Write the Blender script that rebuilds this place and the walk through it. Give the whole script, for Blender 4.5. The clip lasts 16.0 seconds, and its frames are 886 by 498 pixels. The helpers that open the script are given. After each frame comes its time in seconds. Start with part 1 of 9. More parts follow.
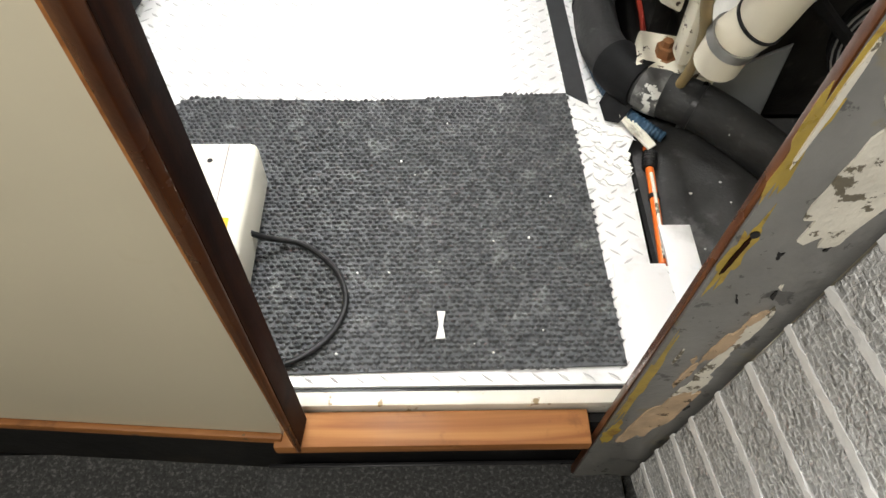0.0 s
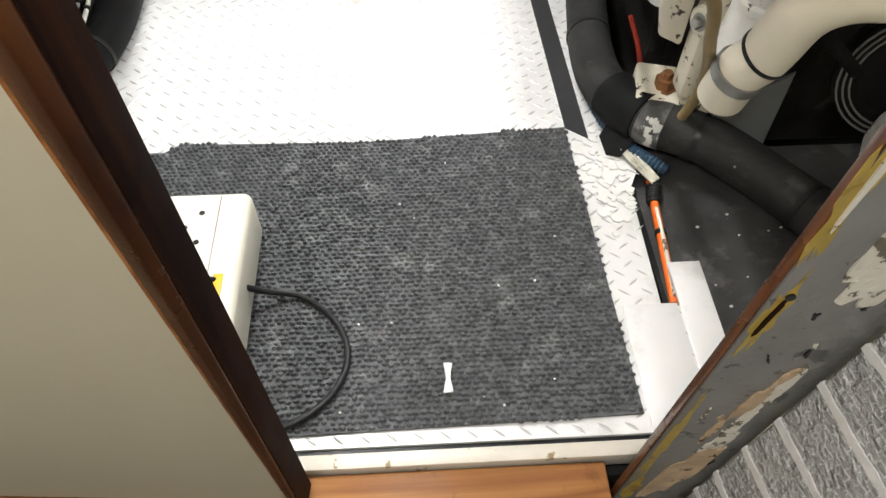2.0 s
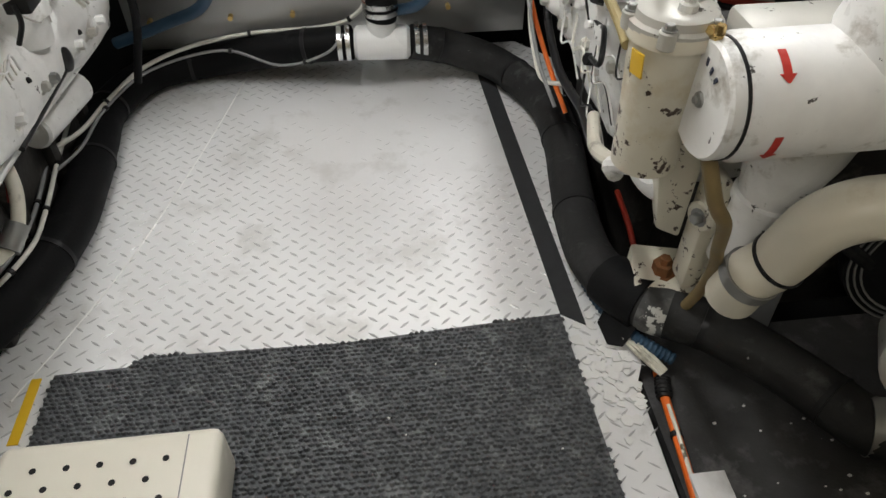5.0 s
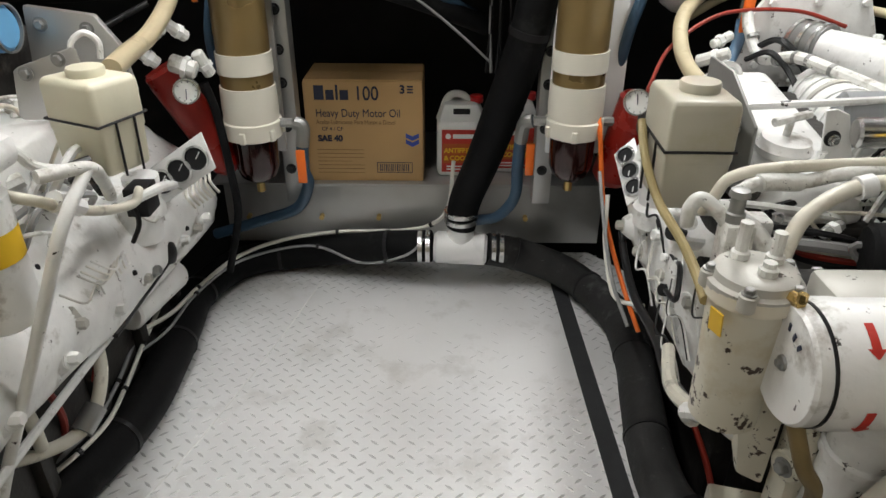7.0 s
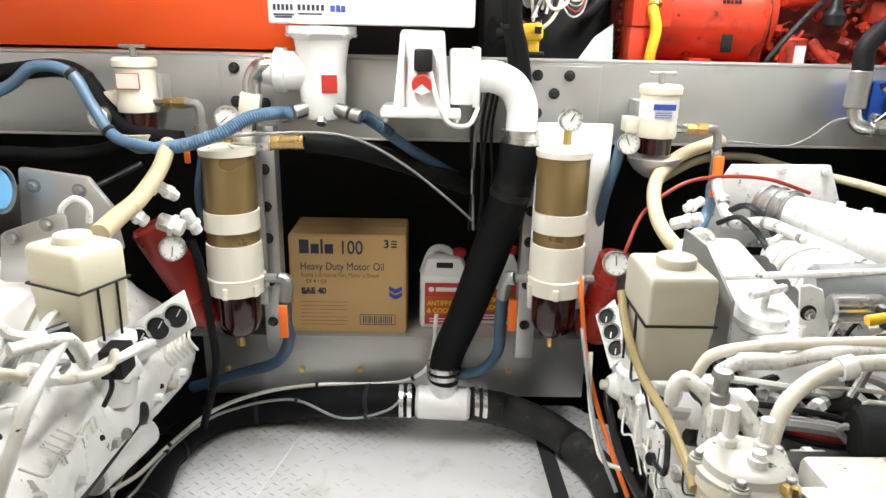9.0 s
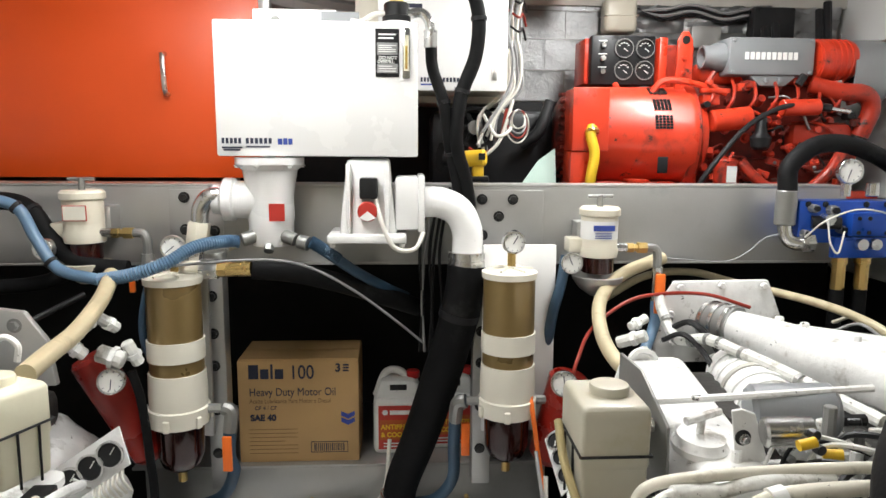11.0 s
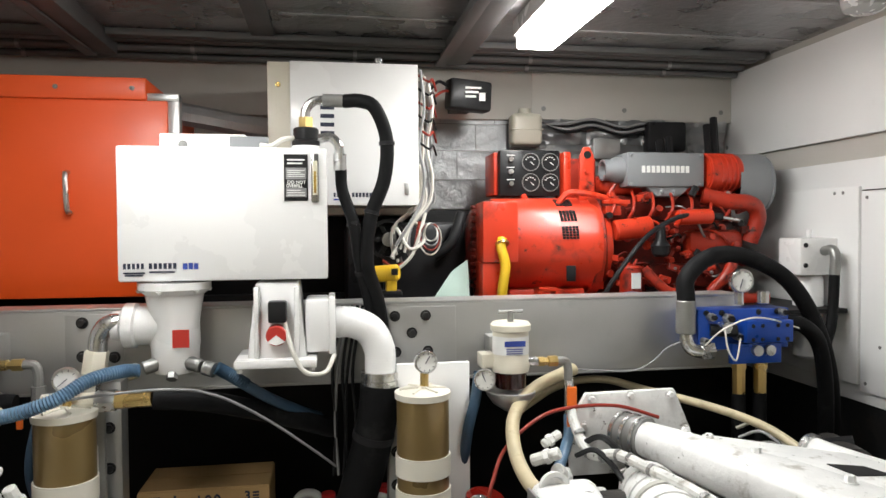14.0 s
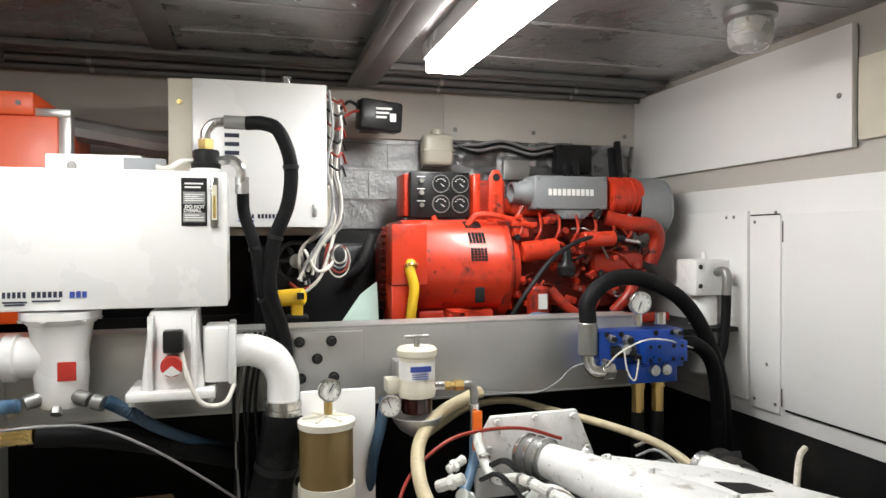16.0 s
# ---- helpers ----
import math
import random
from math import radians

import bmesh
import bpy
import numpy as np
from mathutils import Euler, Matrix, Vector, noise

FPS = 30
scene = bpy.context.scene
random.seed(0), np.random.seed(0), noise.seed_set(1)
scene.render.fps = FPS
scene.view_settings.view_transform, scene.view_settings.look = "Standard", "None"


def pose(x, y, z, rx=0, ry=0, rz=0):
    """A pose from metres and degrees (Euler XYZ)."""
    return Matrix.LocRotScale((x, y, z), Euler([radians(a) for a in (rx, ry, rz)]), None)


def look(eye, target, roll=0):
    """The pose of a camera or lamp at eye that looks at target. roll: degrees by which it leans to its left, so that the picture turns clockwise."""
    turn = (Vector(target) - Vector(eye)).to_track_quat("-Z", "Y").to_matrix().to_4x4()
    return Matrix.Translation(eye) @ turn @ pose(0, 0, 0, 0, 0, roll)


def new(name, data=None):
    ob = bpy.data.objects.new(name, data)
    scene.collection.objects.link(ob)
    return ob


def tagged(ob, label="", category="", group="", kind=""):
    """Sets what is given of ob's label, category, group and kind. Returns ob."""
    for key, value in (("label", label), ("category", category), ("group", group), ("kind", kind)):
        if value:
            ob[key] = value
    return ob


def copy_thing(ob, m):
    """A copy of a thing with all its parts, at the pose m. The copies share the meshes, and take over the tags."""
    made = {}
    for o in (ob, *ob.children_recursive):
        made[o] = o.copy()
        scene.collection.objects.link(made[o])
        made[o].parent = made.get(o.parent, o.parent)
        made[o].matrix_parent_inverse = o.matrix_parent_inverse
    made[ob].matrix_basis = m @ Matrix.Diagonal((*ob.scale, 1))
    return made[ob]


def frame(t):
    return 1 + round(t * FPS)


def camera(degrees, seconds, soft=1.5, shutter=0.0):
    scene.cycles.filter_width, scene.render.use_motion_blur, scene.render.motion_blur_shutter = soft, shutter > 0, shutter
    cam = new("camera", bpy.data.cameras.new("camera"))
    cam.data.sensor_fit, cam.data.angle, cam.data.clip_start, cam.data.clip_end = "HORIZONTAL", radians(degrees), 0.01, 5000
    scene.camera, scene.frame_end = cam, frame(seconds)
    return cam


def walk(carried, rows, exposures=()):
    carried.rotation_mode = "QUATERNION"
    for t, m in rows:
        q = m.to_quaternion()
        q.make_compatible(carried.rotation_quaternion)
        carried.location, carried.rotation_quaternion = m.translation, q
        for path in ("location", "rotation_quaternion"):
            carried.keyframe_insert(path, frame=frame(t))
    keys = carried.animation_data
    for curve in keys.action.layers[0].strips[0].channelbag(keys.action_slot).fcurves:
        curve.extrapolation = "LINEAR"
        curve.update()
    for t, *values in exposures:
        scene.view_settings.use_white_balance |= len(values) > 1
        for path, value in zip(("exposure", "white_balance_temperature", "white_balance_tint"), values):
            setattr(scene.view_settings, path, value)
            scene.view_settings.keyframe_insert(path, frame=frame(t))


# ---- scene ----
cam = camera(65.6, 16.0)
PATH = [
    (0, (0.028, 0.248, 1.115), (0.077, 1.411, -0.512), 1.6),
    (0.5, (0.018, 0.264, 1.109), (0.091, 1.41, -0.528), 2.4),
    (1, (0.014, 0.269, 1.095), (0.081, 1.425, -0.536), 2.5),
    (1.5, (0.014, 0.283, 1.1), (0.085, 1.453, -0.52), 2.5),
    (2, (0.01, 0.318, 1.108), (0.083, 1.525, -0.485), 0.5),
    (2.5, (0.011, 0.347, 1.112), (0.132, 1.603, -0.44), 0.2),
    (3, (0.012, 0.392, 1.129), (0.182, 1.696, -0.378), 0.3),
    (3.2, (0.007, 0.404, 1.132), (0.204, 1.737, -0.346), 0.9),
    (5.3, (-0.002, 0.561, 1.16), (0.137, 2.032, -0.188), -0.6),
    (5.5, (-0.002, 0.568, 1.167), (0.068, 2.079, -0.142), -0.4),
    (6, (-0.005, 0.575, 1.181), (0.021, 2.173, -0.021), 1.0),
    (6.5, (-0.008, 0.575, 1.198), (-0.009, 2.255, 0.113), 0.8),
    (7, (-0.01, 0.578, 1.21), (-0.02, 2.328, 0.243), 0.3),
    (7.5, (-0.011, 0.583, 1.22), (-0.027, 2.381, 0.346), 0.2),
    (8, (-0.012, 0.591, 1.231), (-0.023, 2.432, 0.448), 0.5),
    (8.5, (-0.012, 0.598, 1.242), (-0.014, 2.47, 0.537), 0.8),
    (9, (-0.009, 0.602, 1.258), (0.025, 2.508, 0.653), 1.2),
    (9.2, (-0.008, 0.605, 1.266), (0.028, 2.52, 0.692), 1.4),
    (11.3, (0.063, 0.599, 1.303), (0.21, 2.577, 1.052), 0.2),
    (11.5, (0.068, 0.596, 1.311), (0.236, 2.576, 1.088), 0.2),
    (12, (0.07, 0.599, 1.337), (0.245, 2.585, 1.174), 0.1),
    (12.5, (0.071, 0.602, 1.354), (0.247, 2.59, 1.233), 0.1),
    (13, (0.077, 0.602, 1.366), (0.272, 2.59, 1.268), 0.3),
    (13.5, (0.089, 0.602, 1.37), (0.363, 2.581, 1.278), -0.0),
    (14, (0.098, 0.598, 1.389), (0.421, 2.571, 1.336), -0.4),
    (14.5, (0.112, 0.595, 1.405), (0.494, 2.558, 1.369), -0.9),
    (15, (0.124, 0.591, 1.423), (0.546, 2.546, 1.405), -1.0),
    (15.5, (0.132, 0.592, 1.43), (0.608, 2.534, 1.41), -0.3),
    (16, (0.143, 0.593, 1.432), (0.686, 2.518, 1.405), -0.2),
]
walk(cam, [(t, look(eye, target, roll)) for t, eye, target, roll in PATH],
     [(0, 0.5), (1.5, 0.42), (2.5, 0.05), (3.2, -0.28), (5.3, -0.95), (6, -1.1), (7, -1.0), (8, -0.5), (9, -0.12), (9.4, -0.17), (11.3, -0.85), (12.5, -1.07), (14, -1.06), (16, -1.05)])

# ---- world and light ----
world = bpy.data.worlds.new("world")
scene.world = world
world.use_nodes = True
world.node_tree.nodes["Background"].inputs[0].default_value = (0.6, 0.62, 0.65, 1)
world.node_tree.nodes["Background"].inputs[1].default_value = 0.003
scene.view_settings.exposure = 0.0


def area_lamp(name, x, y, z, sx, sy, watts, colour):
    data = bpy.data.lights.new(name, "AREA")
    data.shape, data.size, data.size_y, data.energy, data.color = "RECTANGLE", sx, sy, watts, colour
    ob = new(name, data)
    ob.matrix_world = pose(x, y, z)
    return ob


TUBE_WHITE = (0.96, 1.0, 1.0)
area_lamp("lamp_light", 0.79, 2.38, 1.99, 0.12, 1.0, 20, TUBE_WHITE)
area_lamp("lamp_light", -0.35, 1.75, 1.99, 0.12, 1.0, 16, TUBE_WHITE)
area_lamp("cabin_light", -0.42, -0.2, 1.95, 0.4, 0.4, 22, (1.0, 0.96, 0.90))
# ---- helpers of this scene ----
def thing(name, x, y, z, label, category, group=""):
    ob = new(name)
    ob.empty_display_size = 0.05
    ob.matrix_basis = pose(x, y, z)
    return tagged(ob, label, category, group)


def finish(bm, name, smooth=35):
    for f in bm.faces:
        f.smooth = True
    lim = radians(smooth)
    for e in bm.edges:
        e.smooth = len(e.link_faces) == 2 and e.calc_face_angle(0) < lim
    me = bpy.data.meshes.new(name)
    bm.to_mesh(me)
    bm.free()
    return me


def base_of(ob):
    m = ob.matrix_basis.copy()
    while ob.parent:
        m = ob.parent.matrix_basis @ ob.matrix_parent_inverse @ m
        ob = ob.parent
    return m


def part(name, bm, material, parent=None, label="", kind="", smooth=35):
    """One mesh object, built in world coordinates, under a thing or a part."""
    me = finish(bm, name, smooth)
    me.materials.append(material)
    ob = new(name, me)
    if parent:
        ob.parent = parent
        ob.matrix_parent_inverse = base_of(parent).inverted()
    return tagged(ob, label, "", "", kind)


def solid(name, bm, material, label, category, kind="", group="", smooth=35):
    me = finish(bm, name, smooth)
    me.materials.append(material)
    return tagged(new(name, me), label, category, group, kind)


def B():
    return bmesh.new()


def box(x0, x1, y0, y1, z0, z1, bev=0.0, bm=None, m=None, seg=2):
    """A box with rounded edges."""
    bm = bm or B()
    r = bmesh.ops.create_cube(bm, size=1)
    vs = r["verts"]
    for v in vs:
        v.co = Vector(((x0 + x1) / 2 + v.co.x * (x1 - x0), (y0 + y1) / 2 + v.co.y * (y1 - y0), (z0 + z1) / 2 + v.co.z * (z1 - z0)))
    if m is not None:
        bmesh.ops.transform(bm, matrix=m, verts=vs)
    if bev > 0:
        es = list({e for v in vs for e in v.link_edges})
        bmesh.ops.bevel(bm, geom=es, offset=bev, segments=seg, affect="EDGES", profile=0.5)
    return bm


def frame_of(d):
    d = Vector(d).normalized()
    a = Vector((0, 0, 1)) if abs(d.z) < 0.9 else Vector((1, 0, 0))
    u = d.cross(a).normalized()
    return d, u, d.cross(u)


def lathe(p, d, profile, seg=24, bm=None):
    """A turned body: profile rows (distance along d, radius) from the point p."""
    bm = bm or B()
    d, u, w = frame_of(d)
    p = Vector(p)
    rings = []
    for s, r in profile:
        if r < 1e-5:
            rings.append([bm.verts.new(p + d * s)])
        else:
            rings.append([bm.verts.new(p + d * s + (u * math.cos(a) + w * math.sin(a)) * r) for a in (2 * math.pi * i / seg for i in range(seg))])
    for a, b in zip(rings, rings[1:]):
        for i in range(seg):
            j = (i + 1) % seg
            if len(a) == 1 and len(b) == 1:
                continue
            if len(a) == 1:
                bm.faces.new((a[0], b[j], b[i]))
            elif len(b) == 1:
                bm.faces.new((a[i], a[j], b[0]))
            else:
                bm.faces.new((a[i], a[j], b[j], b[i]))
    bmesh.ops.recalc_face_normals(bm, faces=bm.faces)
    return bm


def rod(p, q, r, seg=16, bm=None, bev=0.0, r2=None):
    """A capped cylinder or cone from p to q."""
    p, q = Vector(p), Vector(q)
    n = (q - p).length
    r2 = r if r2 is None else r2
    if bev:
        prof = [(0, 0), (0, r - bev), (bev, r), (n - bev, r2), (n, r2 - bev), (n, 0)]
    else:
        prof = [(0, 0), (0, r), (n, r2), (n, 0)]
    return lathe(p, q - p, prof, seg, bm)


def curve_points(pts, n=8):
    """A smooth line through the points."""
    pts = [Vector(p) for p in pts]
    q = [pts[0] * 2 - pts[1]] + pts + [pts[-1] * 2 - pts[-2]]
    out = []
    for i in range(1, len(q) - 2):
        a, b, c, d = q[i - 1:i + 3]
        for k in range(n):
            t = k / n
            out.append(0.5 * (2 * b + (c - a) * t + (2 * a - 5 * b + 4 * c - d) * t * t + (3 * b - a - 3 * c + d) * t ** 3))
    return out + [pts[-1]]


def hose(pts, r, seg=12, n=8, bm=None, radii=None, wave=0.0, capped=True):
    """A round hose or wire along a smooth line. wave: depth of the ribs of a corrugated hose."""
    bm = bm or B()
    line = curve_points(pts, n) if len(pts) > 2 else [Vector(p) for p in pts]
    d, u, w = frame_of(line[1] - line[0])
    rings = []
    for i, p in enumerate(line):
        t = (line[min(i + 1, len(line) - 1)] - line[max(i - 1, 0)]).normalized()
        u = (u - t * u.dot(t)).normalized()
        w = t.cross(u)
        rr = r if radii is None else radii(i / (len(line) - 1))
        rr += wave * (1 if i % 2 else -1)
        rings.append([bm.verts.new(p + (u * math.cos(a) + w * math.sin(a)) * rr) for a in (2 * math.pi * k / seg for k in range(seg))])
    for a, b in zip(rings, rings[1:]):
        for k in range(seg):
            j = (k + 1) % seg
            bm.faces.new((a[k], a[j], b[j], b[k]))
    if capped:
        bm.faces.new(rings[0][::-1])
        bm.faces.new(rings[-1])
    bmesh.ops.recalc_face_normals(bm, faces=bm.faces)
    return bm


def prism(poly, d, bm=None, bev=0.0):
    """A flat outline (3D points) pushed along d."""
    bm = bm or B()
    d = Vector(d)
    a = [bm.verts.new(Vector(p)) for p in poly]
    b = [bm.verts.new(Vector(p) + d) for p in poly]
    fs = [bm.faces.new(a), bm.faces.new(b[::-1])]
    n = len(a)
    for i in range(n):
        fs.append(bm.faces.new((a[i], b[i], b[(i + 1) % n], a[(i + 1) % n])))
    bmesh.ops.recalc_face_normals(bm, faces=fs)
    if bev:
        bmesh.ops.bevel(bm, geom=list({e for f in fs for e in f.edges}), offset=bev, segments=2, affect="EDGES", profile=0.5)
    return bm


def facet_body(rows, bm=None):
    """A cast body skinned over closed outlines of equal length."""
    bm = bm or B()
    rs = [[bm.verts.new(p) for p in r] for r in rows]
    n = len(rs[0])
    fs = []
    for a, b in zip(rs, rs[1:]):
        for i in range(n):
            fs.append(bm.faces.new((a[i], a[(i + 1) % n], b[(i + 1) % n], b[i])))
    fs += [bm.faces.new(rs[0][::-1]), bm.faces.new(rs[-1])]
    bmesh.ops.recalc_face_normals(bm, faces=fs)
    return bm


def ring(p, d, r, t, seg=28, bm=None, wide=None):
    """A band round the axis d: radius r, thickness t, width wide."""
    w = t if wide is None else wide
    return lathe(p, d, [(-w / 2, r), (-w / 2, r + t), (w / 2, r + t), (w / 2, r), (-w / 2, r)], seg, bm)


def bolt(p, d, r=0.008, h=0.007, bm=None):
    p, d = Vector(p), Vector(d).normalized()
    bm = lathe(p, d, [(0, 0), (0, r * 1.5), (0.0016, r * 1.5), (0.0016, 0)], 12, bm)
    return lathe(p + d * 0.0016, d, [(0, 0), (0, r), (h * 0.8, r), (h, r * 0.8), (h, 0)], 6, bm)


def lettering(text, size, m, material, parent=None, name="lettering", depth=0.0006, wide=1.0, bold=0.0):
    """Built-in font, turned into a mesh; m places its left base."""
    cu = bpy.data.curves.new(name, "FONT")
    cu.body, cu.size, cu.extrude, cu.offset = text, size, depth, bold
    tmp = bpy.data.objects.new(name, cu)
    scene.collection.objects.link(tmp)
    me = bpy.data.meshes.new_from_object(tmp.evaluated_get(bpy.context.evaluated_depsgraph_get()))
    bpy.data.objects.remove(tmp)
    bpy.data.curves.remove(cu)
    me.transform(m @ Matrix.Diagonal((wide, 1, 1, 1)))
    me.materials.clear()
    me.materials.append(material)
    ob = new(name, me)
    if parent:
        ob.parent = parent
        ob.matrix_parent_inverse = base_of(parent).inverted()
    return ob


def wordmark(shapes, m, material, parent):
    """A maker's mark as plain upright blocks: rows (width, height, gap)."""
    x = 0
    for w, h, gap in shapes:
        part("mark", box(x, x + w, 0, h, -0.0006, 0.0008, m=m), material, parent)
        x += w + gap


def facing(x, y, z, rz=0, rx=0):
    """A pose for writing on an upright face that looks towards -y."""
    return pose(x, y, z, 90 + rx, 0, rz)
# ---- materials ----
def rgb(c):
    return (*c, 1) if len(c) == 3 else c


def mat(name, colour, rough=0.5, metal=0.0, vary=0.12, scale=9.0, bump=0.08, grain=180.0, wear=None, wear_at=0.66, wear_scale=14.0, coat=0.0, rough_vary=0.12, stain=None, stain_at=0.55, stain_scale=3.0, trans=0.0, alpha=1.0, island=0.0):
    """A painted or bare surface: colour clouds, fine grain in the relief, chips (wear) and broad stains."""
    m = bpy.data.materials.new(name)
    m.use_nodes = True
    nt = m.node_tree
    N, L = nt.nodes, nt.links
    bsdf = N["Principled BSDF"]
    co = N.new("ShaderNodeTexCoord")
    n1 = N.new("ShaderNodeTexNoise")
    n1.inputs["Scale"].default_value, n1.inputs["Detail"].default_value = scale, 5
    n2 = N.new("ShaderNodeTexNoise")
    n2.inputs["Scale"].default_value, n2.inputs["Detail"].default_value = grain, 3
    L.new(co.outputs["Object"], n1.inputs["Vector"])
    L.new(co.outputs["Object"], n2.inputs["Vector"])
    mix = N.new("ShaderNodeMixRGB")
    mix.inputs[1].default_value = rgb([max(0, c * (1 - vary)) for c in colour])
    mix.inputs[2].default_value = rgb([min(1, c * (1 + vary)) for c in colour])
    ramp = N.new("ShaderNodeMapRange")
    ramp.inputs[1].default_value, ramp.inputs[2].default_value = 0.3, 0.7
    L.new(n1.outputs["Fac"], ramp.inputs[0])
    L.new(ramp.outputs[0], mix.inputs[0])
    out = mix.outputs[0]
    for extra, at, sc, soft in ((stain, stain_at, stain_scale, 0.12), (wear, wear_at, wear_scale, 0.015)):
        if extra is None:
            continue
        n3 = N.new("ShaderNodeTexNoise")
        n3.inputs["Scale"].default_value, n3.inputs["Detail"].default_value, n3.inputs["Roughness"].default_value = sc, 6, 0.65
        L.new(co.outputs["Object"], n3.inputs["Vector"])
        r3 = N.new("ShaderNodeMapRange")
        r3.inputs[1].default_value, r3.inputs[2].default_value = at, at + soft
        L.new(n3.outputs["Fac"], r3.inputs[0])
        mx = N.new("ShaderNodeMixRGB")
        mx.inputs[2].default_value = rgb(extra)
        L.new(r3.outputs[0], mx.inputs[0])
        L.new(out, mx.inputs[1])
        out = mx.outputs[0]
    L.new(out, bsdf.inputs["Base Color"])
    rr = N.new("ShaderNodeMapRange")
    rr.inputs[1].default_value, rr.inputs[2].default_value = 0.25, 0.75
    rr.inputs[3].default_value, rr.inputs[4].default_value = max(0.03, rough - rough_vary), min(1, rough + rough_vary)
    L.new(n1.outputs["Fac"], rr.inputs[0])
    L.new(rr.outputs[0], bsdf.inputs["Roughness"])
    bsdf.inputs["Metallic"].default_value = metal
    bsdf.inputs["Coat Weight"].default_value = coat
    bsdf.inputs["Transmission Weight"].default_value = trans
    bsdf.inputs["Alpha"].default_value = alpha
    if bump:
        add = N.new("ShaderNodeMath")
        add.operation = "ADD"
        L.new(n1.outputs["Fac"], add.inputs[0])
        L.new(n2.outputs["Fac"], add.inputs[1])
        bp = N.new("ShaderNodeBump")
        bp.inputs["Strength"].default_value, bp.inputs["Distance"].default_value = bump, 0.004
        L.new(add.outputs[0], bp.inputs["Height"])
        L.new(bp.outputs[0], bsdf.inputs["Normal"])
    return m


def glow(name, colour, strength):
    m = bpy.data.materials.new(name)
    m.use_nodes = True
    b = m.node_tree.nodes["Principled BSDF"]
    b.inputs["Base Color"].default_value = rgb((0.8, 0.8, 0.8))
    b.inputs["Emission Color"].default_value = rgb(colour)
    b.inputs["Emission Strength"].default_value = strength
    return m


def foil_mat(name, colour, crease, rough=0.28, strength=0.6):
    """Crinkled aluminium foil facing."""
    m = mat(name, colour, rough, 0.9, 0.15, 6, 0, rough_vary=0.1)
    N, L = m.node_tree.nodes, m.node_tree.links
    co = N.new("ShaderNodeTexCoord")
    v = N.new("ShaderNodeTexVoronoi")
    v.feature = "DISTANCE_TO_EDGE"
    v.inputs["Scale"].default_value = crease
    n = N.new("ShaderNodeTexNoise")
    n.inputs["Scale"].default_value, n.inputs["Detail"].default_value = crease * 1.6, 8
    L.new(co.outputs["Object"], n.inputs["Vector"])
    L.new(n.outputs["Color"], v.inputs["Vector"])
    v.inputs["Scale"].default_value = 5
    add = N.new("ShaderNodeMath")
    add.operation = "ADD"
    L.new(n.outputs["Fac"], add.inputs[0])
    L.new(v.outputs[0], add.inputs[1])
    b = N.new("ShaderNodeBump")
    b.inputs["Strength"].default_value, b.inputs["Distance"].default_value = strength, 0.012
    L.new(add.outputs[0], b.inputs["Height"])
    L.new(b.outputs[0], N["Principled BSDF"].inputs["Normal"])
    return m


def wood_mat(name, a, b, axis=0, rough=0.35, scale=14, wear=None):
    m = mat(name, a, rough, 0, 0.1, 8, 0.05, 200, wear=wear, wear_at=0.66, wear_scale=22, coat=0.0, stain=tuple(c * 0.6 for c in a), stain_at=0.56, stain_scale=9)
    N, L = m.node_tree.nodes, m.node_tree.links
    co = N.new("ShaderNodeTexCoord")
    mp = N.new("ShaderNodeMapping")
    s = [scale * 3, scale * 3, scale * 3]
    s[axis] = scale * 0.16
    mp.inputs["Scale"].default_value = s
    n = N.new("ShaderNodeTexNoise")
    n.inputs["Scale"].default_value, n.inputs["Detail"].default_value, n.inputs["Distortion"].default_value = 1.0, 8, 0.8
    L.new(co.outputs["Object"], mp.inputs[0])
    L.new(mp.outputs[0], n.inputs["Vector"])
    r = N.new("ShaderNodeMapRange")
    r.inputs[1].default_value, r.inputs[2].default_value = 0.38, 0.66
    L.new(n.outputs["Fac"], r.inputs[0])
    first = next(x for x in N if x.bl_idname == "ShaderNodeMixRGB")
    first.inputs[1].default_value, first.inputs[2].default_value = rgb(a), rgb(b)
    for l in list(first.inputs[0].links):
        L.remove(l)
    L.new(r.outputs[0], first.inputs[0])
    return m


M_WHITE = mat("white_enamel", (0.80, 0.80, 0.79), 0.28, 0, 0.02, 4, 0.015, 300, coat=0.2)
M_PANEL = mat("white_panel_paint", (0.84, 0.84, 0.83), 0.5, 0, 0.03, 2.5, 0.03, 220, stain=(0.76, 0.75, 0.72), stain_at=0.62, stain_scale=1.7)
M_ENGINE = mat("white_engine_paint", (0.77, 0.77, 0.755), 0.36, 0, 0.08, 16, 0.35, 60, wear=(0.05, 0.045, 0.04), wear_at=0.66, wear_scale=44, stain=(0.40, 0.38, 0.34), stain_at=0.575, stain_scale=14)
M_WRAP = mat("flaking_white_wrap", (0.66, 0.66, 0.63), 0.55, 0, 0.1, 30, 0.5, 60, wear=(0.06, 0.055, 0.05), wear_at=0.64, wear_scale=70, stain=(0.36, 0.34, 0.30), stain_at=0.54, stain_scale=22)
M_CHIPPED = mat("chipped_cream_paint", (0.62, 0.59, 0.49), 0.42, 0, 0.06, 10, 0.1, 90, wear=(0.05, 0.03, 0.02), wear_at=0.60, wear_scale=34, stain=(0.50, 0.43, 0.28), stain_at=0.6, stain_scale=6)
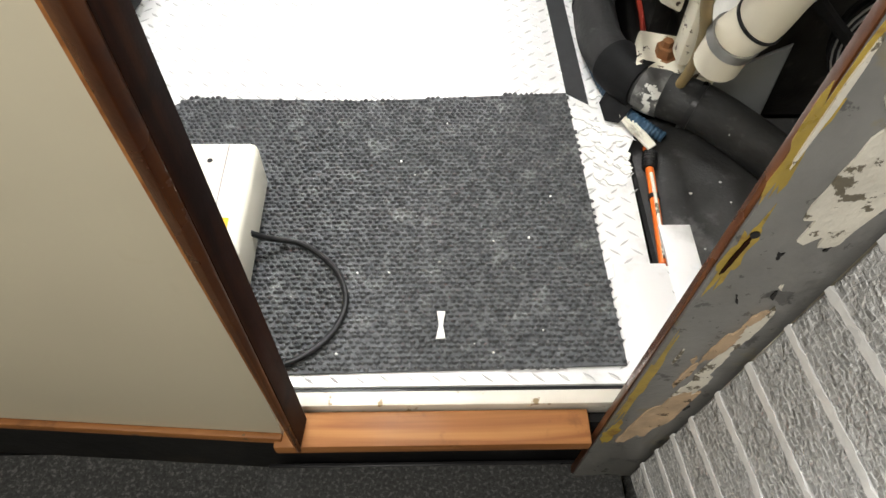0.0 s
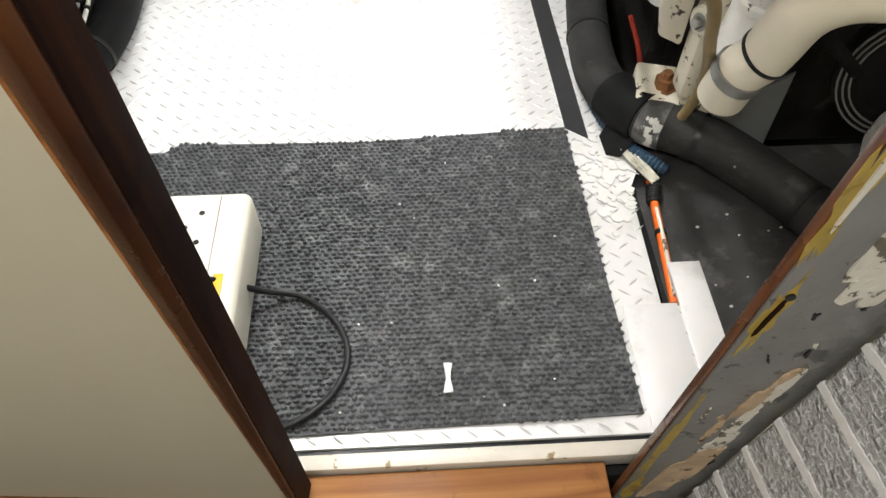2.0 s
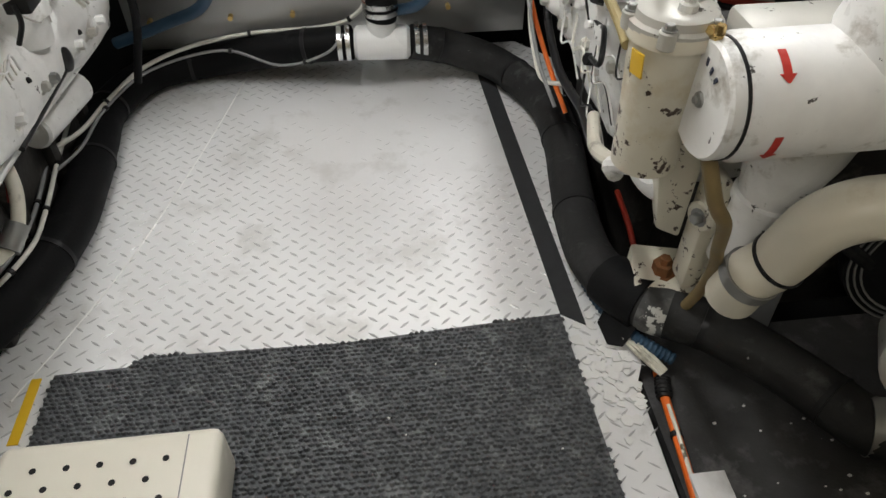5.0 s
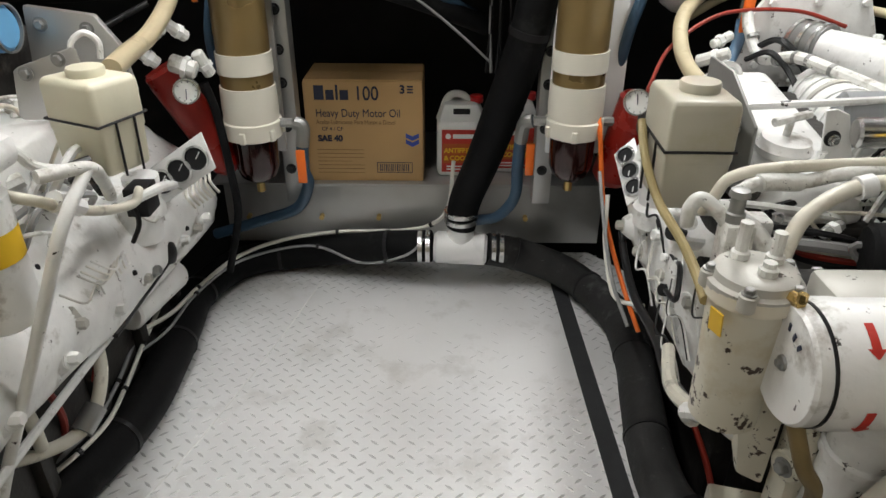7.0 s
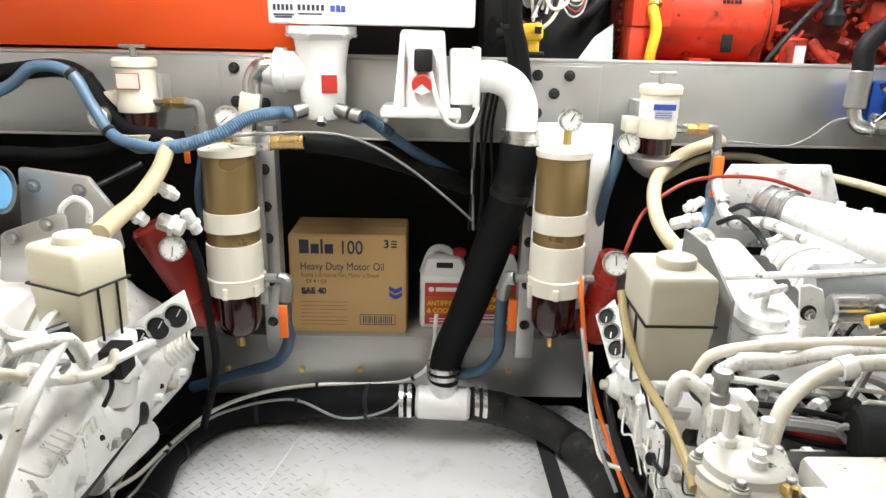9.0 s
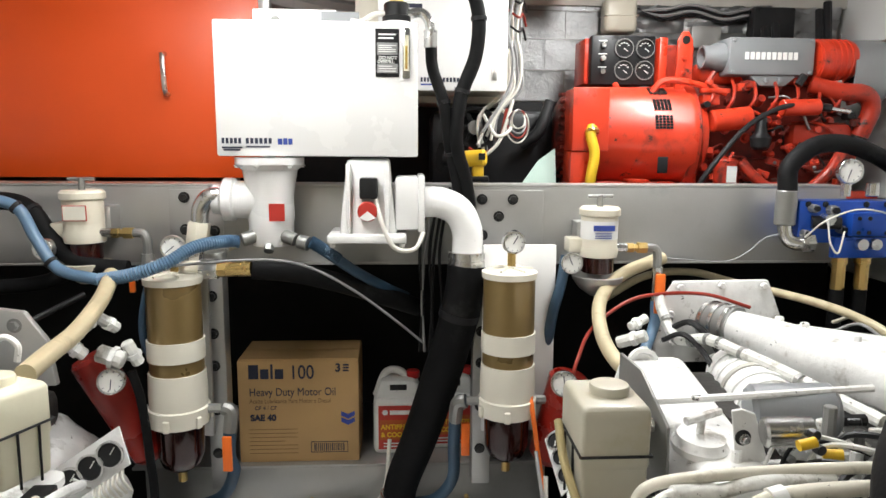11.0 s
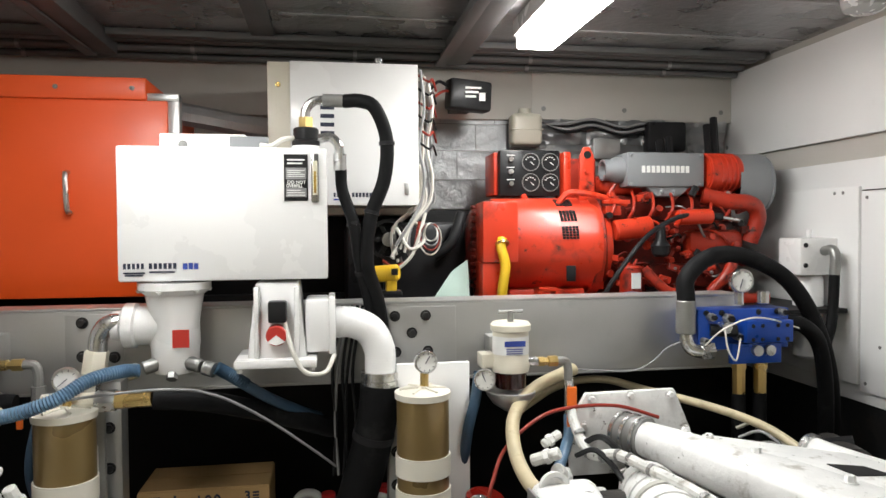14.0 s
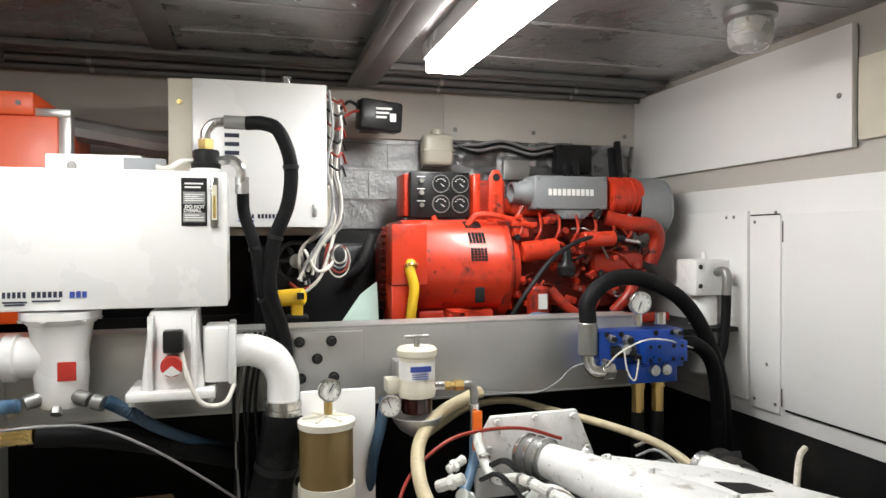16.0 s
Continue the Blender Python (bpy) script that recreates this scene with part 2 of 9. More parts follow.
M_CREAM = mat("cream_paint", (0.68, 0.64, 0.53), 0.4, 0, 0.04, 8, 0.05, 140, stain=(0.55, 0.50, 0.38), stain_at=0.62, stain_scale=6)
M_ALU = mat("brushed_aluminium", (0.48, 0.48, 0.47), 0.42, 0.75, 0.08, 5, 0.05, 160, stain=(0.42, 0.42, 0.41), stain_at=0.6, stain_scale=4)
M_PLATE = mat("worn_tread_plate", (0.80, 0.80, 0.80), 0.42, 0.2, 0.05, 3, 0.06, 130, stain=(0.64, 0.635, 0.62), stain_at=0.54, stain_scale=4.5, wear=(0.40, 0.39, 0.37), wear_at=0.71, wear_scale=24)
M_TREAD = mat("tread_bar_metal", (0.50, 0.50, 0.50), 0.45, 0.4, 0.12, 6, 0.04, 200)
M_RUBBER = mat("black_rubber", (0.008, 0.008, 0.0085), 0.62, 0, 0.25, 20, 0.12, 160, stain=(0.022, 0.022, 0.022), stain_at=0.6, stain_scale=9)
M_TAPE = mat("black_grip_tape", (0.035, 0.036, 0.038), 0.8, 0, 0.2, 30, 0.3, 400)
# Bilge paint tone; near black also stands in for shade behind and under things.
M_DARK = mat("bilge_and_shade_black", (0.012, 0.012, 0.012), 0.6, 0, 0.3, 6, 0.2, 60, stain=(0.022, 0.019, 0.016), stain_at=0.6, stain_scale=5)
M_DECK = mat("worn_black_deck_sheet", (0.042, 0.042, 0.042), 0.7, 0, 0.4, 14, 0.3, 140, stain=(0.10, 0.10, 0.10), stain_at=0.53, stain_scale=11, wear=(0.5, 0.5, 0.5), wear_at=0.74, wear_scale=45)
M_MAT = mat("charcoal_carpet", (0.10, 0.104, 0.11), 0.95, 0, 0.3, 60, 0.3, 500, stain=(0.19, 0.195, 0.2), stain_at=0.56, stain_scale=14)
M_CARPET = mat("grey_cabin_carpet", (0.04, 0.041, 0.04), 0.95, 0, 0.5, 160, 0.6, 500, stain=(0.12, 0.12, 0.115), stain_at=0.52, stain_scale=130)
M_BEIGE = mat("beige_cabin_panel", (0.52, 0.48, 0.37), 0.5, 0, 0.05, 2.2, 0.03, 200, stain=(0.45, 0.40, 0.28), stain_at=0.6, stain_scale=2.2)
# Brown varnish taken near black for the little light on the jamb's inner side.
M_VARNISH = wood_mat("shaded_varnished_wood", (0.010, 0.003, 0.0015), (0.035, 0.010, 0.003), 2, 0.75)
M_CASING = wood_mat("brown_varnished_casing", (0.050, 0.014, 0.004), (0.15, 0.052, 0.012), 2, 0.3, 10)
M_SILL = wood_mat("amber_varnished_wood", (0.22, 0.080, 0.018), (0.36, 0.155, 0.045), 0, 0.65, wear=(0.12, 0.07, 0.03))
M_WORN = mat("grey_door_post_paint", (0.22, 0.22, 0.215), 0.34, 0, 0.22, 9, 0.3, 70, stain=(0.27, 0.22, 0.09), stain_at=0.57, stain_scale=7, wear=(0.10, 0.10, 0.10), wear_at=0.62, wear_scale=30)
M_BAREWOOD = mat("bare_flaked_wood", (0.52, 0.38, 0.25), 0.7, 0, 0.2, 30, 0.6, 90, wear=(0.10, 0.07, 0.04), wear_at=0.60, wear_scale=45)
M_OLDCOAT = mat("cracked_old_white_coat", (0.74, 0.71, 0.63), 0.5, 0, 0.1, 18, 0.5, 80, wear=(0.16, 0.14, 0.10), wear_at=0.57, wear_scale=26)
M_OCHRE = mat("ochre_varnish_stain", (0.42, 0.30, 0.05), 0.35, 0, 0.25, 30, 0.2, 90, stain=(0.25, 0.12, 0.03), stain_at=0.55, stain_scale=20)
M_SMEARWHITE = mat("paint_smeared_black_rubber", (0.05, 0.05, 0.05), 0.6, 0, 0.3, 20, 0.3, 90, stain=(0.16, 0.16, 0.155), stain_at=0.47, stain_scale=10, wear=(0.58, 0.58, 0.55), wear_at=0.57, wear_scale=17)
M_SMEARED = mat("smeared_dark_grey_tape", (0.024, 0.024, 0.024), 0.6, 0, 0.3, 20, 0.3, 90, stain=(0.07, 0.07, 0.07), stain_at=0.58, stain_scale=12, wear=(0.38, 0.38, 0.37), wear_at=0.70, wear_scale=30)
M_WSTRIP = mat("scuffed_white_sill_metal", (0.66, 0.62, 0.54), 0.45, 0.1, 0.08, 14, 0.1, 120, wear=(0.3, 0.22, 0.12), wear_at=0.62, wear_scale=26)
M_FOIL = foil_mat("silver_foil_facing", (0.50, 0.505, 0.51), 7, 0.42, 0.25)
M_FOIL.node_tree.nodes["Principled BSDF"].inputs["Metallic"].default_value = 0.7
M_CFOIL = foil_mat("dull_ceiling_foil", (0.42, 0.42, 0.43), 4, 0.3, 0.5)
M_ORANGE = mat("orange_enamel", (0.80, 0.092, 0.012), 0.42, 0, 0.05, 4, 0.03, 200, coat=0.04)
# Oily generator red, darkened further: shade on the recessed castings is in the colour.
M_SHADEDRED = mat("oily_shaded_red_casting", (0.13, 0.014, 0.009), 0.45, 0, 0.3, 18, 0.2, 90, stain=(0.03, 0.012, 0.01), stain_at=0.52, stain_scale=14)
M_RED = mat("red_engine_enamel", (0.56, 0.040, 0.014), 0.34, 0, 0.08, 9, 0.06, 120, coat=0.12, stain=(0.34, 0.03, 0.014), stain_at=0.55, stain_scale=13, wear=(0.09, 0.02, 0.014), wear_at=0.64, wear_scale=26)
# Dimmed copy of the red enamel, carrying the shade among the small parts.
M_REDDIM = mat("dimmed_red_enamel", (0.36, 0.026, 0.010), 0.4, 0, 0.15, 12, 0.12, 100, stain=(0.10, 0.014, 0.009), stain_at=0.55, stain_scale=16, wear=(0.03, 0.012, 0.01), wear_at=0.63, wear_scale=30)
M_GREYWALL = mat("grey_beige_lining", (0.50, 0.48, 0.44), 0.6, 0, 0.05, 3, 0.03, 180)
M_FRAMEGREY = mat("grey_ceiling_frame_paint", (0.13, 0.13, 0.13), 0.55, 0.2, 0.12, 6, 0.06, 120)
M_CARD = mat("brown_cardboard", (0.46, 0.29, 0.125), 0.75, 0, 0.05, 7, 0.06, 240)
M_INK = mat("navy_print", (0.02, 0.025, 0.05), 0.7, 0, 0.05)
M_BROWNINK = mat("brown_print", (0.20, 0.12, 0.05), 0.8, 0, 0.05)
M_BLUEINK = mat("blue_print", (0.03, 0.06, 0.30), 0.6, 0, 0.05)
M_REDINK = mat("red_print", (0.46, 0.03, 0.02), 0.5, 0, 0.05)
M_BRONZE = mat("olive_bronze_can", (0.24, 0.165, 0.065), 0.32, 0.45, 0.06, 5, 0.03, 160, coat=0.3)
M_BAND = mat("cream_plastic_band", (0.70, 0.67, 0.58), 0.4, 0, 0.03, 6, 0.04, 200)
M_AMBERBOWL = mat("dark_amber_bowl", (0.022, 0.003, 0.002), 0.15, 0, 0.2, 6, 0.01, 200, coat=0.15)
M_BRASS = mat("brass", (0.62, 0.44, 0.17), 0.3, 0.9, 0.1, 12, 0.05, 160)
M_STEEL = mat("stainless_steel", (0.62, 0.62, 0.61), 0.25, 0.95, 0.08, 12, 0.04, 200)
M_DULLSTEEL = mat("dull_grey_steel", (0.30, 0.30, 0.29), 0.45, 0.7, 0.12, 12, 0.1, 120)
M_BLUEHOSE = mat("blue_hose", (0.10, 0.18, 0.28), 0.42, 0, 0.12, 14, 0.05, 160, coat=0.2)
M_DARKBLUE = mat("dark_blue_hose", (0.03, 0.07, 0.12), 0.5, 0, 0.15, 14, 0.05, 160)
M_CREAMHOSE = mat("cream_hose", (0.64, 0.61, 0.52), 0.45, 0, 0.1, 14, 0.1, 100, stain=(0.33, 0.31, 0.26), stain_at=0.55, stain_scale=16, wear=(0.10, 0.09, 0.08), wear_at=0.68, wear_scale=40)
M_HEAD = mat("greyed_cream_casting", (0.46, 0.45, 0.41), 0.45, 0.1, 0.08, 12, 0.1, 90, wear=(0.06, 0.05, 0.04), wear_at=0.64, wear_scale=30)
M_SKY = mat("light_blue_paint", (0.13, 0.36, 0.62), 0.4, 0, 0.08, 12)
M_TANHOSE = mat("tan_coolant_hose", (0.50, 0.43, 0.28), 0.4, 0, 0.1, 14, 0.06, 120, stain=(0.34, 0.28, 0.17), stain_at=0.56, stain_scale=9)
M_BLACK = mat("black_plastic", (0.016, 0.016, 0.017), 0.35, 0, 0.2, 12, 0.04, 160)
M_WHITEWIRE = mat("white_wire", (0.70, 0.68, 0.62), 0.45, 0, 0.05, 20, 0.02, 200)
M_GREYWIRE = mat("grey_wire", (0.26, 0.26, 0.26), 0.5, 0, 0.1, 20, 0.02, 200)
M_REDHOSE = mat("red_rubber_hose", (0.27, 0.026, 0.014), 0.4, 0, 0.1, 14, 0.04, 160)
M_ORANGEPIPE = mat("orange_plastic", (0.85, 0.17, 0.02), 0.4, 0, 0.06, 14, 0.03, 160)
M_YELLOW = mat("yellow_plastic", (0.74, 0.46, 0.02), 0.4, 0, 0.05, 14, 0.03, 160)
M_TANK = mat("yellowed_translucent_plastic", (0.70, 0.67, 0.52), 0.4, 0, 0.07, 7, 0.05, 120, stain=(0.50, 0.45, 0.25), stain_at=0.58, stain_scale=5)
M_TANKGREY = mat("greyed_translucent_plastic", (0.46, 0.44, 0.36), 0.4, 0, 0.07, 7, 0.05, 120, stain=(0.42, 0.39, 0.28), stain_at=0.58, stain_scale=5)
M_DIAL = mat("white_dial_face", (0.75, 0.75, 0.72), 0.35, 0, 0.03, 30, 0)
M_BLUE = mat("royal_blue_anodised", (0.010, 0.065, 0.36), 0.35, 0.3, 0.1, 9, 0.05, 140, coat=0.2)
M_GREY = mat("grey_hammered_paint", (0.24, 0.25, 0.26), 0.4, 0.2, 0.06, 10, 0.06, 120)
M_BUCKLE = mat("red_lid_plastic", (0.5, 0.02, 0.02), 0.4, 0, 0.05)
M_JUG = mat("white_jug_plastic", (0.70, 0.70, 0.68), 0.4, 0, 0.03, 8, 0.02)
M_RUST = mat("dark_orange_print", (0.42, 0.085, 0.015), 0.5, 0, 0.1, 20)
# Red deepened in the colour for the shade the filters stand in.
M_DARKRED = mat("shaded_red_filter_paint", (0.24, 0.012, 0.007), 0.3, 0, 0.1, 8, 0.05, 140)
# Oily tone kept near black so gaps between engine parts look shaded.
M_OILSHADE = mat("oily_gap_shade", (0.030, 0.028, 0.026), 0.5, 0, 0.4, 14, 0.3, 70, stain=(0.10, 0.09, 0.08), stain_at=0.6, stain_scale=12)
M_SEAM = mat("bright_tape", (0.86, 0.86, 0.86), 0.35, 0.1, 0.1, 20, 0.5, 60, stain=(0.55, 0.55, 0.55), stain_at=0.62, stain_scale=25)
M_DOORFOIL = foil_mat("grey_quilted_foil", (0.74, 0.75, 0.76), 14, 0.38, 0.9)


def woven(m, wide, high, depth):
    """A scrim weave pressed through the facing, lying in the y-z plane."""
    N, L = m.node_tree.nodes, m.node_tree.links
    co, sp, cb, br, bp = (N.new("ShaderNode" + k) for k in ("TexCoord", "SeparateXYZ", "CombineXYZ", "TexBrick", "Bump"))
    wob, add = N.new("ShaderNodeTexNoise"), N.new("ShaderNodeVectorMath")
    wob.inputs["Scale"].default_value = 30
    scl = N.new("ShaderNodeVectorMath")
    scl.operation = "SCALE"
    scl.inputs[3].default_value = 0.022
    L.new(co.outputs["Object"], wob.inputs["Vector"])
    L.new(wob.outputs["Color"], scl.inputs[0])
    L.new(co.outputs["Object"], add.inputs[0])
    L.new(scl.outputs[0], add.inputs[1])
    L.new(add.outputs[0], sp.inputs[0])
    L.new(sp.outputs[1], cb.inputs[0])
    L.new(sp.outputs[2], cb.inputs[1])
    L.new(cb.outputs[0], br.inputs["Vector"])
    br.inputs["Scale"].default_value = 1.0
    br.inputs["Brick Width"].default_value, br.inputs["Row Height"].default_value = wide, high
    br.inputs["Mortar Size"].default_value, br.inputs["Mortar Smooth"].default_value = high * 0.16, 0.6
    br.inputs["Color1"].default_value, br.inputs["Color2"].default_value, br.inputs["Mortar"].default_value = rgb((0.46, 0.465, 0.47)), rgb((0.64, 0.645, 0.65)), rgb((0.82, 0.83, 0.84))
    bs = N["Principled BSDF"]
    old = bs.inputs["Normal"].links[0].from_socket
    bp.inputs["Strength"].default_value, bp.inputs["Distance"].default_value = depth, 0.003
    L.new(br.outputs["Fac"], bp.inputs["Height"])
    L.new(old, bp.inputs["Normal"])
    L.new(bp.outputs[0], bs.inputs["Normal"])
    L.new(br.outputs["Color"], bs.inputs["Base Color"])


woven(M_DOORFOIL, 0.017, 0.0095, 0.35)
M_PAPER = mat("white_paper", (0.78, 0.78, 0.76), 0.8, 0, 0.03, 20, 0.05, 300)
M_TUBE = glow("lit_lamp_diffuser", (1.0, 0.97, 0.93), 45.0)
# Frosted glass whose white base colour also carries lamplight on the jar.
M_FROST = mat("frosted_lamplit_glass", (0.88, 0.89, 0.88), 0.25, 0, 0.03, 20, 0.3, 60, trans=0.55)
M_BOLT = mat("blackened_bolt_steel", (0.035, 0.035, 0.036), 0.35, 0.6, 0.3, 40, 0.1, 160)
for m in (M_RUBBER, M_BLACK, M_OILSHADE, M_DARK, M_SHADEDRED, M_TAPE, M_MAT, M_VARNISH, M_SMEARED):
    m.node_tree.nodes["Principled BSDF"].inputs["Specular IOR Level"].default_value = 0.22
for m in (M_VARNISH, M_RUBBER):
    m.node_tree.nodes["Principled BSDF"].inputs["Specular IOR Level"].default_value = 0.1
M_DOORFOIL.node_tree.nodes["Principled BSDF"].inputs["Metallic"].default_value = 0.3
# ---- structure ----
ZC = 2.10
XL, XR = -1.85, 1.85
YB = 3.46
YD = 0.66
DL, DR = -0.20, 0.31

solid("ground", box(-2.3, 2.5, 0.70, 3.6, -0.50, -0.45), M_DARK, "dark oily bilge bottom under the engines", "floor", "structure")
solid("cabin_floor", box(-1.6, 1.6, -1.5, 0.75, -0.40, -0.32), M_CARPET, "grey cabin carpet below the engine room door", "floor", "structure")
solid("ceiling", box(-2.2, 2.4, 0.62, 3.6, ZC, ZC + 0.05), M_CFOIL, "foil-faced insulated engine room ceiling", "ceiling", "structure")
solid("cabin_ceiling", box(-1.6, 1.6, -1.5, 0.62, 2.05, 2.10), M_PANEL, "white cabin ceiling", "ceiling", "structure")
solid("wall_back", box(-2.2, 2.4, YB, YB + 0.05, -0.45, ZC), M_GREYWALL, "grey-beige lined after wall", "wall", "structure")
solid("wall_left", box(XL - 0.05, XL, 0.70, YB, -0.45, ZC), M_PANEL, "white panelled hull side", "wall", "structure")
solid("cabin_wall", box(-1.6, 1.6, -1.55, -1.5, -0.3, 2.1), M_BEIGE, "beige cabin wall", "wall", "structure")
solid("cabin_wall_side", box(-1.65, -1.6, -1.5, 0.75, -0.3, 2.1), M_BEIGE, "beige cabin wall", "wall", "structure")
solid("cabin_wall_far", box(1.6, 1.65, -1.5, 0.68, -0.3, 2.1), M_BEIGE, "beige cabin wall", "wall", "structure")

# door bulkhead: beige panel on the cabin side, opening with a dark wooden jamb
def shear(bm, k, z0=0.0):
    for v in bm.verts:
        v.co.x += k * (v.co.z - z0)
    return bm


bulk = thing("bulkhead", 0, YD, -0.3, "beige panelled bulkhead with a doorway to the engine room", "wall")
bulk["kind"] = "structure"
WALL_M = Matrix.Translation((-0.215, 0.672, 0)) @ pose(0, 0, 0, 0, 0, -4)
part("panel", box(-1.4, 0.0, 0.0, 0.03, -0.022, 2.1, m=WALL_M), M_BEIGE, bulk)
# Near-black strip stands in for the shade in the kick space.
part("panel", box(-1.4, 0.0, 0.04, 0.06, -0.32, -0.022, m=WALL_M), M_DARK, bulk, "near-black strip standing in for shade in the kick space")
part("moulding", box(-1.4, 0.0, -0.012, 0.0, -0.026, -0.004, 0.003, m=WALL_M), M_SILL, bulk, "thin amber wooden moulding along the panel foot")
part("panel", box(0.50, 1.9, 0.68, 0.71, -0.3, 2.1), M_BEIGE, bulk)
part("panel", box(-0.25, 0.50, 0.68, 0.71, 1.85, 2.1), M_BEIGE, bulk)


def raked(bottom, top, z0, z1, bev=0.0015):
    """A member whose outline changes from foot to head to fit the camera's view."""
    bm = facet_body([[(x, y, z0) for x, y in bottom], [(x, y, z1) for x, y in top]])
    bmesh.ops.bevel(bm, geom=bm.edges[:], offset=bev, segments=2, affect="EDGES", profile=0.5)
    return bm


part("door_casing", raked([(-0.191, 0.648), (-0.186, 0.645), (-0.184, 0.650), (-0.186, 0.69), (-0.191, 0.69)], [(-0.27, 0.648), (-0.235, 0.638), (-0.212, 0.650), (-0.225, 0.69), (-0.27, 0.69)], -0.03, 2.0), M_CASING, bulk, "brown varnished door casing")
# Inner side of the jamb; its shade is put into the colour.
part("door_jamb", raked([(-0.1855, 0.651), (-0.183, 0.651), (-0.178, 0.701), (-0.1855, 0.701)], [(-0.214, 0.651), (-0.2105, 0.651), (-0.2085, 0.701), (-0.214, 0.701)], -0.03, 2.0, 0.0008), M_VARNISH, bulk, "varnished wooden door jamb with its unlit side's shade in the colour")
part("edge_bead", raked([(-0.1945, 0.650), (-0.1915, 0.650), (-0.1915, 0.69), (-0.1945, 0.69)], [(-0.2765, 0.650), (-0.2705, 0.650), (-0.2705, 0.69), (-0.2765, 0.69)], -0.025, 2.0, 0.0006), M_SILL, bulk, "thin amber bead beside the casing")
# threshold
sill = thing("door_sill", 0.05, 0.69, -0.2, "amber wooden door sill with a scuffed white metal strip", "door sill")
sill["kind"] = "structure"
part("wooden_board", box(DL - 0.03, DR - 0.003, 0.650, 0.7135, -0.045, -0.015, 0.004), M_SILL, sill)
# Shade under the sill nose is put into this riser's colour.
part("front_board", box(DL - 0.03, DR + 0.1, 0.70, 0.715, -0.32, -0.045), M_DARK, sill, "riser under the sill with the nose's shade in its colour")
part("metal_strip", box(DL - 0.005, DR + 0.12, 0.7165, 0.743, -0.045, 0.0, 0.003), M_WSTRIP, sill, "scuffed white metal strip")
# Black strip stands in for the dark gap before the tread plate.
part("gasket", box(DL - 0.005, DR + 0.1, 0.744, 0.751, -0.03, -0.006), M_BLACK, sill)

rug = thing("carpeted_step", 0.05, 0.5, -0.32, "grey carpeted step below the door sill", "step")
part("top_pad", box(-0.275, 0.40, 0.1, 0.685, -0.32, -0.2, 0.008), M_CARPET, rug)
part("nosing", box(-0.275, 0.40, 0.676, 0.684, -0.205, -0.196, 0.002), M_BLACK, rug, "dark edge strip of the step")

# open door, foil lined inside, and its worn frame
frame_r = thing("door_frame", DR + 0.05, 0.66, -0.2, "peeling grey and ochre door post", "door frame")
frame_r["kind"] = "structure"
part("post", raked([(0.306, 0.655), (0.421, 0.655), (0.421, 0.667), (0.306, 0.667)], [(0.400, 0.655), (0.608, 0.655), (0.608, 0.667), (0.400, 0.667)], -0.21, 1.85, 0.002), M_WORN, frame_r)
part("wood_lip", raked([(0.3025, 0.6575), (0.3055, 0.6575), (0.3055, 0.671), (0.3025, 0.671)], [(0.3965, 0.6575), (0.3995, 0.6575), (0.3995, 0.671), (0.3965, 0.671)], -0.20, 1.85, 0.001), M_CASING, frame_r, "worn brown wooden edge")


def blob(cx, cz, rx, rz, tilt, rough, deep, n=30):
    """A ragged thin patch on the post's face."""
    out = []
    ca, sa = math.cos(radians(tilt)), math.sin(radians(tilt))
    for k in range(n):
        a = 2 * math.pi * k / n
        w = 1 + rough * noise.noise(Vector((math.cos(a) * 2.2 + cx * 50, math.sin(a) * 2.2 + cz * 31, 0))) + rough * 0.6 * random.uniform(-1, 1)
        u, v = rx * w * math.cos(a), rz * w * math.sin(a)
        out.append((cx + u * ca + v * sa, 0.6549, cz - u * sa + v * ca))
    return prism(out, (0, -deep, 0))


random.seed(29)
for cx, cz, rx, rz, tilt in ((0.352, 0.53, 0.010, 0.06, 4), (0.335, 0.22, 0.007, 0.12, 3), (0.348, 0.70, 0.010, 0.10, 3), (0.33, 0.02, 0.010, 0.05, 3)):
    part("stain_patch", blob(cx, cz, rx, rz, tilt, 0.5, 0.0006), M_OCHRE, frame_r, "ochre varnish stain")
for cx, cz, rx, rz, tilt in ((0.388, 0.095, 0.026, 0.095, 14), (0.360, 0.015, 0.011, 0.038, 14), (0.408, 0.33, 0.010, 0.045, 12), (0.386, 0.245, 0.005, 0.035, 10), (0.425, 0.40, 0.006, 0.018, 20)):
    part("bare_patch", blob(cx, cz, rx, rz, tilt, 0.3, 0.0020 + cz * 0.002), M_BAREWOOD, frame_r, "bare wood where the paint has flaked off")
for cx, cz, rx, rz, tilt in ((0.437, 0.655, 0.038, 0.10, 6), (0.430, 0.84, 0.052, 0.14, 5), (0.408, 0.195, 0.014, 0.05, 12), (0.414, 0.265, 0.009, 0.06, 8), (0.43, 0.37, 0.009, 0.05, 8), (0.440, 0.57, 0.014, 0.022, 10), (0.354, 0.745, 0.003, 0.07, 3), (0.36, 0.30, 0.002, 0.02, 5)):
    part("old_coat_patch", blob(cx, cz, rx, rz, tilt, 0.22, 0.0012 + cz * 0.0022), M_OLDCOAT, frame_r, "cracked old white coat")
for k in range(16):
    z = random.uniform(0.1, 0.62)
    part("chip", blob(random.uniform(0.365, 0.43) + 0.07 * z * 0.6, z, random.uniform(0.001, 0.004), random.uniform(0.003, 0.012), random.uniform(-20, 40), 0.8, 0.0016, 12), (M_OLDCOAT, M_BLACK, M_BLACK, M_BAREWOOD)[k % 4], frame_r)
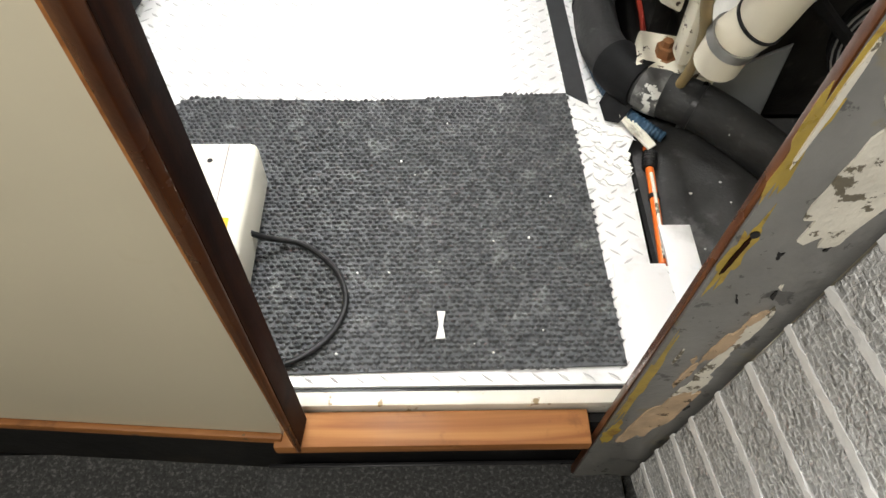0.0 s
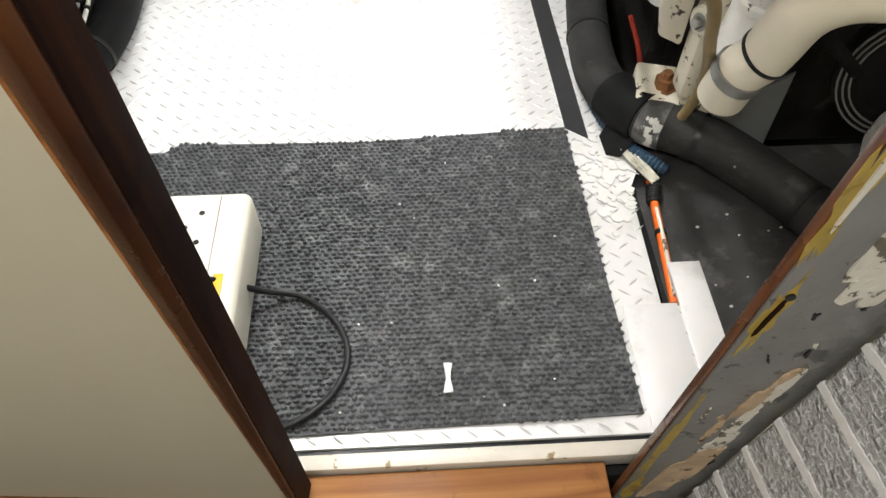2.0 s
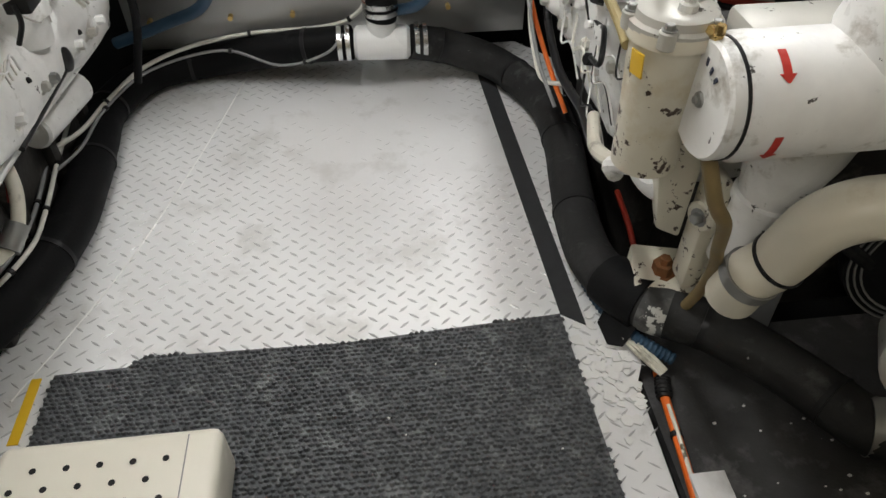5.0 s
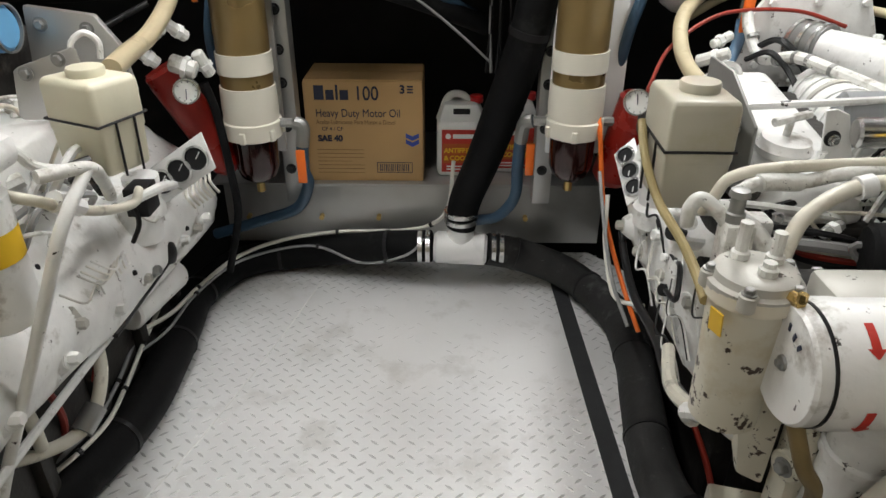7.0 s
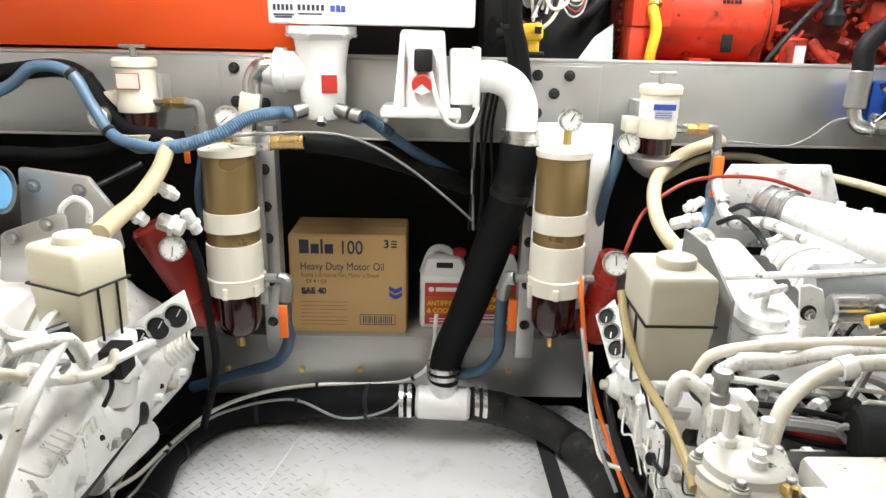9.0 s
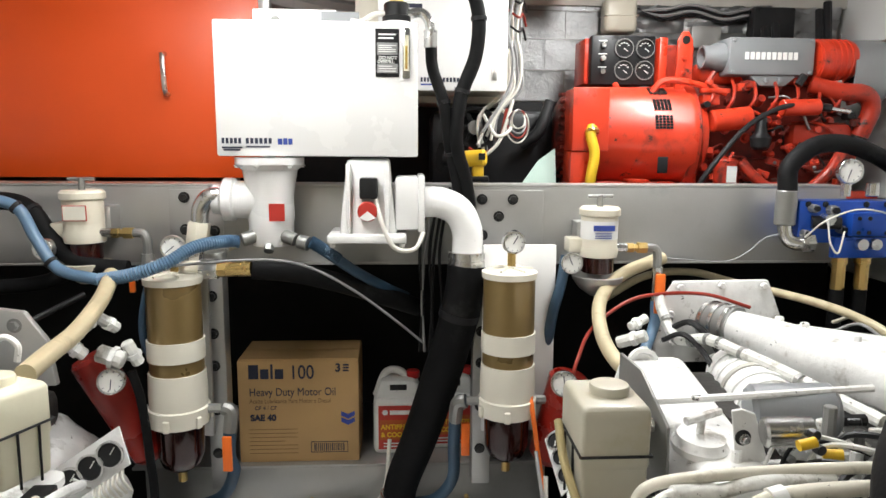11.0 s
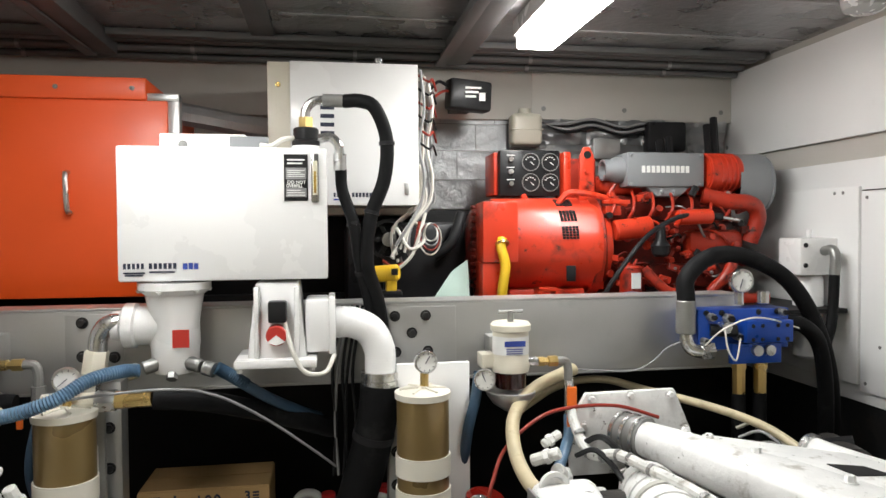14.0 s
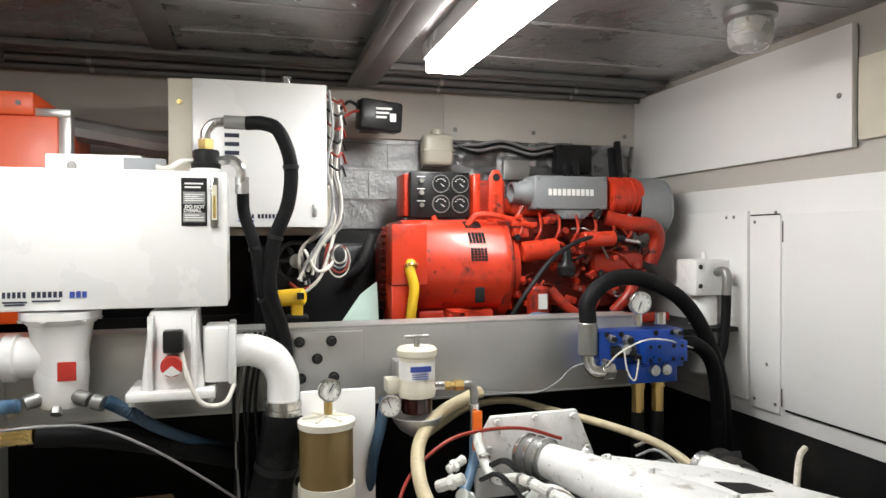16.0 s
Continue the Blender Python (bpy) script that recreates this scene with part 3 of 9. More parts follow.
part("latch_slot", blob(0.351, 0.533, 0.0028, 0.036, 7, 0.2, 0.0025), M_VARNISH, frame_r, "dark splintered latch slot")
part("hole", rod((0.357, 0.656, 0.569), (0.357, 0.652, 0.569), 0.005, 12), M_BLACK, frame_r)

door = thing("door_1", 0.43, 0.62, -0.2, "open engine room door lined with quilted silver foil", "door")
door["kind"] = "structure"
DOOR_M = Matrix.Translation((0.428, 0.652, 0)) @ pose(0, 0, 0, 0, 0, 8)
part("slab", shear(box(0.012, 0.04, -0.62, 0.0, -0.19, 1.9, m=DOOR_M), 0.10), M_WORN, door)
SEAMS = [-0.19, -0.12, -0.05, 0.02, 0.095, 0.19, 0.285, 0.385, 0.475, 0.57] + [0.665 + 0.095 * k for k in range(14)]
for z0, z1 in zip(SEAMS, SEAMS[1:]):
    part("foil_strip", shear(box(0.0, 0.0115, -0.61, -0.002, z0 + 0.003, z1 - 0.003, 0.004, m=DOOR_M, seg=1), 0.10), M_DOORFOIL, door, "woven silver foil insulation")
    up, low = [], []
    for k in range(41):
        y = -0.61 + 0.608 * k / 40
        c = z1 + 0.004 * noise.noise(Vector((y * 9, z1 * 20, 1)))
        up.append((-0.0012, y, c + 0.0078 * random.uniform(0.5, 1.1)))
        low.append((-0.0012, y, c - 0.0078 * random.uniform(0.5, 1.1)))
    bm = prism(up + low[::-1], (0.011, 0, 0))
    bm.transform(DOOR_M)
    part("tape_seam", shear(bm, 0.10), M_SEAM, door, "bright crinkled foil tape seam")
# ---- walkway ----
plate = thing("floor", 0, 1.7, -0.03, "worn aluminium tread plate walkway between the engines", "floor")
plate["kind"] = "structure"
EDGE = [(-1.0, 0.752), (-1.0, 1.42), (-0.86, 1.56), (-0.80, 1.8), (-0.82, 2.1), (-0.84, 2.4), (-0.72, 2.66), (-0.5, 2.75), (0.5, 2.75), (0.62, 2.6), (0.56, 2.2), (0.51, 1.9), (0.50, 1.6), (0.50, 1.35), (0.475, 1.30), (0.47, 1.0), (0.56, 1.0), (0.57, 0.752)]
part("tread_plate", prism([(x, y, 0) for x, y in EDGE], (0, 0, -0.008)), M_PLATE, plate)


def inside(x, y, poly):
    hit = False
    for (x0, y0), (x1, y1) in zip(poly, poly[1:] + poly[:1]):
        if (y0 > y) != (y1 > y) and x < (x1 - x0) * (y - y0) / (y1 - y0) + x0:
            hit = not hit
    return hit


MAT = [(-0.70, 0.765), (0.385, 0.785), (0.362, 1.495), (-0.107, 1.468), (-0.52, 1.478), (-0.55, 1.455), (-0.69, 1.452)]
PITCH = 0.045
verts, faces = [], []
for i in range(-23, 15):
    for j in range(16, 62):
        for s in (0, 1):
            x, y = (i + 0.5 * s) * PITCH, (j + 0.5 * s) * PITCH
            if not inside(x, y, EDGE) or (inside(x, y, MAT) and inside(x + 0.03, y, MAT) and inside(x - 0.03, y, MAT) and inside(x, y + 0.03, MAT)):
                continue
            worn = 0.35 + noise.noise(Vector((x * 2.2, y * 2.2, 3.1))) * 0.9 + 0.8 * max(0, 1 - ((x - 0.0) / 0.6) ** 2 - ((y - 2.35) / 0.6) ** 2)
            if worn > 0.85 and random.random() < 0.75:
                continue
            slim = max(0.18, min(1.0, 1.35 - worn))
            a = radians(38 if s else -38) + random.uniform(-0.03, 0.03)
            c, q = math.cos(a), math.sin(a)
            hi = 0.0022 * random.uniform(0.5, 1.0) * slim
            k = len(verts)
            for u, v, z in ((-0.0145, 0, 0.0001), (-0.004, -0.0032 * slim, 0.0001), (0.004, -0.0032 * slim, 0.0001), (0.0145, 0, 0.0001), (0.004, 0.0032 * slim, 0.0001), (-0.004, 0.0032 * slim, 0.0001), (-0.010, 0, hi), (0.010, 0, hi)):
                verts.append((x + u * c - v * q, y + u * q + v * c, z))
            faces += [tuple(k + n for n in f) for f in ((0, 1, 6), (1, 2, 7, 6), (2, 3, 7), (3, 4, 7), (4, 5, 6, 7), (5, 0, 6))]
me = bpy.data.meshes.new("tread_bars")
me.from_pydata(verts, [], faces)
me.materials.append(M_TREAD)
bars = tagged(new("tread_bars", me), "raised bars of the tread plate", "", "", "stuff")
bars.parent, bars.matrix_parent_inverse = plate, plate.matrix_basis.inverted()

part("tape_strip", prism([(0.338, 2.53, 0.0035), (0.386, 2.53, 0.0035), (0.412, 1.46, 0.0035), (0.364, 1.497, 0.0035)], (0, 0, -0.003)), M_TAPE, plate, "black anti-slip tape strip")
part("seam_line", hose([(-0.76, 1.40, 0.001), (-0.62, 1.75, 0.001), (-0.50, 2.2, 0.001), (-0.40, 2.66, 0.001)], 0.0024, 6), M_PAPER, plate, "pale seam line across the plate")
part("patch_plate", box(0.395, 0.50, 0.755, 1.005, 0.0, 0.003, 0.001), M_PLATE, plate)
part("edge_angle", box(0.505, 0.57, 0.755, 1.10, -0.004, 0.004, 0.001, m=Matrix.Translation((0, 0, 0))), M_PLATE, plate)

solid("side_deck", box(0.50, 1.9, 0.70, 1.45, -0.06, -0.035), M_DECK, "worn black sheet deck beside the walkway", "floor", "structure")

mat_thing = thing("carpet_mat", 0, 1.1, 0.0, "charcoal ribbed carpet mat on the tread plate", "mat")
part("backing", prism([(x, y, 0.006) for x, y in MAT], (0, 0, -0.005)), M_MAT, mat_thing)
verts, faces = [], []
P = 0.0125
for j in range(72):
    for i in range(92):
        x, y = -0.715 + (i + 0.5 * (j % 2)) * P, 0.762 + j * 0.0105
        if not inside(x, y, MAT):
            continue
        x, y = x + random.uniform(-0.002, 0.002), y + random.uniform(-0.002, 0.002)
        rx, ry, h = 0.0066 * random.uniform(0.8, 1.1), 0.0052 * random.uniform(0.8, 1.1), random.uniform(0.0035, 0.007)
        k = len(verts)
        for q in range(6):
            a = q * math.pi / 3
            verts.append((x + rx * math.cos(a), y + ry * math.sin(a), 0.0058))
        for q in range(6):
            a = q * math.pi / 3
            verts.append((x + rx * 0.5 * math.cos(a), y + ry * 0.5 * math.sin(a), 0.006 + h))
        faces += [(k + q, k + (q + 1) % 6, k + 6 + (q + 1) % 6, k + 6 + q) for q in range(6)] + [tuple(k + 6 + q for q in range(6))]
me = bpy.data.meshes.new("loops")
me.from_pydata(verts, [], faces)
me.materials.append(M_MAT)
loops = tagged(new("nubby_carpet", me), "nubby carpet loops", "", "", "stuff")
loops.parent, loops.matrix_parent_inverse = mat_thing, mat_thing.matrix_basis.inverted()
# ---- crossbeam, shelf and what hangs there ----
BY = 2.56
beam = thing("crossbeam", 0, BY, 0.97, "grey aluminium crossbeam with bolted splice plates", "beam")
beam["kind"] = "structure"
part("web", box(-1.85, 1.36, BY, BY + 0.012, 0.965, 1.18, 0.002), M_ALU, beam)
part("top_flange", box(-1.85, 1.36, BY, BY + 0.11, 1.18, 1.188, 0.002), M_ALU, beam)
part("bottom_flange", box(-1.85, 1.36, BY, BY + 0.08, 0.957, 0.965, 0.002), M_ALU, beam)
for x0, x1, spots in ((0.250, 0.455, ((0.277, 1.146), (0.366, 1.146), (0.326, 1.097), (0.280, 1.043), (0.372, 1.043))), (-0.60, -0.452, ((-0.557, 1.150), (-0.557, 1.060), (-0.477, 1.056), (-0.477, 1.150)))):
    part("splice_plate", box(x0, x1, BY - 0.006, BY - 0.001, 0.985, 1.172, 0.002), M_ALU, beam)
    for x, z in spots:
        part("bolt", bolt((x, BY - 0.006, z), (0, -1, 0), 0.0105, 0.010), M_BOLT, beam)

shelf = thing("shelf", 0, 2.75, 0.1, "grey aluminium shelf bracket across the walkway end", "shelf")
part("top", box(-0.78, 0.52, 2.635, 3.15, 0.305, 0.313, 0.002), M_ALU, shelf)
part("front", box(-0.74, 0.50, 2.635, 2.643, 0.10, 0.305, 0.002), M_ALU, shelf)
for x in (-0.665, -0.424, -0.235, 0.25):
    part("stud", rod((x, 2.635, 0.198), (x, 2.615, 0.198), 0.008), M_BRASS, shelf)

for name, x, g in (("post", -0.474, 0), ("post", 0.278, 0)):
    post = thing("support_post", x, 2.52, 0.1, "grey aluminium post carrying the crossbeam", "post", "posts under the crossbeam")
    part("web", box(x - 0.027, x + 0.027, 2.50, 2.56, 0.31, 1.0, 0.003), M_ALU, post)
    for z in (0.42, 0.55, 0.68, 0.773, 0.88):
        part("bolt", bolt((x - 0.004, 2.50, z), (0, -1, 0), 0.0105, 0.010), M_BOLT, post)

# Near-black sheet put where the space behind the beam is only shaded.
solid("dark_recess", box(-1.8, 1.8, 3.30, 3.34, -0.45, 1.15), M_DARK, "near-black sheet standing in for shade behind the crossbeam", "wall", "structure")


def oil_box():
    t = thing("oil_carton", -0.27, 2.74, 0.313, "brown cardboard motor oil carton on the shelf", "box")
    X0, X1, Y0, Z0, Z1 = -0.457, -0.087, 2.66, 0.313, 0.642
    part("carton", box(X0, X1, Y0, Y0 + 0.21, Z0, Z1, 0.004), M_CARD, t)
    part("flap", box(X0 + 0.004, X1 - 0.004, Y0 + 0.004, Y0 + 0.10, Z1, Z1 + 0.004), M_CARD, t)
    part("flap", box(X0 + 0.004, X1 - 0.004, Y0 + 0.106, Y0 + 0.206, Z1, Z1 + 0.004), M_CARD, t)
    TZ = Z1 + 0.030
    y = Y0 - 0.0008
    wordmark(((0.030, 0.045, 0.006), (0.025, 0.031, 0.006), (0.007, 0.047, 0.006), (0.026, 0.031, 0)), facing(X0 + 0.034, y, TZ - 0.088), M_INK, t)
    lettering("100", 0.062, facing(X0 + 0.158, y, TZ - 0.088), M_INK, t, wide=0.82, bold=0.0004)
    lettering("3", 0.036, facing(X0 + 0.298, y, TZ - 0.066), M_INK, t, bold=0.001)
    for k in range(3):
        part("print_bar", box(X0 + 0.322, X0 + 0.34, y, y + 0.002, TZ - 0.048 - k * 0.009, TZ - 0.043 - k * 0.009), M_INK, t)
    lettering("Heavy Duty Motor Oil", 0.036, facing(X0 + 0.034, y, TZ - 0.142), M_INK, t, wide=0.80)
    lettering("Aceite Lubricante Para Motor a Diesel", 0.020, facing(X0 + 0.034, y, TZ - 0.166), M_BROWNINK, t, wide=0.80)
    lettering("CF 4 / CF", 0.017, facing(X0 + 0.05, y, TZ - 0.187), M_INK, t)
    lettering("SAE 40", 0.027, facing(X0 + 0.036, y, TZ - 0.222), M_INK, t, bold=0.0012)
    for k in range(7):
        part("print_bar", box(X0 + 0.03, X0 + 0.03 + (0.15 if k != 3 else 0.11), y, y + 0.002, TZ - 0.252 - k * 0.013, TZ - 0.2505 - k * 0.013), M_BROWNINK, t)
    for k in range(2):
        zz = TZ - 0.195 - k * 0.02
        part("emblem", prism([(X1 - 0.055, y, zz), (X1 - 0.034, y, zz - 0.01), (X1 - 0.013, y, zz), (X1 - 0.013, y, zz - 0.014), (X1 - 0.034, y, zz - 0.025), (X1 - 0.055, y, zz - 0.014)], (0, 0.002, 0)), M_BLUEINK, t)
    bx = X0 + 0.22
    for a, b, c, d in ((0, 0.115, 0.0, 0.002), (0, 0.115, 0.034, 0.036), (0, 0.002, 0, 0.036), (0.113, 0.115, 0, 0.036)):
        part("print_bar", box(bx + a, bx + b, y, y + 0.002, Z0 + 0.03 + c, Z0 + 0.03 + d), M_INK, t)
    for k in range(16):
        part("print_bar", box(bx + 0.01 + k * 0.006, bx + 0.0125 + k * 0.006 + 0.001 * (k % 3 == 0), y, y + 0.002, Z0 + 0.035, Z0 + 0.06), M_INK, t)


oil_box()


def jug(x, y):
    t = thing("coolant_jug", x, y, 0.313, "white plastic antifreeze jug with a red and orange label", "jug", "coolant jugs on the shelf")
    z = 0.313
    bm = box(x - 0.082, x + 0.082, y - 0.06, y + 0.06, z, z + 0.19, 0.02, seg=3)
    prism([(x - 0.078, y - 0.05, z + 0.18), (x + 0.078, y - 0.05, z + 0.18), (x + 0.05, y - 0.05, z + 0.245), (x - 0.06, y - 0.05, z + 0.245)], (0, 0.10, 0), bm, 0.012)
    part("body", bm, M_JUG, t)
    part("handle", hose([(x + 0.03, y, z + 0.23), (x + 0.0, y, z + 0.262), (x - 0.045, y, z + 0.255), (x - 0.075, y, z + 0.18)], 0.012, 10), M_JUG, t)
    part("grip_hole", box(x - 0.03, x + 0.025, y - 0.0515, y - 0.045, z + 0.212, z + 0.232, 0.003), M_BLACK, t)
    part("cap", rod((x + 0.045, y, z + 0.238), (x + 0.045, y, z + 0.262), 0.022, 18, bev=0.003), M_BUCKLE, t, "dark red screw cap")
    part("label", box(x - 0.066, x + 0.066, y - 0.0615, y - 0.059, z + 0.02, z + 0.165, 0.001), M_REDINK, t, "red printed label")
    part("label_field", box(x - 0.062, x + 0.062, y - 0.0622, y - 0.061, z + 0.052, z + 0.118), M_RUST, t, "dark orange field of the label")
    part("maker_mark", rod((x - 0.045, y - 0.061, z + 0.143), (x - 0.045, y - 0.0625, z + 0.143), 0.009, 16), M_PAPER, t)
    part("maker_mark", box(x - 0.03, x + 0.04, y - 0.0625, y - 0.061, z + 0.136, z + 0.150), M_PAPER, t)
    lettering("ANTIFREEZE", 0.022, facing(x - 0.058, y - 0.0632, z + 0.088), M_YELLOW, t, wide=0.95, bold=0.0008)
    lettering("& COOLANT", 0.022, facing(x - 0.058, y - 0.0632, z + 0.062), M_YELLOW, t, wide=0.95, bold=0.0008)
    for k in range(2):
        part("print_bar", box(x - 0.05, x + 0.04 - 0.02 * k, y - 0.0625, y - 0.0612, z + 0.028 + k * 0.010, z + 0.032 + k * 0.010), M_PAPER, t)


jug(0.038, 2.755)
jug(0.212, 2.79)


def gauge(p, d, r, parent, name="gauge", ring_mat=None):
    """A round dial with a bezel, face and needle, looking along d."""
    p, d = Vector(p), Vector(d).normalized()
    g = part(name, lathe(p, d, [(-0.02, 0), (-0.02, r * 0.8), (-0.012, r), (0.004, r), (0.006, r * 0.96), (0.006, r * 0.86), (0.001, r * 0.84)], 28), ring_mat or M_STEEL, parent, "round pressure gauge")
    part("dial", lathe(p, d, [(0.0015, 0), (0.0015, r * 0.86)], 28), M_DIAL, g)
    dd, u, w = frame_of(d)
    a = random.uniform(0, 6.28)
    v = (u * math.cos(a) + w * math.sin(a)) * r * 0.62
    part("needle", rod(p + d * 0.0035 - v * 0.25, p + d * 0.0035 + v, 0.0012, 6), M_INK, g)
    bm = B()
    for k in range(9):
        b = k * 0.62 + 0.7
        e = u * math.cos(b) + w * math.sin(b)
        rod(p + d * 0.003 + e * r * 0.66, p + d * 0.003 + e * r * 0.8, 0.0009, 4, bm)
    part("tick_marks", bm, M_INK, g)
    return g


def fuel_can(x, y, top):
    t = thing("fuel_filter", x, y, top - 0.50, "tall bronze filter canister with cream bands and dark bowl", "filter", "tall filter canisters")
    r = 0.068
    part("can", lathe((x, y, top - 0.36), (0, 0, 1), [(0, 0), (0, r), (0.35, r), (0.355, r - 0.004), (0.355, 0)], 32), M_BRONZE, t)
    part("lid", lathe((x, y, top - 0.008), (0, 0, 1), [(0, 0), (0, r + 0.004), (0.016, r + 0.005), (0.022, r * 0.8), (0.024, r * 0.25), (0.03, r * 0.2), (0.03, 0)], 32), M_BAND, t, "cream lid")
    bm = B()
    for k in range(6):
        a = k * math.pi / 3
        rod((x + math.cos(a) * 0.015, y + math.sin(a) * 0.015, top + 0.018), (x + math.cos(a) * 0.06, y + math.sin(a) * 0.06, top + 0.014), 0.004, 6, bm)
    part("lid_ribs", bm, M_BAND, t)
    part("band", lathe((x, y, top - 0.205), (0, 0, 1), [(0, r), (0, r + 0.004), (0.052, r + 0.004), (0.052, r)], 32), M_BAND, t, "cream strap")
    part("collar", lathe((x, y, top - 0.345), (0, 0, 1), [(0, r - 0.01), (0.0, r + 0.004), (0.05, r + 0.006), (0.105, r + 0.004), (0.105, r)], 32), M_BAND, t, "cream collar")
    part("head", lathe((x, y, top - 0.385), (0, 0, 1), [(0, 0), (0, r - 0.006), (0.006, r + 0.008), (0.05, r + 0.01), (0.055, r), (0.055, 0)], 32), M_BAND, t)
    for k in range(6):
        a = k * math.pi / 3 + 0.4
        bm = box(-0.008, 0.008, -0.006, 0.01, 0, 0.03, 0.002, None, Matrix.Translation((x + math.cos(a) * (r + 0.006), y + math.sin(a) * (r + 0.006), top - 0.38)) @ pose(0, 0, 0, 0, 0, math.degrees(a) - 90), 1)
        part("lug", bm, M_BAND, t)
    part("bowl", lathe((x, y, top - 0.515), (0, 0, 1), [(0, 0), (0, 0.02), (0.02, 0.048), (0.05, 0.059), (0.13, 0.061), (0.13, 0)], 28), M_AMBERBOWL, t, "dark amber sediment bowl")
    part("drain", rod((x, y, top - 0.515), (x, y, top - 0.545), 0.012, 8), M_BRASS, t)
    part("stem", rod((x + 0.005, y, top + 0.018), (x + 0.005, y, top + 0.06), 0.011, 8), M_BRASS, t)
    gauge((x + 0.008, y - 0.012, top + 0.085), (0.1, -1, 0.1), 0.03, t)
    for s in (-1, 1):
        part("port", rod((x + s * 0.06, y, top - 0.345), (x + s * 0.11, y, top - 0.345), 0.013, 8), M_DULLSTEEL, t)
    part("mount", box(x - 0.05, x + 0.05, y + 0.06, 2.52 if y < 2.5 else y + 0.1, top - 0.30, top - 0.1, 0.003), M_PANEL, t)
    return t


fuel_can(-0.535, 2.36, 0.955)
fuel_can(0.33, 2.36, 0.965)
bb = thing("filter_backboard", 0.40, 2.45, 0.35, "white painted backboard behind the filter canister", "board")
part("board", box(0.27, 0.47, 2.435, 2.453, 0.50, 1.03, 0.003), M_PANEL, bb)
bb2 = thing("filter_backboard", -0.50, 2.45, 0.35, "grey metal backboard behind the filter canister", "board")
part("board", box(-0.62, -0.47, 2.435, 2.453, 0.50, 0.98, 0.003), M_ALU, bb2)

# ---- white hydraulic power unit ----
def power_unit():
    t = thing("hydraulic_unit", -0.18, 2.50, 0.965, "glossy white hydraulic power unit on the crossbeam", "hydraulic unit")
    X0, X1, Y, Z0, Z1 = -0.422, 0.091, 2.40, 1.267, 1.605
    part("tank", box(X0, X1, Y, Y + 0.20, Z0, Z1, 0.006), M_WHITE, t)
    part("lip", box(X0 + 0.08, X0 + 0.30, Y + 0.10, Y + 0.20, Z1 - 0.002, Z1 + 0.045, 0.004), M_WHITE, t)
    part("bolt", bolt((X0 + 0.14, Y + 0.10, Z1 + 0.015), (0, -1, 0)), M_DULLSTEEL, t)
    part("rating_plate", box(X0 + 0.26, X0 + 0.36, Y + 0.092, Y + 0.097, Z1 + 0.004, Z1 + 0.038), M_GREY, t)
    wordmark([(0.0065, 0.014, 0.004)] * 4 + [(0.0065, 0.014, 0.012)] + [(0.0075, 0.014, 0.004)] * 6, facing(X0 + 0.014, Y - 0.001, Z0 + 0.032), M_INK, t)
    for a, b, c in ((0.014, 0.065, 0.02), (0.018, 0.06, 0.014), (0.075, 0.135, 0.022)):
        part("print_bar", box(X0 + a, X0 + b, Y - 0.0015, Y - 0.0005, Z0 + c, Z0 + c + 0.004), M_INK, t)
    wordmark([(0.011, 0.015, 0.003), (0.010, 0.016, 0.003), (0.010, 0.015, 0.0)], facing(X0 + 0.155, Y - 0.001, Z0 + 0.030), M_BLUEINK, t)
    lx = X0 + 0.405
    part("warning_label", box(lx, lx + 0.06, Y - 0.0015, Y + 0.001, Z1 - 0.137, Z1 - 0.018), M_BLACK, t, "black printed warning label")
    for z0, z1 in ((-0.098, -0.052), (-0.132, -0.104)):
        part("label_field", box(lx + 0.004, lx + 0.056, Y - 0.0024, Y - 0.0013, Z1 + z0 + (0.005 if z0 < -0.1 else 0.016), Z1 + z1), M_GREYWIRE, t)
    lettering("DO NOT", 0.0115, facing(lx + 0.008, Y - 0.0022, Z1 - 0.093), M_PAPER, t, bold=0.0003)
    lettering("OVERFILL", 0.0115, facing(lx + 0.005, Y - 0.0022, Z1 - 0.1025), M_PAPER, t, wide=0.86, bold=0.0003)
    for k in range(2):
        part("print_bar", box(lx + 0.008, lx + 0.052 - 0.006 * k, Y - 0.0025, Y - 0.0013, Z1 - 0.034 - k * 0.009, Z1 - 0.030 - k * 0.009), M_PAPER, t)
    for k in range(7):
        zz = -0.058 - k * 0.005 if k < 4 else -0.109 - (k - 4) * 0.006
        if zz < -0.079 and k < 4:
            continue
        part("print_bar", box(lx + 0.008, lx + 0.052 - 0.010 * (k % 3 == 1), Y - 0.0032, Y - 0.0022, Z1 + zz - 0.0022, Z1 + zz), M_PAPER, t)
    sg = part("sight_glass", box(lx + 0.068, lx + 0.088, Y - 0.012, Y, Z1 - 0.142, Z1 - 0.016, 0.004), M_STEEL, t, "sight level gauge")
    part("level_tube", rod((lx + 0.078, Y - 0.014, Z1 - 0.122), (lx + 0.078, Y - 0.014, Z1 - 0.036), 0.006), M_TANK, sg)
    part("level_fluid", rod((lx + 0.078, Y - 0.0165, Z1 - 0.118), (lx + 0.078, Y - 0.0165, Z1 - 0.062), 0.0042, 10), M_OCHRE, sg)
    # filler and hoses on top
    fx, fy = X1 - 0.055, Y + 0.10
    part("filler_neck", rod((fx, fy, Z1), (fx, fy, Z1 + 0.014), 0.04, 24), M_WHITE, t)
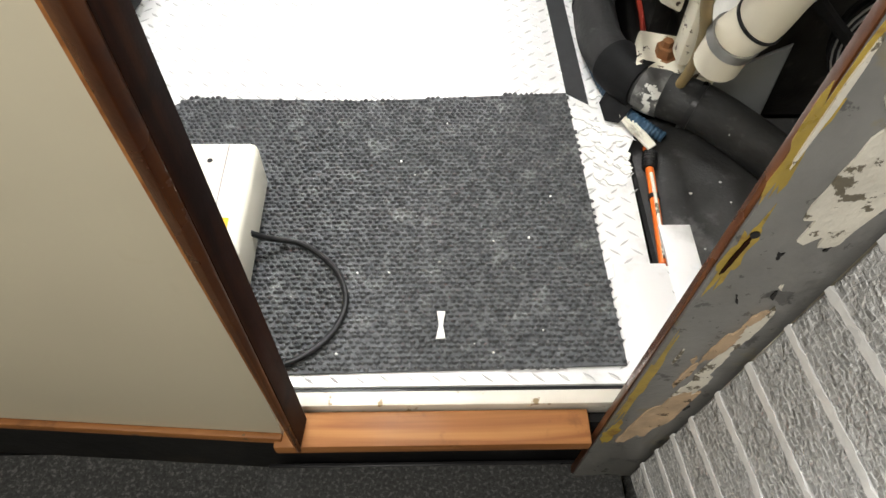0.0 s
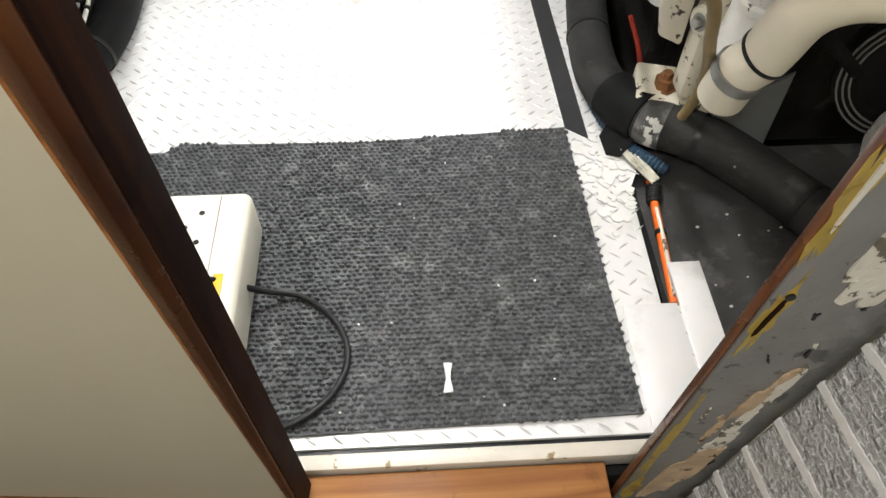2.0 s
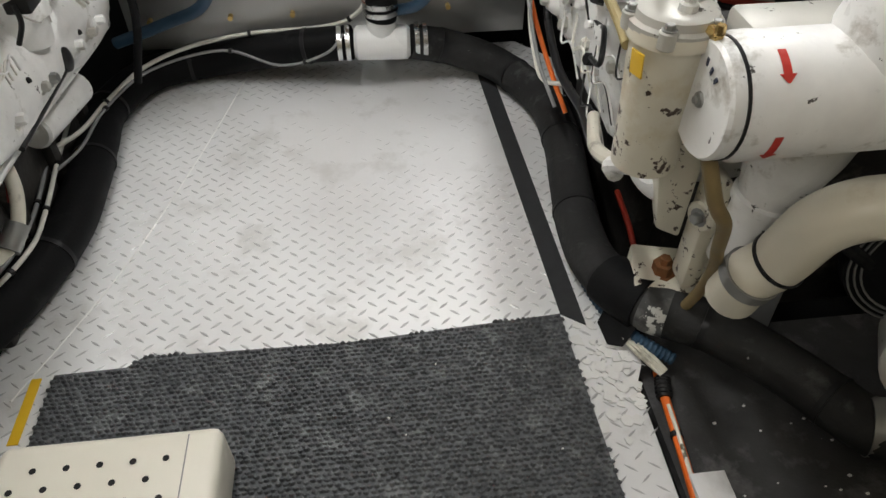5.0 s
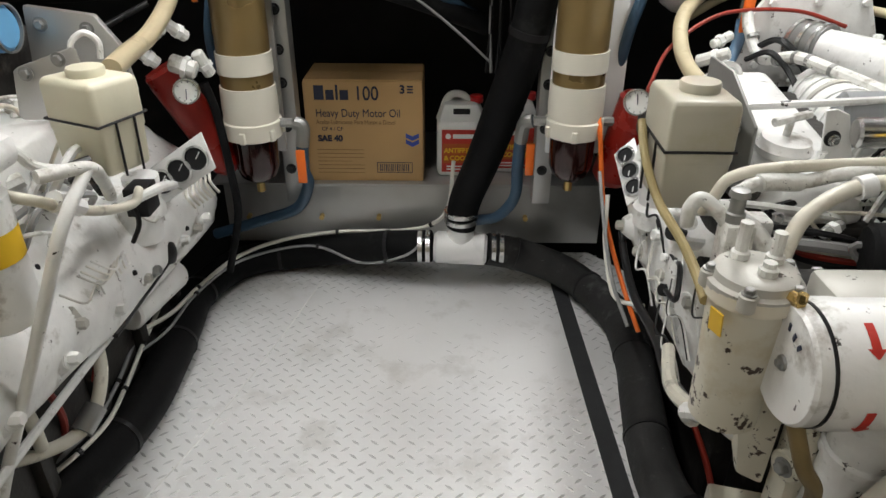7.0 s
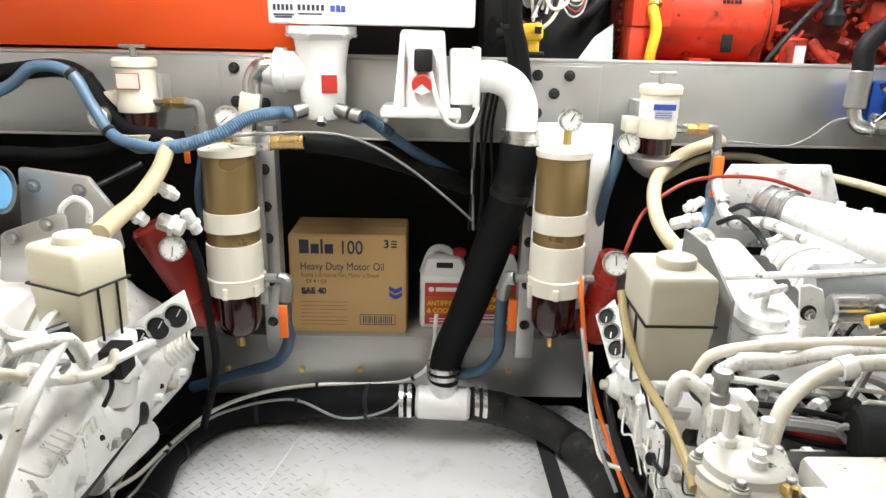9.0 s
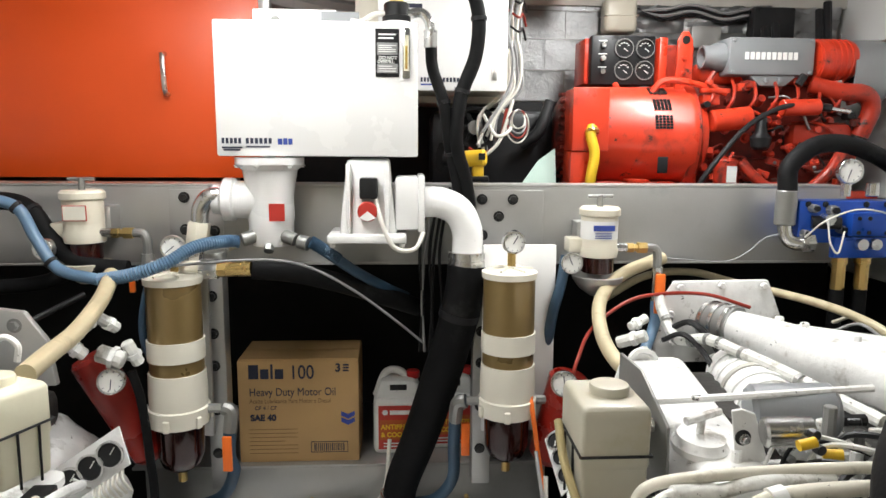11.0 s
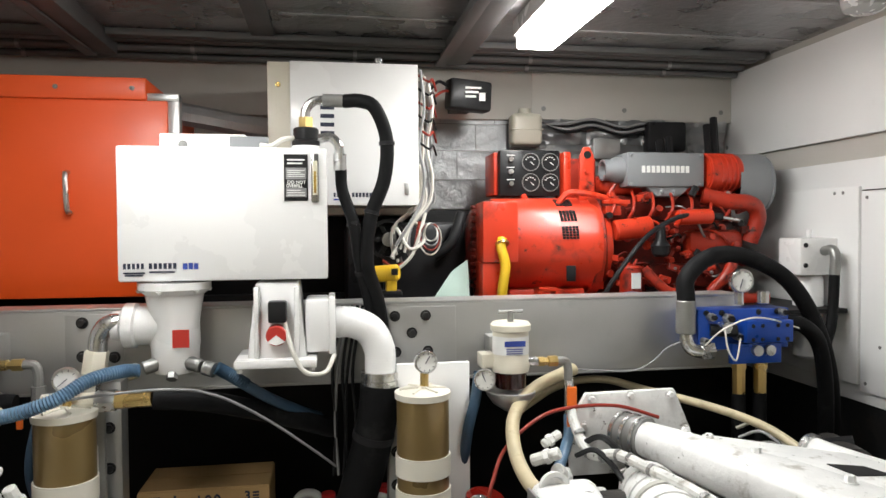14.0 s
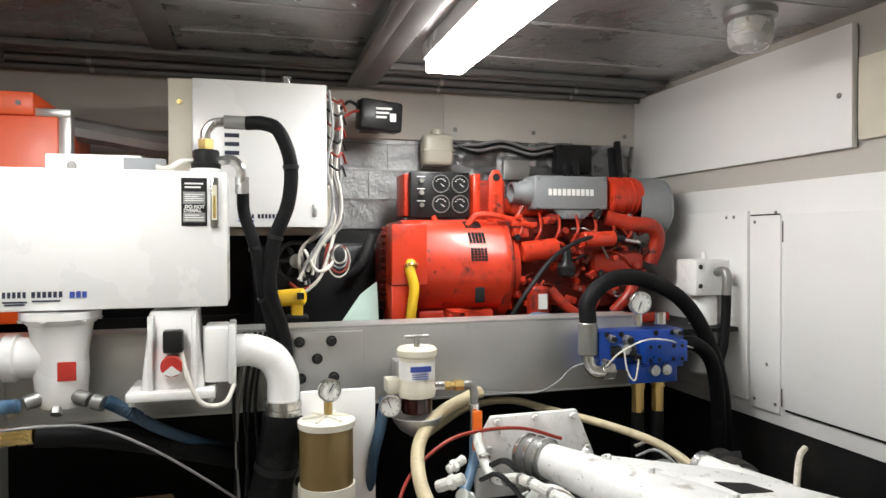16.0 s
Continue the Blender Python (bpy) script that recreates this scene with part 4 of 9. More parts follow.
    part("filler_cap", lathe((fx, fy, Z1 + 0.012), (0, 0, 1), [(0, 0), (0, 0.037), (0.016, 0.038), (0.018, 0.034), (0.048, 0.034), (0.052, 0.03), (0.052, 0)], 24), M_BLACK, t, "black ribbed filler cap")
    part("fitting", hose([(fx, fy, Z1 + 0.06), (fx, fy, Z1 + 0.11), (fx + 0.02, fy, Z1 + 0.135), (fx + 0.05, fy, Z1 + 0.14)], 0.013, 10), M_STEEL, t)
    part("nut", lathe((fx, fy, Z1 + 0.062), (0, 0, 1), [(0, 0), (0, 0.021), (0.03, 0.021), (0.03, 0)], 6), M_BRASS, t)
    part("ferrule", rod((fx + 0.045, fy, Z1 + 0.14), (fx + 0.115, fy, Z1 + 0.139), 0.018, 16), M_DULLSTEEL, t)
    part("fitting", hose([(fx + 0.03, fy, Z1 + 0.035), (fx + 0.065, fy, Z1 + 0.04), (fx + 0.085, fy, Z1 + 0.02), (fx + 0.09, fy, Z1 - 0.01)], 0.013, 10), M_STEEL, t)
    part("ferrule", rod((fx + 0.09, fy, Z1 - 0.005), (fx + 0.09, fy, Z1 - 0.05), 0.018, 16), M_STEEL, t)
    part("cable", hose([(fx - 0.03, fy - 0.01, Z1 + 0.035), (fx - 0.06, fy - 0.02, Z1 + 0.03), (fx - 0.09, fy - 0.02, Z1 + 0.012), (fx - 0.12, fy - 0.02, Z1 + 0.014)], 0.007, 8), M_WHITEWIRE, t)
    # stand: left pump column with two hose nozzles
    cx, cy = X0 + 0.122, Y + 0.06
    part("pump_column", lathe((cx, cy, 1.03), (0, 0, 1), [(0, 0), (0.0, 0.05), (0.02, 0.058), (0.06, 0.06), (0.075, 0.062), (0.13, 0.06), (0.2, 0.072), (0.215, 0.09), (0.233, 0.09), (0.233, 0)], 28), M_WHITE, t)
    part("side_pump", lathe((cx - 0.02, cy, 1.15), (-1, 0, 0.02), [(0, 0), (0, 0.05), (0.07, 0.05), (0.075, 0.058), (0.10, 0.058), (0.11, 0.04), (0.13, 0.038), (0.13, 0)], 24), M_WHITE, t)
    for k in range(6):
        part("bolt", bolt((cx + 0.085 * math.cos(k * 1.047 + 0.3), cy + 0.085 * math.sin(k * 1.047 + 0.3), 1.243), (0, 0, -1), 0.006, 0.005), M_WHITE, t)
    part("red_label", box(cx + 0.005, cx + 0.045, cy - 0.0615, cy - 0.058, 1.10, 1.145), M_REDINK, t, "square red sticker")
    for s in (-1, 1):
        part("nozzle", rod((cx + s * 0.03, cy - 0.03, 1.06), (cx + s * 0.07, cy - 0.045, 1.048), 0.018, 16, bev=0.003), M_DULLSTEEL, t)
        part("hose_clamp", rod((cx + s * 0.08, cy - 0.05, 1.046), (cx + s * 0.105, cy - 0.06, 1.04), 0.019, 16), M_DULLSTEEL, t)
    part("drain_plug", rod((cx, cy - 0.03, 1.05), (cx, cy - 0.055, 1.02), 0.014, 6), M_DULLSTEEL, t)
    # right: filter housing with a clogging dial and black switch
    hx, hy = X1 - 0.13, Y + 0.06
    bm = prism([(hx - 0.075, hy - 0.07, 1.06), (hx + 0.075, hy - 0.07, 1.06), (hx + 0.055, hy - 0.05, 1.26), (hx - 0.055, hy - 0.05, 1.26)], (0, 0.14, 0), None, 0.008)
    part("housing", bm, M_WHITE, t)
    part("base_flange", box(hx - 0.105, hx + 0.10, hy - 0.10, hy + 0.08, 1.045, 1.068, 0.006), M_WHITE, t)
    for sx in (-0.092, 0.088):
        part("bolt", bolt((hx + sx, hy - 0.08, 1.045), (0, 0, -1), 0.008, 0.01), M_WHITE, t)
    for sx in (-0.05, 0.05):
        part("rib", box(hx + sx - 0.006, hx + sx + 0.006, hy - 0.082, hy - 0.05, 1.065, 1.25, 0.003), M_WHITE, t)
    part("switch", box(hx - 0.02, hx + 0.026, hy - 0.10, hy - 0.06, 1.16, 1.215, 0.006), M_BLACK, t, "black pressure switch")
    part("clog_dial", rod((hx, hy - 0.06, 1.128), (hx, hy - 0.098, 1.128), 0.026, 24, bev=0.003), M_REDINK, t, "red and white clogging dial")
    part("dial_sector", prism([(hx, hy - 0.0995, 1.13), (hx - 0.022, hy - 0.0995, 1.112), (hx, hy - 0.0995, 1.103), (hx + 0.022, hy - 0.0995, 1.112)], (0, 0.002, 0)), M_PAPER, t)
    part("sensor_wire", hose([(hx + 0.02, hy - 0.085, 1.16), (hx + 0.04, hy - 0.10, 1.09), (hx + 0.07, hy - 0.10, 1.035), (hx + 0.12, hy - 0.09, 1.03), (hx + 0.145, hy - 0.06, 1.07)], 0.006, 8), M_WHITEWIRE, t)
    # outlet flange and elbow
    part("outlet_flange", box(hx + 0.07, hx + 0.135, hy - 0.06, hy + 0.07, 1.075, 1.215, 0.01), M_WHITE, t)
    part("flange_plate", box(hx + 0.13, hx + 0.148, hy - 0.065, hy + 0.075, 1.07, 1.22, 0.005), M_WHITE, t)
    part("elbow", hose([(hx + 0.14, hy, 1.145), (hx + 0.19, hy, 1.145), (hx + 0.24, hy, 1.12), (hx + 0.265, hy, 1.07), (hx + 0.267, hy, 1.02), (hx + 0.267, hy, 0.985)], 0.042, 24), M_WHITE, t)
    part("pipe_clamp", lathe((hx + 0.267, hy, 0.99), (0, 0, 1), [(-0.02, 0.042), (-0.02, 0.052), (-0.003, 0.052), (-0.003, 0.048), (0.003, 0.048), (0.003, 0.052), (0.02, 0.052), (0.02, 0.042)], 28), M_STEEL, t, "double stainless hose clamp")
    return hx + 0.267, hy


ELX, ELY = power_unit()

# big suction hose down to the tee, and the floor hoses
TEE = Vector((0.035, 2.52, 0.145))
h = thing("suction_hose", ELX, ELY, 0.2, "thick black rubber suction hose", "hose")
part("rubber", hose([(ELX, ELY, 0.972), (ELX - 0.005, ELY, 0.91), (ELX - 0.03, ELY + 0.02, 0.78), (ELX - 0.08, ELY + 0.05, 0.6), (ELX - 0.13, ELY + 0.07, 0.44), (TEE.x + 0.012, TEE.y, 0.31), (TEE.x, TEE.y, 0.22)], 0.055, 24, radii=lambda s: 0.055 - 0.008 * max(0, s * 2 - 1)), M_RUBBER, h)
part("seam_band", ring((ELX - 0.02, ELY + 0.012, 0.83), (-0.2, 0.12, -1), 0.0545, 0.003, wide=0.02), M_BLACK, h)
tee = thing("pipe_tee", TEE.x, TEE.y, 0.08, "white pipe tee with stainless clamps", "pipe tee")
part("run", rod(TEE - Vector((0.085, -0.0, 0)), TEE + Vector((0.085, -0.01, -0.002)), 0.052, 24, bev=0.01), M_WHITE, tee)
part("branch", rod(TEE, TEE + Vector((0, 0, 0.09)), 0.045, 24), M_WHITE, tee)
for k in (-1, 1):
    for o in (0.105, 0.13):
        part("clamp", ring(TEE + Vector((k * o, 0, 0)), (1, 0, 0), 0.047, 0.006, wide=0.014), M_STEEL, tee)
for o in (0.10, 0.125):
    part("clamp", ring(TEE + Vector((0, 0, o)), (0, 0, 1), 0.046, 0.007, wide=0.014), M_STEEL, tee)

HL = [(-0.06, 2.535, 0.14), (-0.25, 2.57, 0.115), (-0.50, 2.625, 0.06), (-0.69, 2.565, 0.055), (-0.775, 2.38, 0.055), (-0.765, 2.2, 0.055), (-0.752, 2.06, 0.055), (-0.752, 1.82, 0.055), (-0.825, 1.57, 0.055), (-0.98, 1.38, 0.05), (-1.3, 1.2, 0.0)]
HR = [(0.12, 2.52, 0.14), (0.25, 2.54, 0.10), (0.39, 2.49, 0.06), (0.49, 2.28, 0.055), (0.50, 2.08, 0.055), (0.475, 1.88, 0.055), (0.455, 1.71, 0.055), (0.462, 1.57, 0.06), (0.525, 1.445, 0.07), (0.64, 1.37, 0.07), (0.76, 1.265, 0.045), (0.84, 1.13, 0.052), (0.865, 1.115, 0.055)]
for pts in (HL, HR):
    h = thing("floor_hose", pts[3][0], pts[3][1], 0.0, "thick black insulated hose along the walkway edge", "hose", "floor hoses")
    part("rubber", hose(pts, 0.053, 20), M_RUBBER if pts is HL else M_SMEARED, h)
    cl = curve_points(pts, 8)
    for i in range(6, len(cl) - 8, 13):
        part("tie", ring(cl[i], cl[i + 1] - cl[i], 0.0525, 0.003, wide=0.012), M_BLACK, h)
# ---- after end: sound box, control cabinet, generator ----
sb = thing("generator_enclosure", -1.1, 2.9, 1.188, "orange steel sound enclosure with a chrome handle", "enclosure")
part("front", box(-1.80, -0.40, 2.865, 2.885, 1.19, 1.80, 0.003), M_ORANGE, sb)
part("cap", prism([(-1.80, 2.855, 1.80), (-0.46, 2.855, 1.80), (-0.46, 2.855, 1.868), (-1.80, 2.855, 1.868)], (0, 0.5, 0), None, 0.004), M_ORANGE, sb)
part("side", box(-0.42, -0.40, 2.886, 3.30, 1.19, 1.80, 0.003), M_ORANGE, sb)
part("body", box(-1.80, -0.425, 2.89, 3.32, 1.19, 1.79), M_ORANGE, sb)
part("corner_post", box(-0.405, -0.365, 2.875, 2.915, 1.19, 1.82, 0.004), M_ALU, sb)
part("corner_rail", box(-0.47, -0.365, 2.872, 2.90, 1.80, 1.825, 0.004), M_ALU, sb)
part("handle", hose([(-0.692, 2.862, 1.575), (-0.692, 2.84, 1.57), (-0.690, 2.835, 1.54), (-0.688, 2.835, 1.48), (-0.686, 2.84, 1.455), (-0.686, 2.862, 1.45)], 0.008, 10), M_STEEL, sb, "chrome pull handle")
part("sticker", box(-1.12, -1.03, 2.852, 2.8635, 1.755, 1.795), M_PAPER, sb, "white paper sticker")
for x in (-1.0, -0.72, -0.5):
    part("screw", bolt((x, 2.855, 1.835), (0, -1, 0), 0.005, 0.003), M_DULLSTEEL, sb)

bed = thing("equipment_tray", 0.4, 3.0, 1.13, "dark steel tray carrying the equipment behind the crossbeam", "tray")
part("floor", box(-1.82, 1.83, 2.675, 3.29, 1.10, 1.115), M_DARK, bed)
wr = thing("foil_packet", -0.28, 3.2, 1.80, "crumpled foil insulation on the enclosure top", "insulation")
part("wrap", hose([(-0.42, 3.1, 1.80), (-0.32, 3.15, 1.79), (-0.2, 3.2, 1.775), (-0.10, 3.25, 1.77)], 0.04, 9), M_FOIL, wr)

# control cabinet on the after wall
cab = thing("control_cabinet", 0.18, 3.0, 1.45, "white steel control cabinet with wiring on its side", "cabinet")
part("door", box(-0.027, 0.394, 2.898, 2.915, 1.475, 1.946, 0.003), M_WHITE, cab)
part("body", box(-0.10, 0.394, 2.917, 3.15, 1.475, 1.946, 0.003), M_CREAM, cab)
part("back_plate", box(-0.09, 0.44, 3.15, 3.457, 1.45, 1.95), M_CREAM, cab)
part("hinge_knob", rod((-0.065, 2.917, 1.87), (-0.065, 2.905, 1.87), 0.008), M_BRASS, cab)
part("latch", box(0.345, 0.36, 2.892, 2.899, 1.51, 1.55, 0.002), M_STEEL, cab)
for k in range(4):
    z = 1.79 - k * 0.028
    part("label_plate", box(0.07, 0.115, 2.8965, 2.8985, z, z + 0.013), M_INK, cab)
wordmark([(0.0065, 0.014, 0.004)] * 4 + [(0.0065, 0.014, 0.012)] + [(0.0075, 0.014, 0.004)] * 6, facing(0.11, 2.8972, 1.503), M_INK, cab)
part("print_bar", box(0.11, 0.16, 2.8965, 2.8985, 1.492, 1.497), M_BLUEINK, cab)
part("conduit_stub", rod((0.27, 3.02, 1.946), (0.27, 3.02, 1.99), 0.018), M_STEEL, cab)
for k in range(7):
    x = 0.402 + 0.017 * (k % 4)
    a = 2.90 + 0.02 * k
    part("wire", hose([(x, a, 1.93 - 0.02 * k), (x + 0.012 * (-1) ** k, a, 1.8), (x - 0.006, a + 0.01, 1.68), (x + 0.01 * (-1) ** k, a, 1.58), (x, a, 1.49), (x - 0.05 - 0.01 * k, a - 0.01, 1.40), (x - 0.09, a - 0.02, 1.34 - 0.012 * k)], 0.0055, 6, 5), M_WHITEWIRE if k % 3 else M_GREYWIRE, cab)
for k in range(6):
    z = 1.92 - k * 0.045
    part("wire", hose([(0.395, 2.93, z), (0.43, 2.90, z - 0.03), (0.45, 2.95, z - 0.01), (0.47, 3.0, z - 0.04)], 0.004, 6, 4), M_BLACK if k % 2 else M_REDHOSE, cab)
part("terminal", box(0.395, 0.41, 2.93, 3.0, 1.62, 1.9, 0.003), M_DULLSTEEL, cab)

for i, (pts, m) in enumerate((([(0.32, 2.92, 1.40), (0.36, 2.88, 1.33), (0.41, 2.9, 1.36), (0.38, 2.95, 1.42), (0.33, 2.93, 1.36), (0.30, 2.9, 1.30)], M_WHITEWIRE), ([(0.42, 2.93, 1.45), (0.39, 2.9, 1.36), (0.36, 2.88, 1.30), (0.30, 2.88, 1.25), (0.24, 2.88, 1.22)], M_WHITEWIRE), ([(0.40, 2.93, 1.42), (0.37, 2.9, 1.31), (0.31, 2.88, 1.27), (0.27, 2.9, 1.29)], M_REDHOSE))):
    w = thing("wire_loop", pts[0][0], pts[0][1], pts[-1][2], "loose looped wiring below the cabinet", "wire", "loose wires")
    part("wire", hose(pts, 0.006, 7), m, w)
for k in range(4):
    wl = thing("wire_coil", 0.42, 2.90, 1.30, "coiled white wires hanging below the cabinet", "wire", "coiled wires")
    r0 = 0.024 + 0.006 * k
    ring_pts = [(0.432 + r0 * math.cos(a) * 0.9, 2.885 + 0.006 * k + 0.01 * math.sin(a * 2 + k), 1.385 - 0.008 * k + r0 * 1.25 * math.sin(a)) for a in (q * math.pi / 6 for q in range(13))]
    part("wire", hose(ring_pts, 0.003, 6, 5), (M_WHITEWIRE, M_GREYWIRE, M_REDHOSE, M_WHITEWIRE)[k], wl)
ec = thing("electric_fan", 0.30, 3.0, 1.115, "dark round blower behind the wiring", "fan")
part("ring", ring((0.30, 3.0, 1.36), (0, 1, 0), 0.06, 0.012, wide=0.05), M_BLACK, ec)
part("hub", rod((0.30, 2.98, 1.36), (0.30, 3.02, 1.36), 0.025), M_DULLSTEEL, ec)
for k in range(6):
    a = k * math.pi / 3
    part("blade", box(0.022, 0.058, -0.004, 0.004, -0.008, 0.008, 0.002, m=Matrix.Translation((0.30, 3.0, 1.36)) @ pose(0, 0, 0, 0, math.degrees(a), 0)), M_BLACK, ec)
part("foot", box(0.28, 0.32, 2.98, 3.02, 1.115, 1.29), M_BLACK, ec)
clut = thing("black_machinery", 0.50, 3.1, 1.115, "dark machinery behind the crossbeam", "machine")
part("casing", box(0.15, 0.62, 3.05, 3.25, 1.115, 1.42, 0.03), M_BLACK, clut)
part("pipe", hose([(0.46, 3.0, 1.3), (0.52, 2.98, 1.35), (0.56, 3.0, 1.45)], 0.02), M_BLACK, clut)

bk = thing("black_module", 0.62, 3.2, 1.83, "black electronic module with white print", "module")
part("case", box(0.535, 0.705, 3.13, 3.2, 1.842, 1.955, 0.012, m=Matrix.Translation((0.62, 3.16, 1.9)) @ pose(0, 0, 0, 0, 3, 12) @ Matrix.Translation((-0.62, -3.16, -1.9))), M_BLACK, bk)
part("bracket", box(0.58, 0.66, 3.19, 3.40, 1.87, 1.93), M_BLACK, bk)
for k in range(3):
    part("print_bar", box(0.60, 0.64 + 0.01 * k, 3.1215, 3.1235, 1.885 + k * 0.016, 1.893 + k * 0.016), M_PAPER, bk)
part("print_bar", box(0.655, 0.678, 3.131, 3.1345, 1.875, 1.905), M_PAPER, bk)
part("wire", hose([(0.54, 3.15, 1.93), (0.50, 3.12, 1.94), (0.46, 3.05, 1.90)], 0.006), M_BLACK, bk)
part("wire", hose([(0.54, 3.14, 1.91), (0.51, 3.10, 1.90), (0.46, 3.03, 1.86)], 0.005), M_REDHOSE, bk)

# foil insulation on the after wall: panels with taped rows
fw = thing("foil_lining", 0.9, 3.42, 1.2, "silver foil insulation panels on the after wall", "insulation")
random.seed(5)


def crumpled(x0, x1, z0, z1, y, deep, pitch=0.012):
    """A foil sheet pushed in and creased."""
    bm = B()
    nx, nz = int((x1 - x0) / pitch), max(2, int((z1 - z0) / pitch))
    grid = []
    for i in range(nx + 1):
        col = []
        for j in range(nz + 1):
            x, z = x0 + (x1 - x0) * i / nx, z0 + (z1 - z0) * j / nz
            p = Vector((x * 9, z * 13, y * 7))
            d = abs(noise.noise(p)) * 1.3 + abs(noise.noise(p * 2.7)) * 0.7 + noise.noise(p * 6) * 0.2
            col.append(bm.verts.new((x, y - deep * d, z)))
        grid.append(col)
    for i in range(nx):
        for j in range(nz):
            bm.faces.new((grid[i][j], grid[i + 1][j], grid[i + 1][j + 1], grid[i][j + 1]))
    bmesh.ops.extrude_face_region(bm, geom=bm.faces[:])
    bmesh.ops.recalc_face_normals(bm, faces=bm.faces)
    return bm


for x0, x1, z0, z1, y, deep in ((0.45, 0.70, 1.48, 1.60, 3.42, 0.005), (0.45, 0.96, 1.603, 1.72, 3.416, 0.004), (0.45, 0.96, 1.723, 1.83, 3.42, 0.004), (0.45, 0.96, 1.833, 1.95, 3.415, 0.005), (0.703, 0.96, 1.48, 1.60, 3.415, 0.006), (0.965, 1.40, 1.48, 1.66, 3.42, 0.02), (0.965, 1.60, 1.663, 1.75, 3.415, 0.018), (0.965, 1.66, 1.753, 1.86, 3.418, 0.034), (1.40, 1.82, 1.48, 1.66, 3.42, 0.03), (1.60, 1.82, 1.66, 1.86, 3.424, 0.04)):
    part("foil_sheet", crumpled(x0, x1, z0, z1, y, deep), M_FOIL, fw, smooth=40)
# Shade below the foil is put into this backing's colour.
part("backing_panel", box(-0.6, 1.82, 3.40, 3.455, 1.12, 1.475, 0.01), M_DARK, fw, "near-black backing with the shade below the foil in its colour")
for z in (1.6015, 1.7215, 1.8315):
    part("row_joint", box(0.45, 0.962, 3.408, 3.413, z - 0.002, z + 0.002), M_DULLSTEEL, fw, "dull joint between foil rows")
for x, z0, z1 in ((0.62, 1.605, 1.718), (0.80, 1.605, 1.718), (0.70, 1.726, 1.828), (0.55, 1.836, 1.95), (0.78, 1.836, 1.95)):
    part("row_joint", box(x - 0.001, x + 0.001, 3.408, 3.412, z0, z1), M_DULLSTEEL, fw)
for k in range(4):
    z = 1.80 + 0.012 * k
    part("cable", hose([(0.97, 3.385, 1.84 - 0.004 * k), (1.08, 3.375, z), (1.2, 3.38, z + 0.02), (1.33, 3.375, z - 0.01), (1.45, 3.38, z + 0.008), (1.6, 3.385, z - 0.03)], 0.006, 6), (M_BLACK, M_GREYWIRE)[k % 2], fw)
part("black_box", box(1.43, 1.60, 3.33, 3.395, 1.72, 1.845, 0.01), M_BLACK, fw, "black box against the foil")
part("wall_bracket", box(1.20, 1.32, 3.37, 3.40, 1.69, 1.775, 0.004), M_ALU, fw, "grey metal bracket")
pk = thing("header_jug", 0.89, 3.35, 1.73, "grey translucent plastic coolant bottle", "bottle")
bm = box(0.828, 0.957, 3.30, 3.38, 1.735, 1.865, 0.02, seg=3)
rod((0.89, 3.34, 1.865), (0.89, 3.34, 1.885), 0.025, 16, bm)
part("body", bm, M_TANKGREY, pk)
part("bracket", box(0.84, 0.95, 3.375, 3.40, 1.73, 1.76), M_DULLSTEEL, pk)
part("seam", box(0.826, 0.959, 3.298, 3.382, 1.795, 1.80, 0.002), M_TANKGREY, pk)


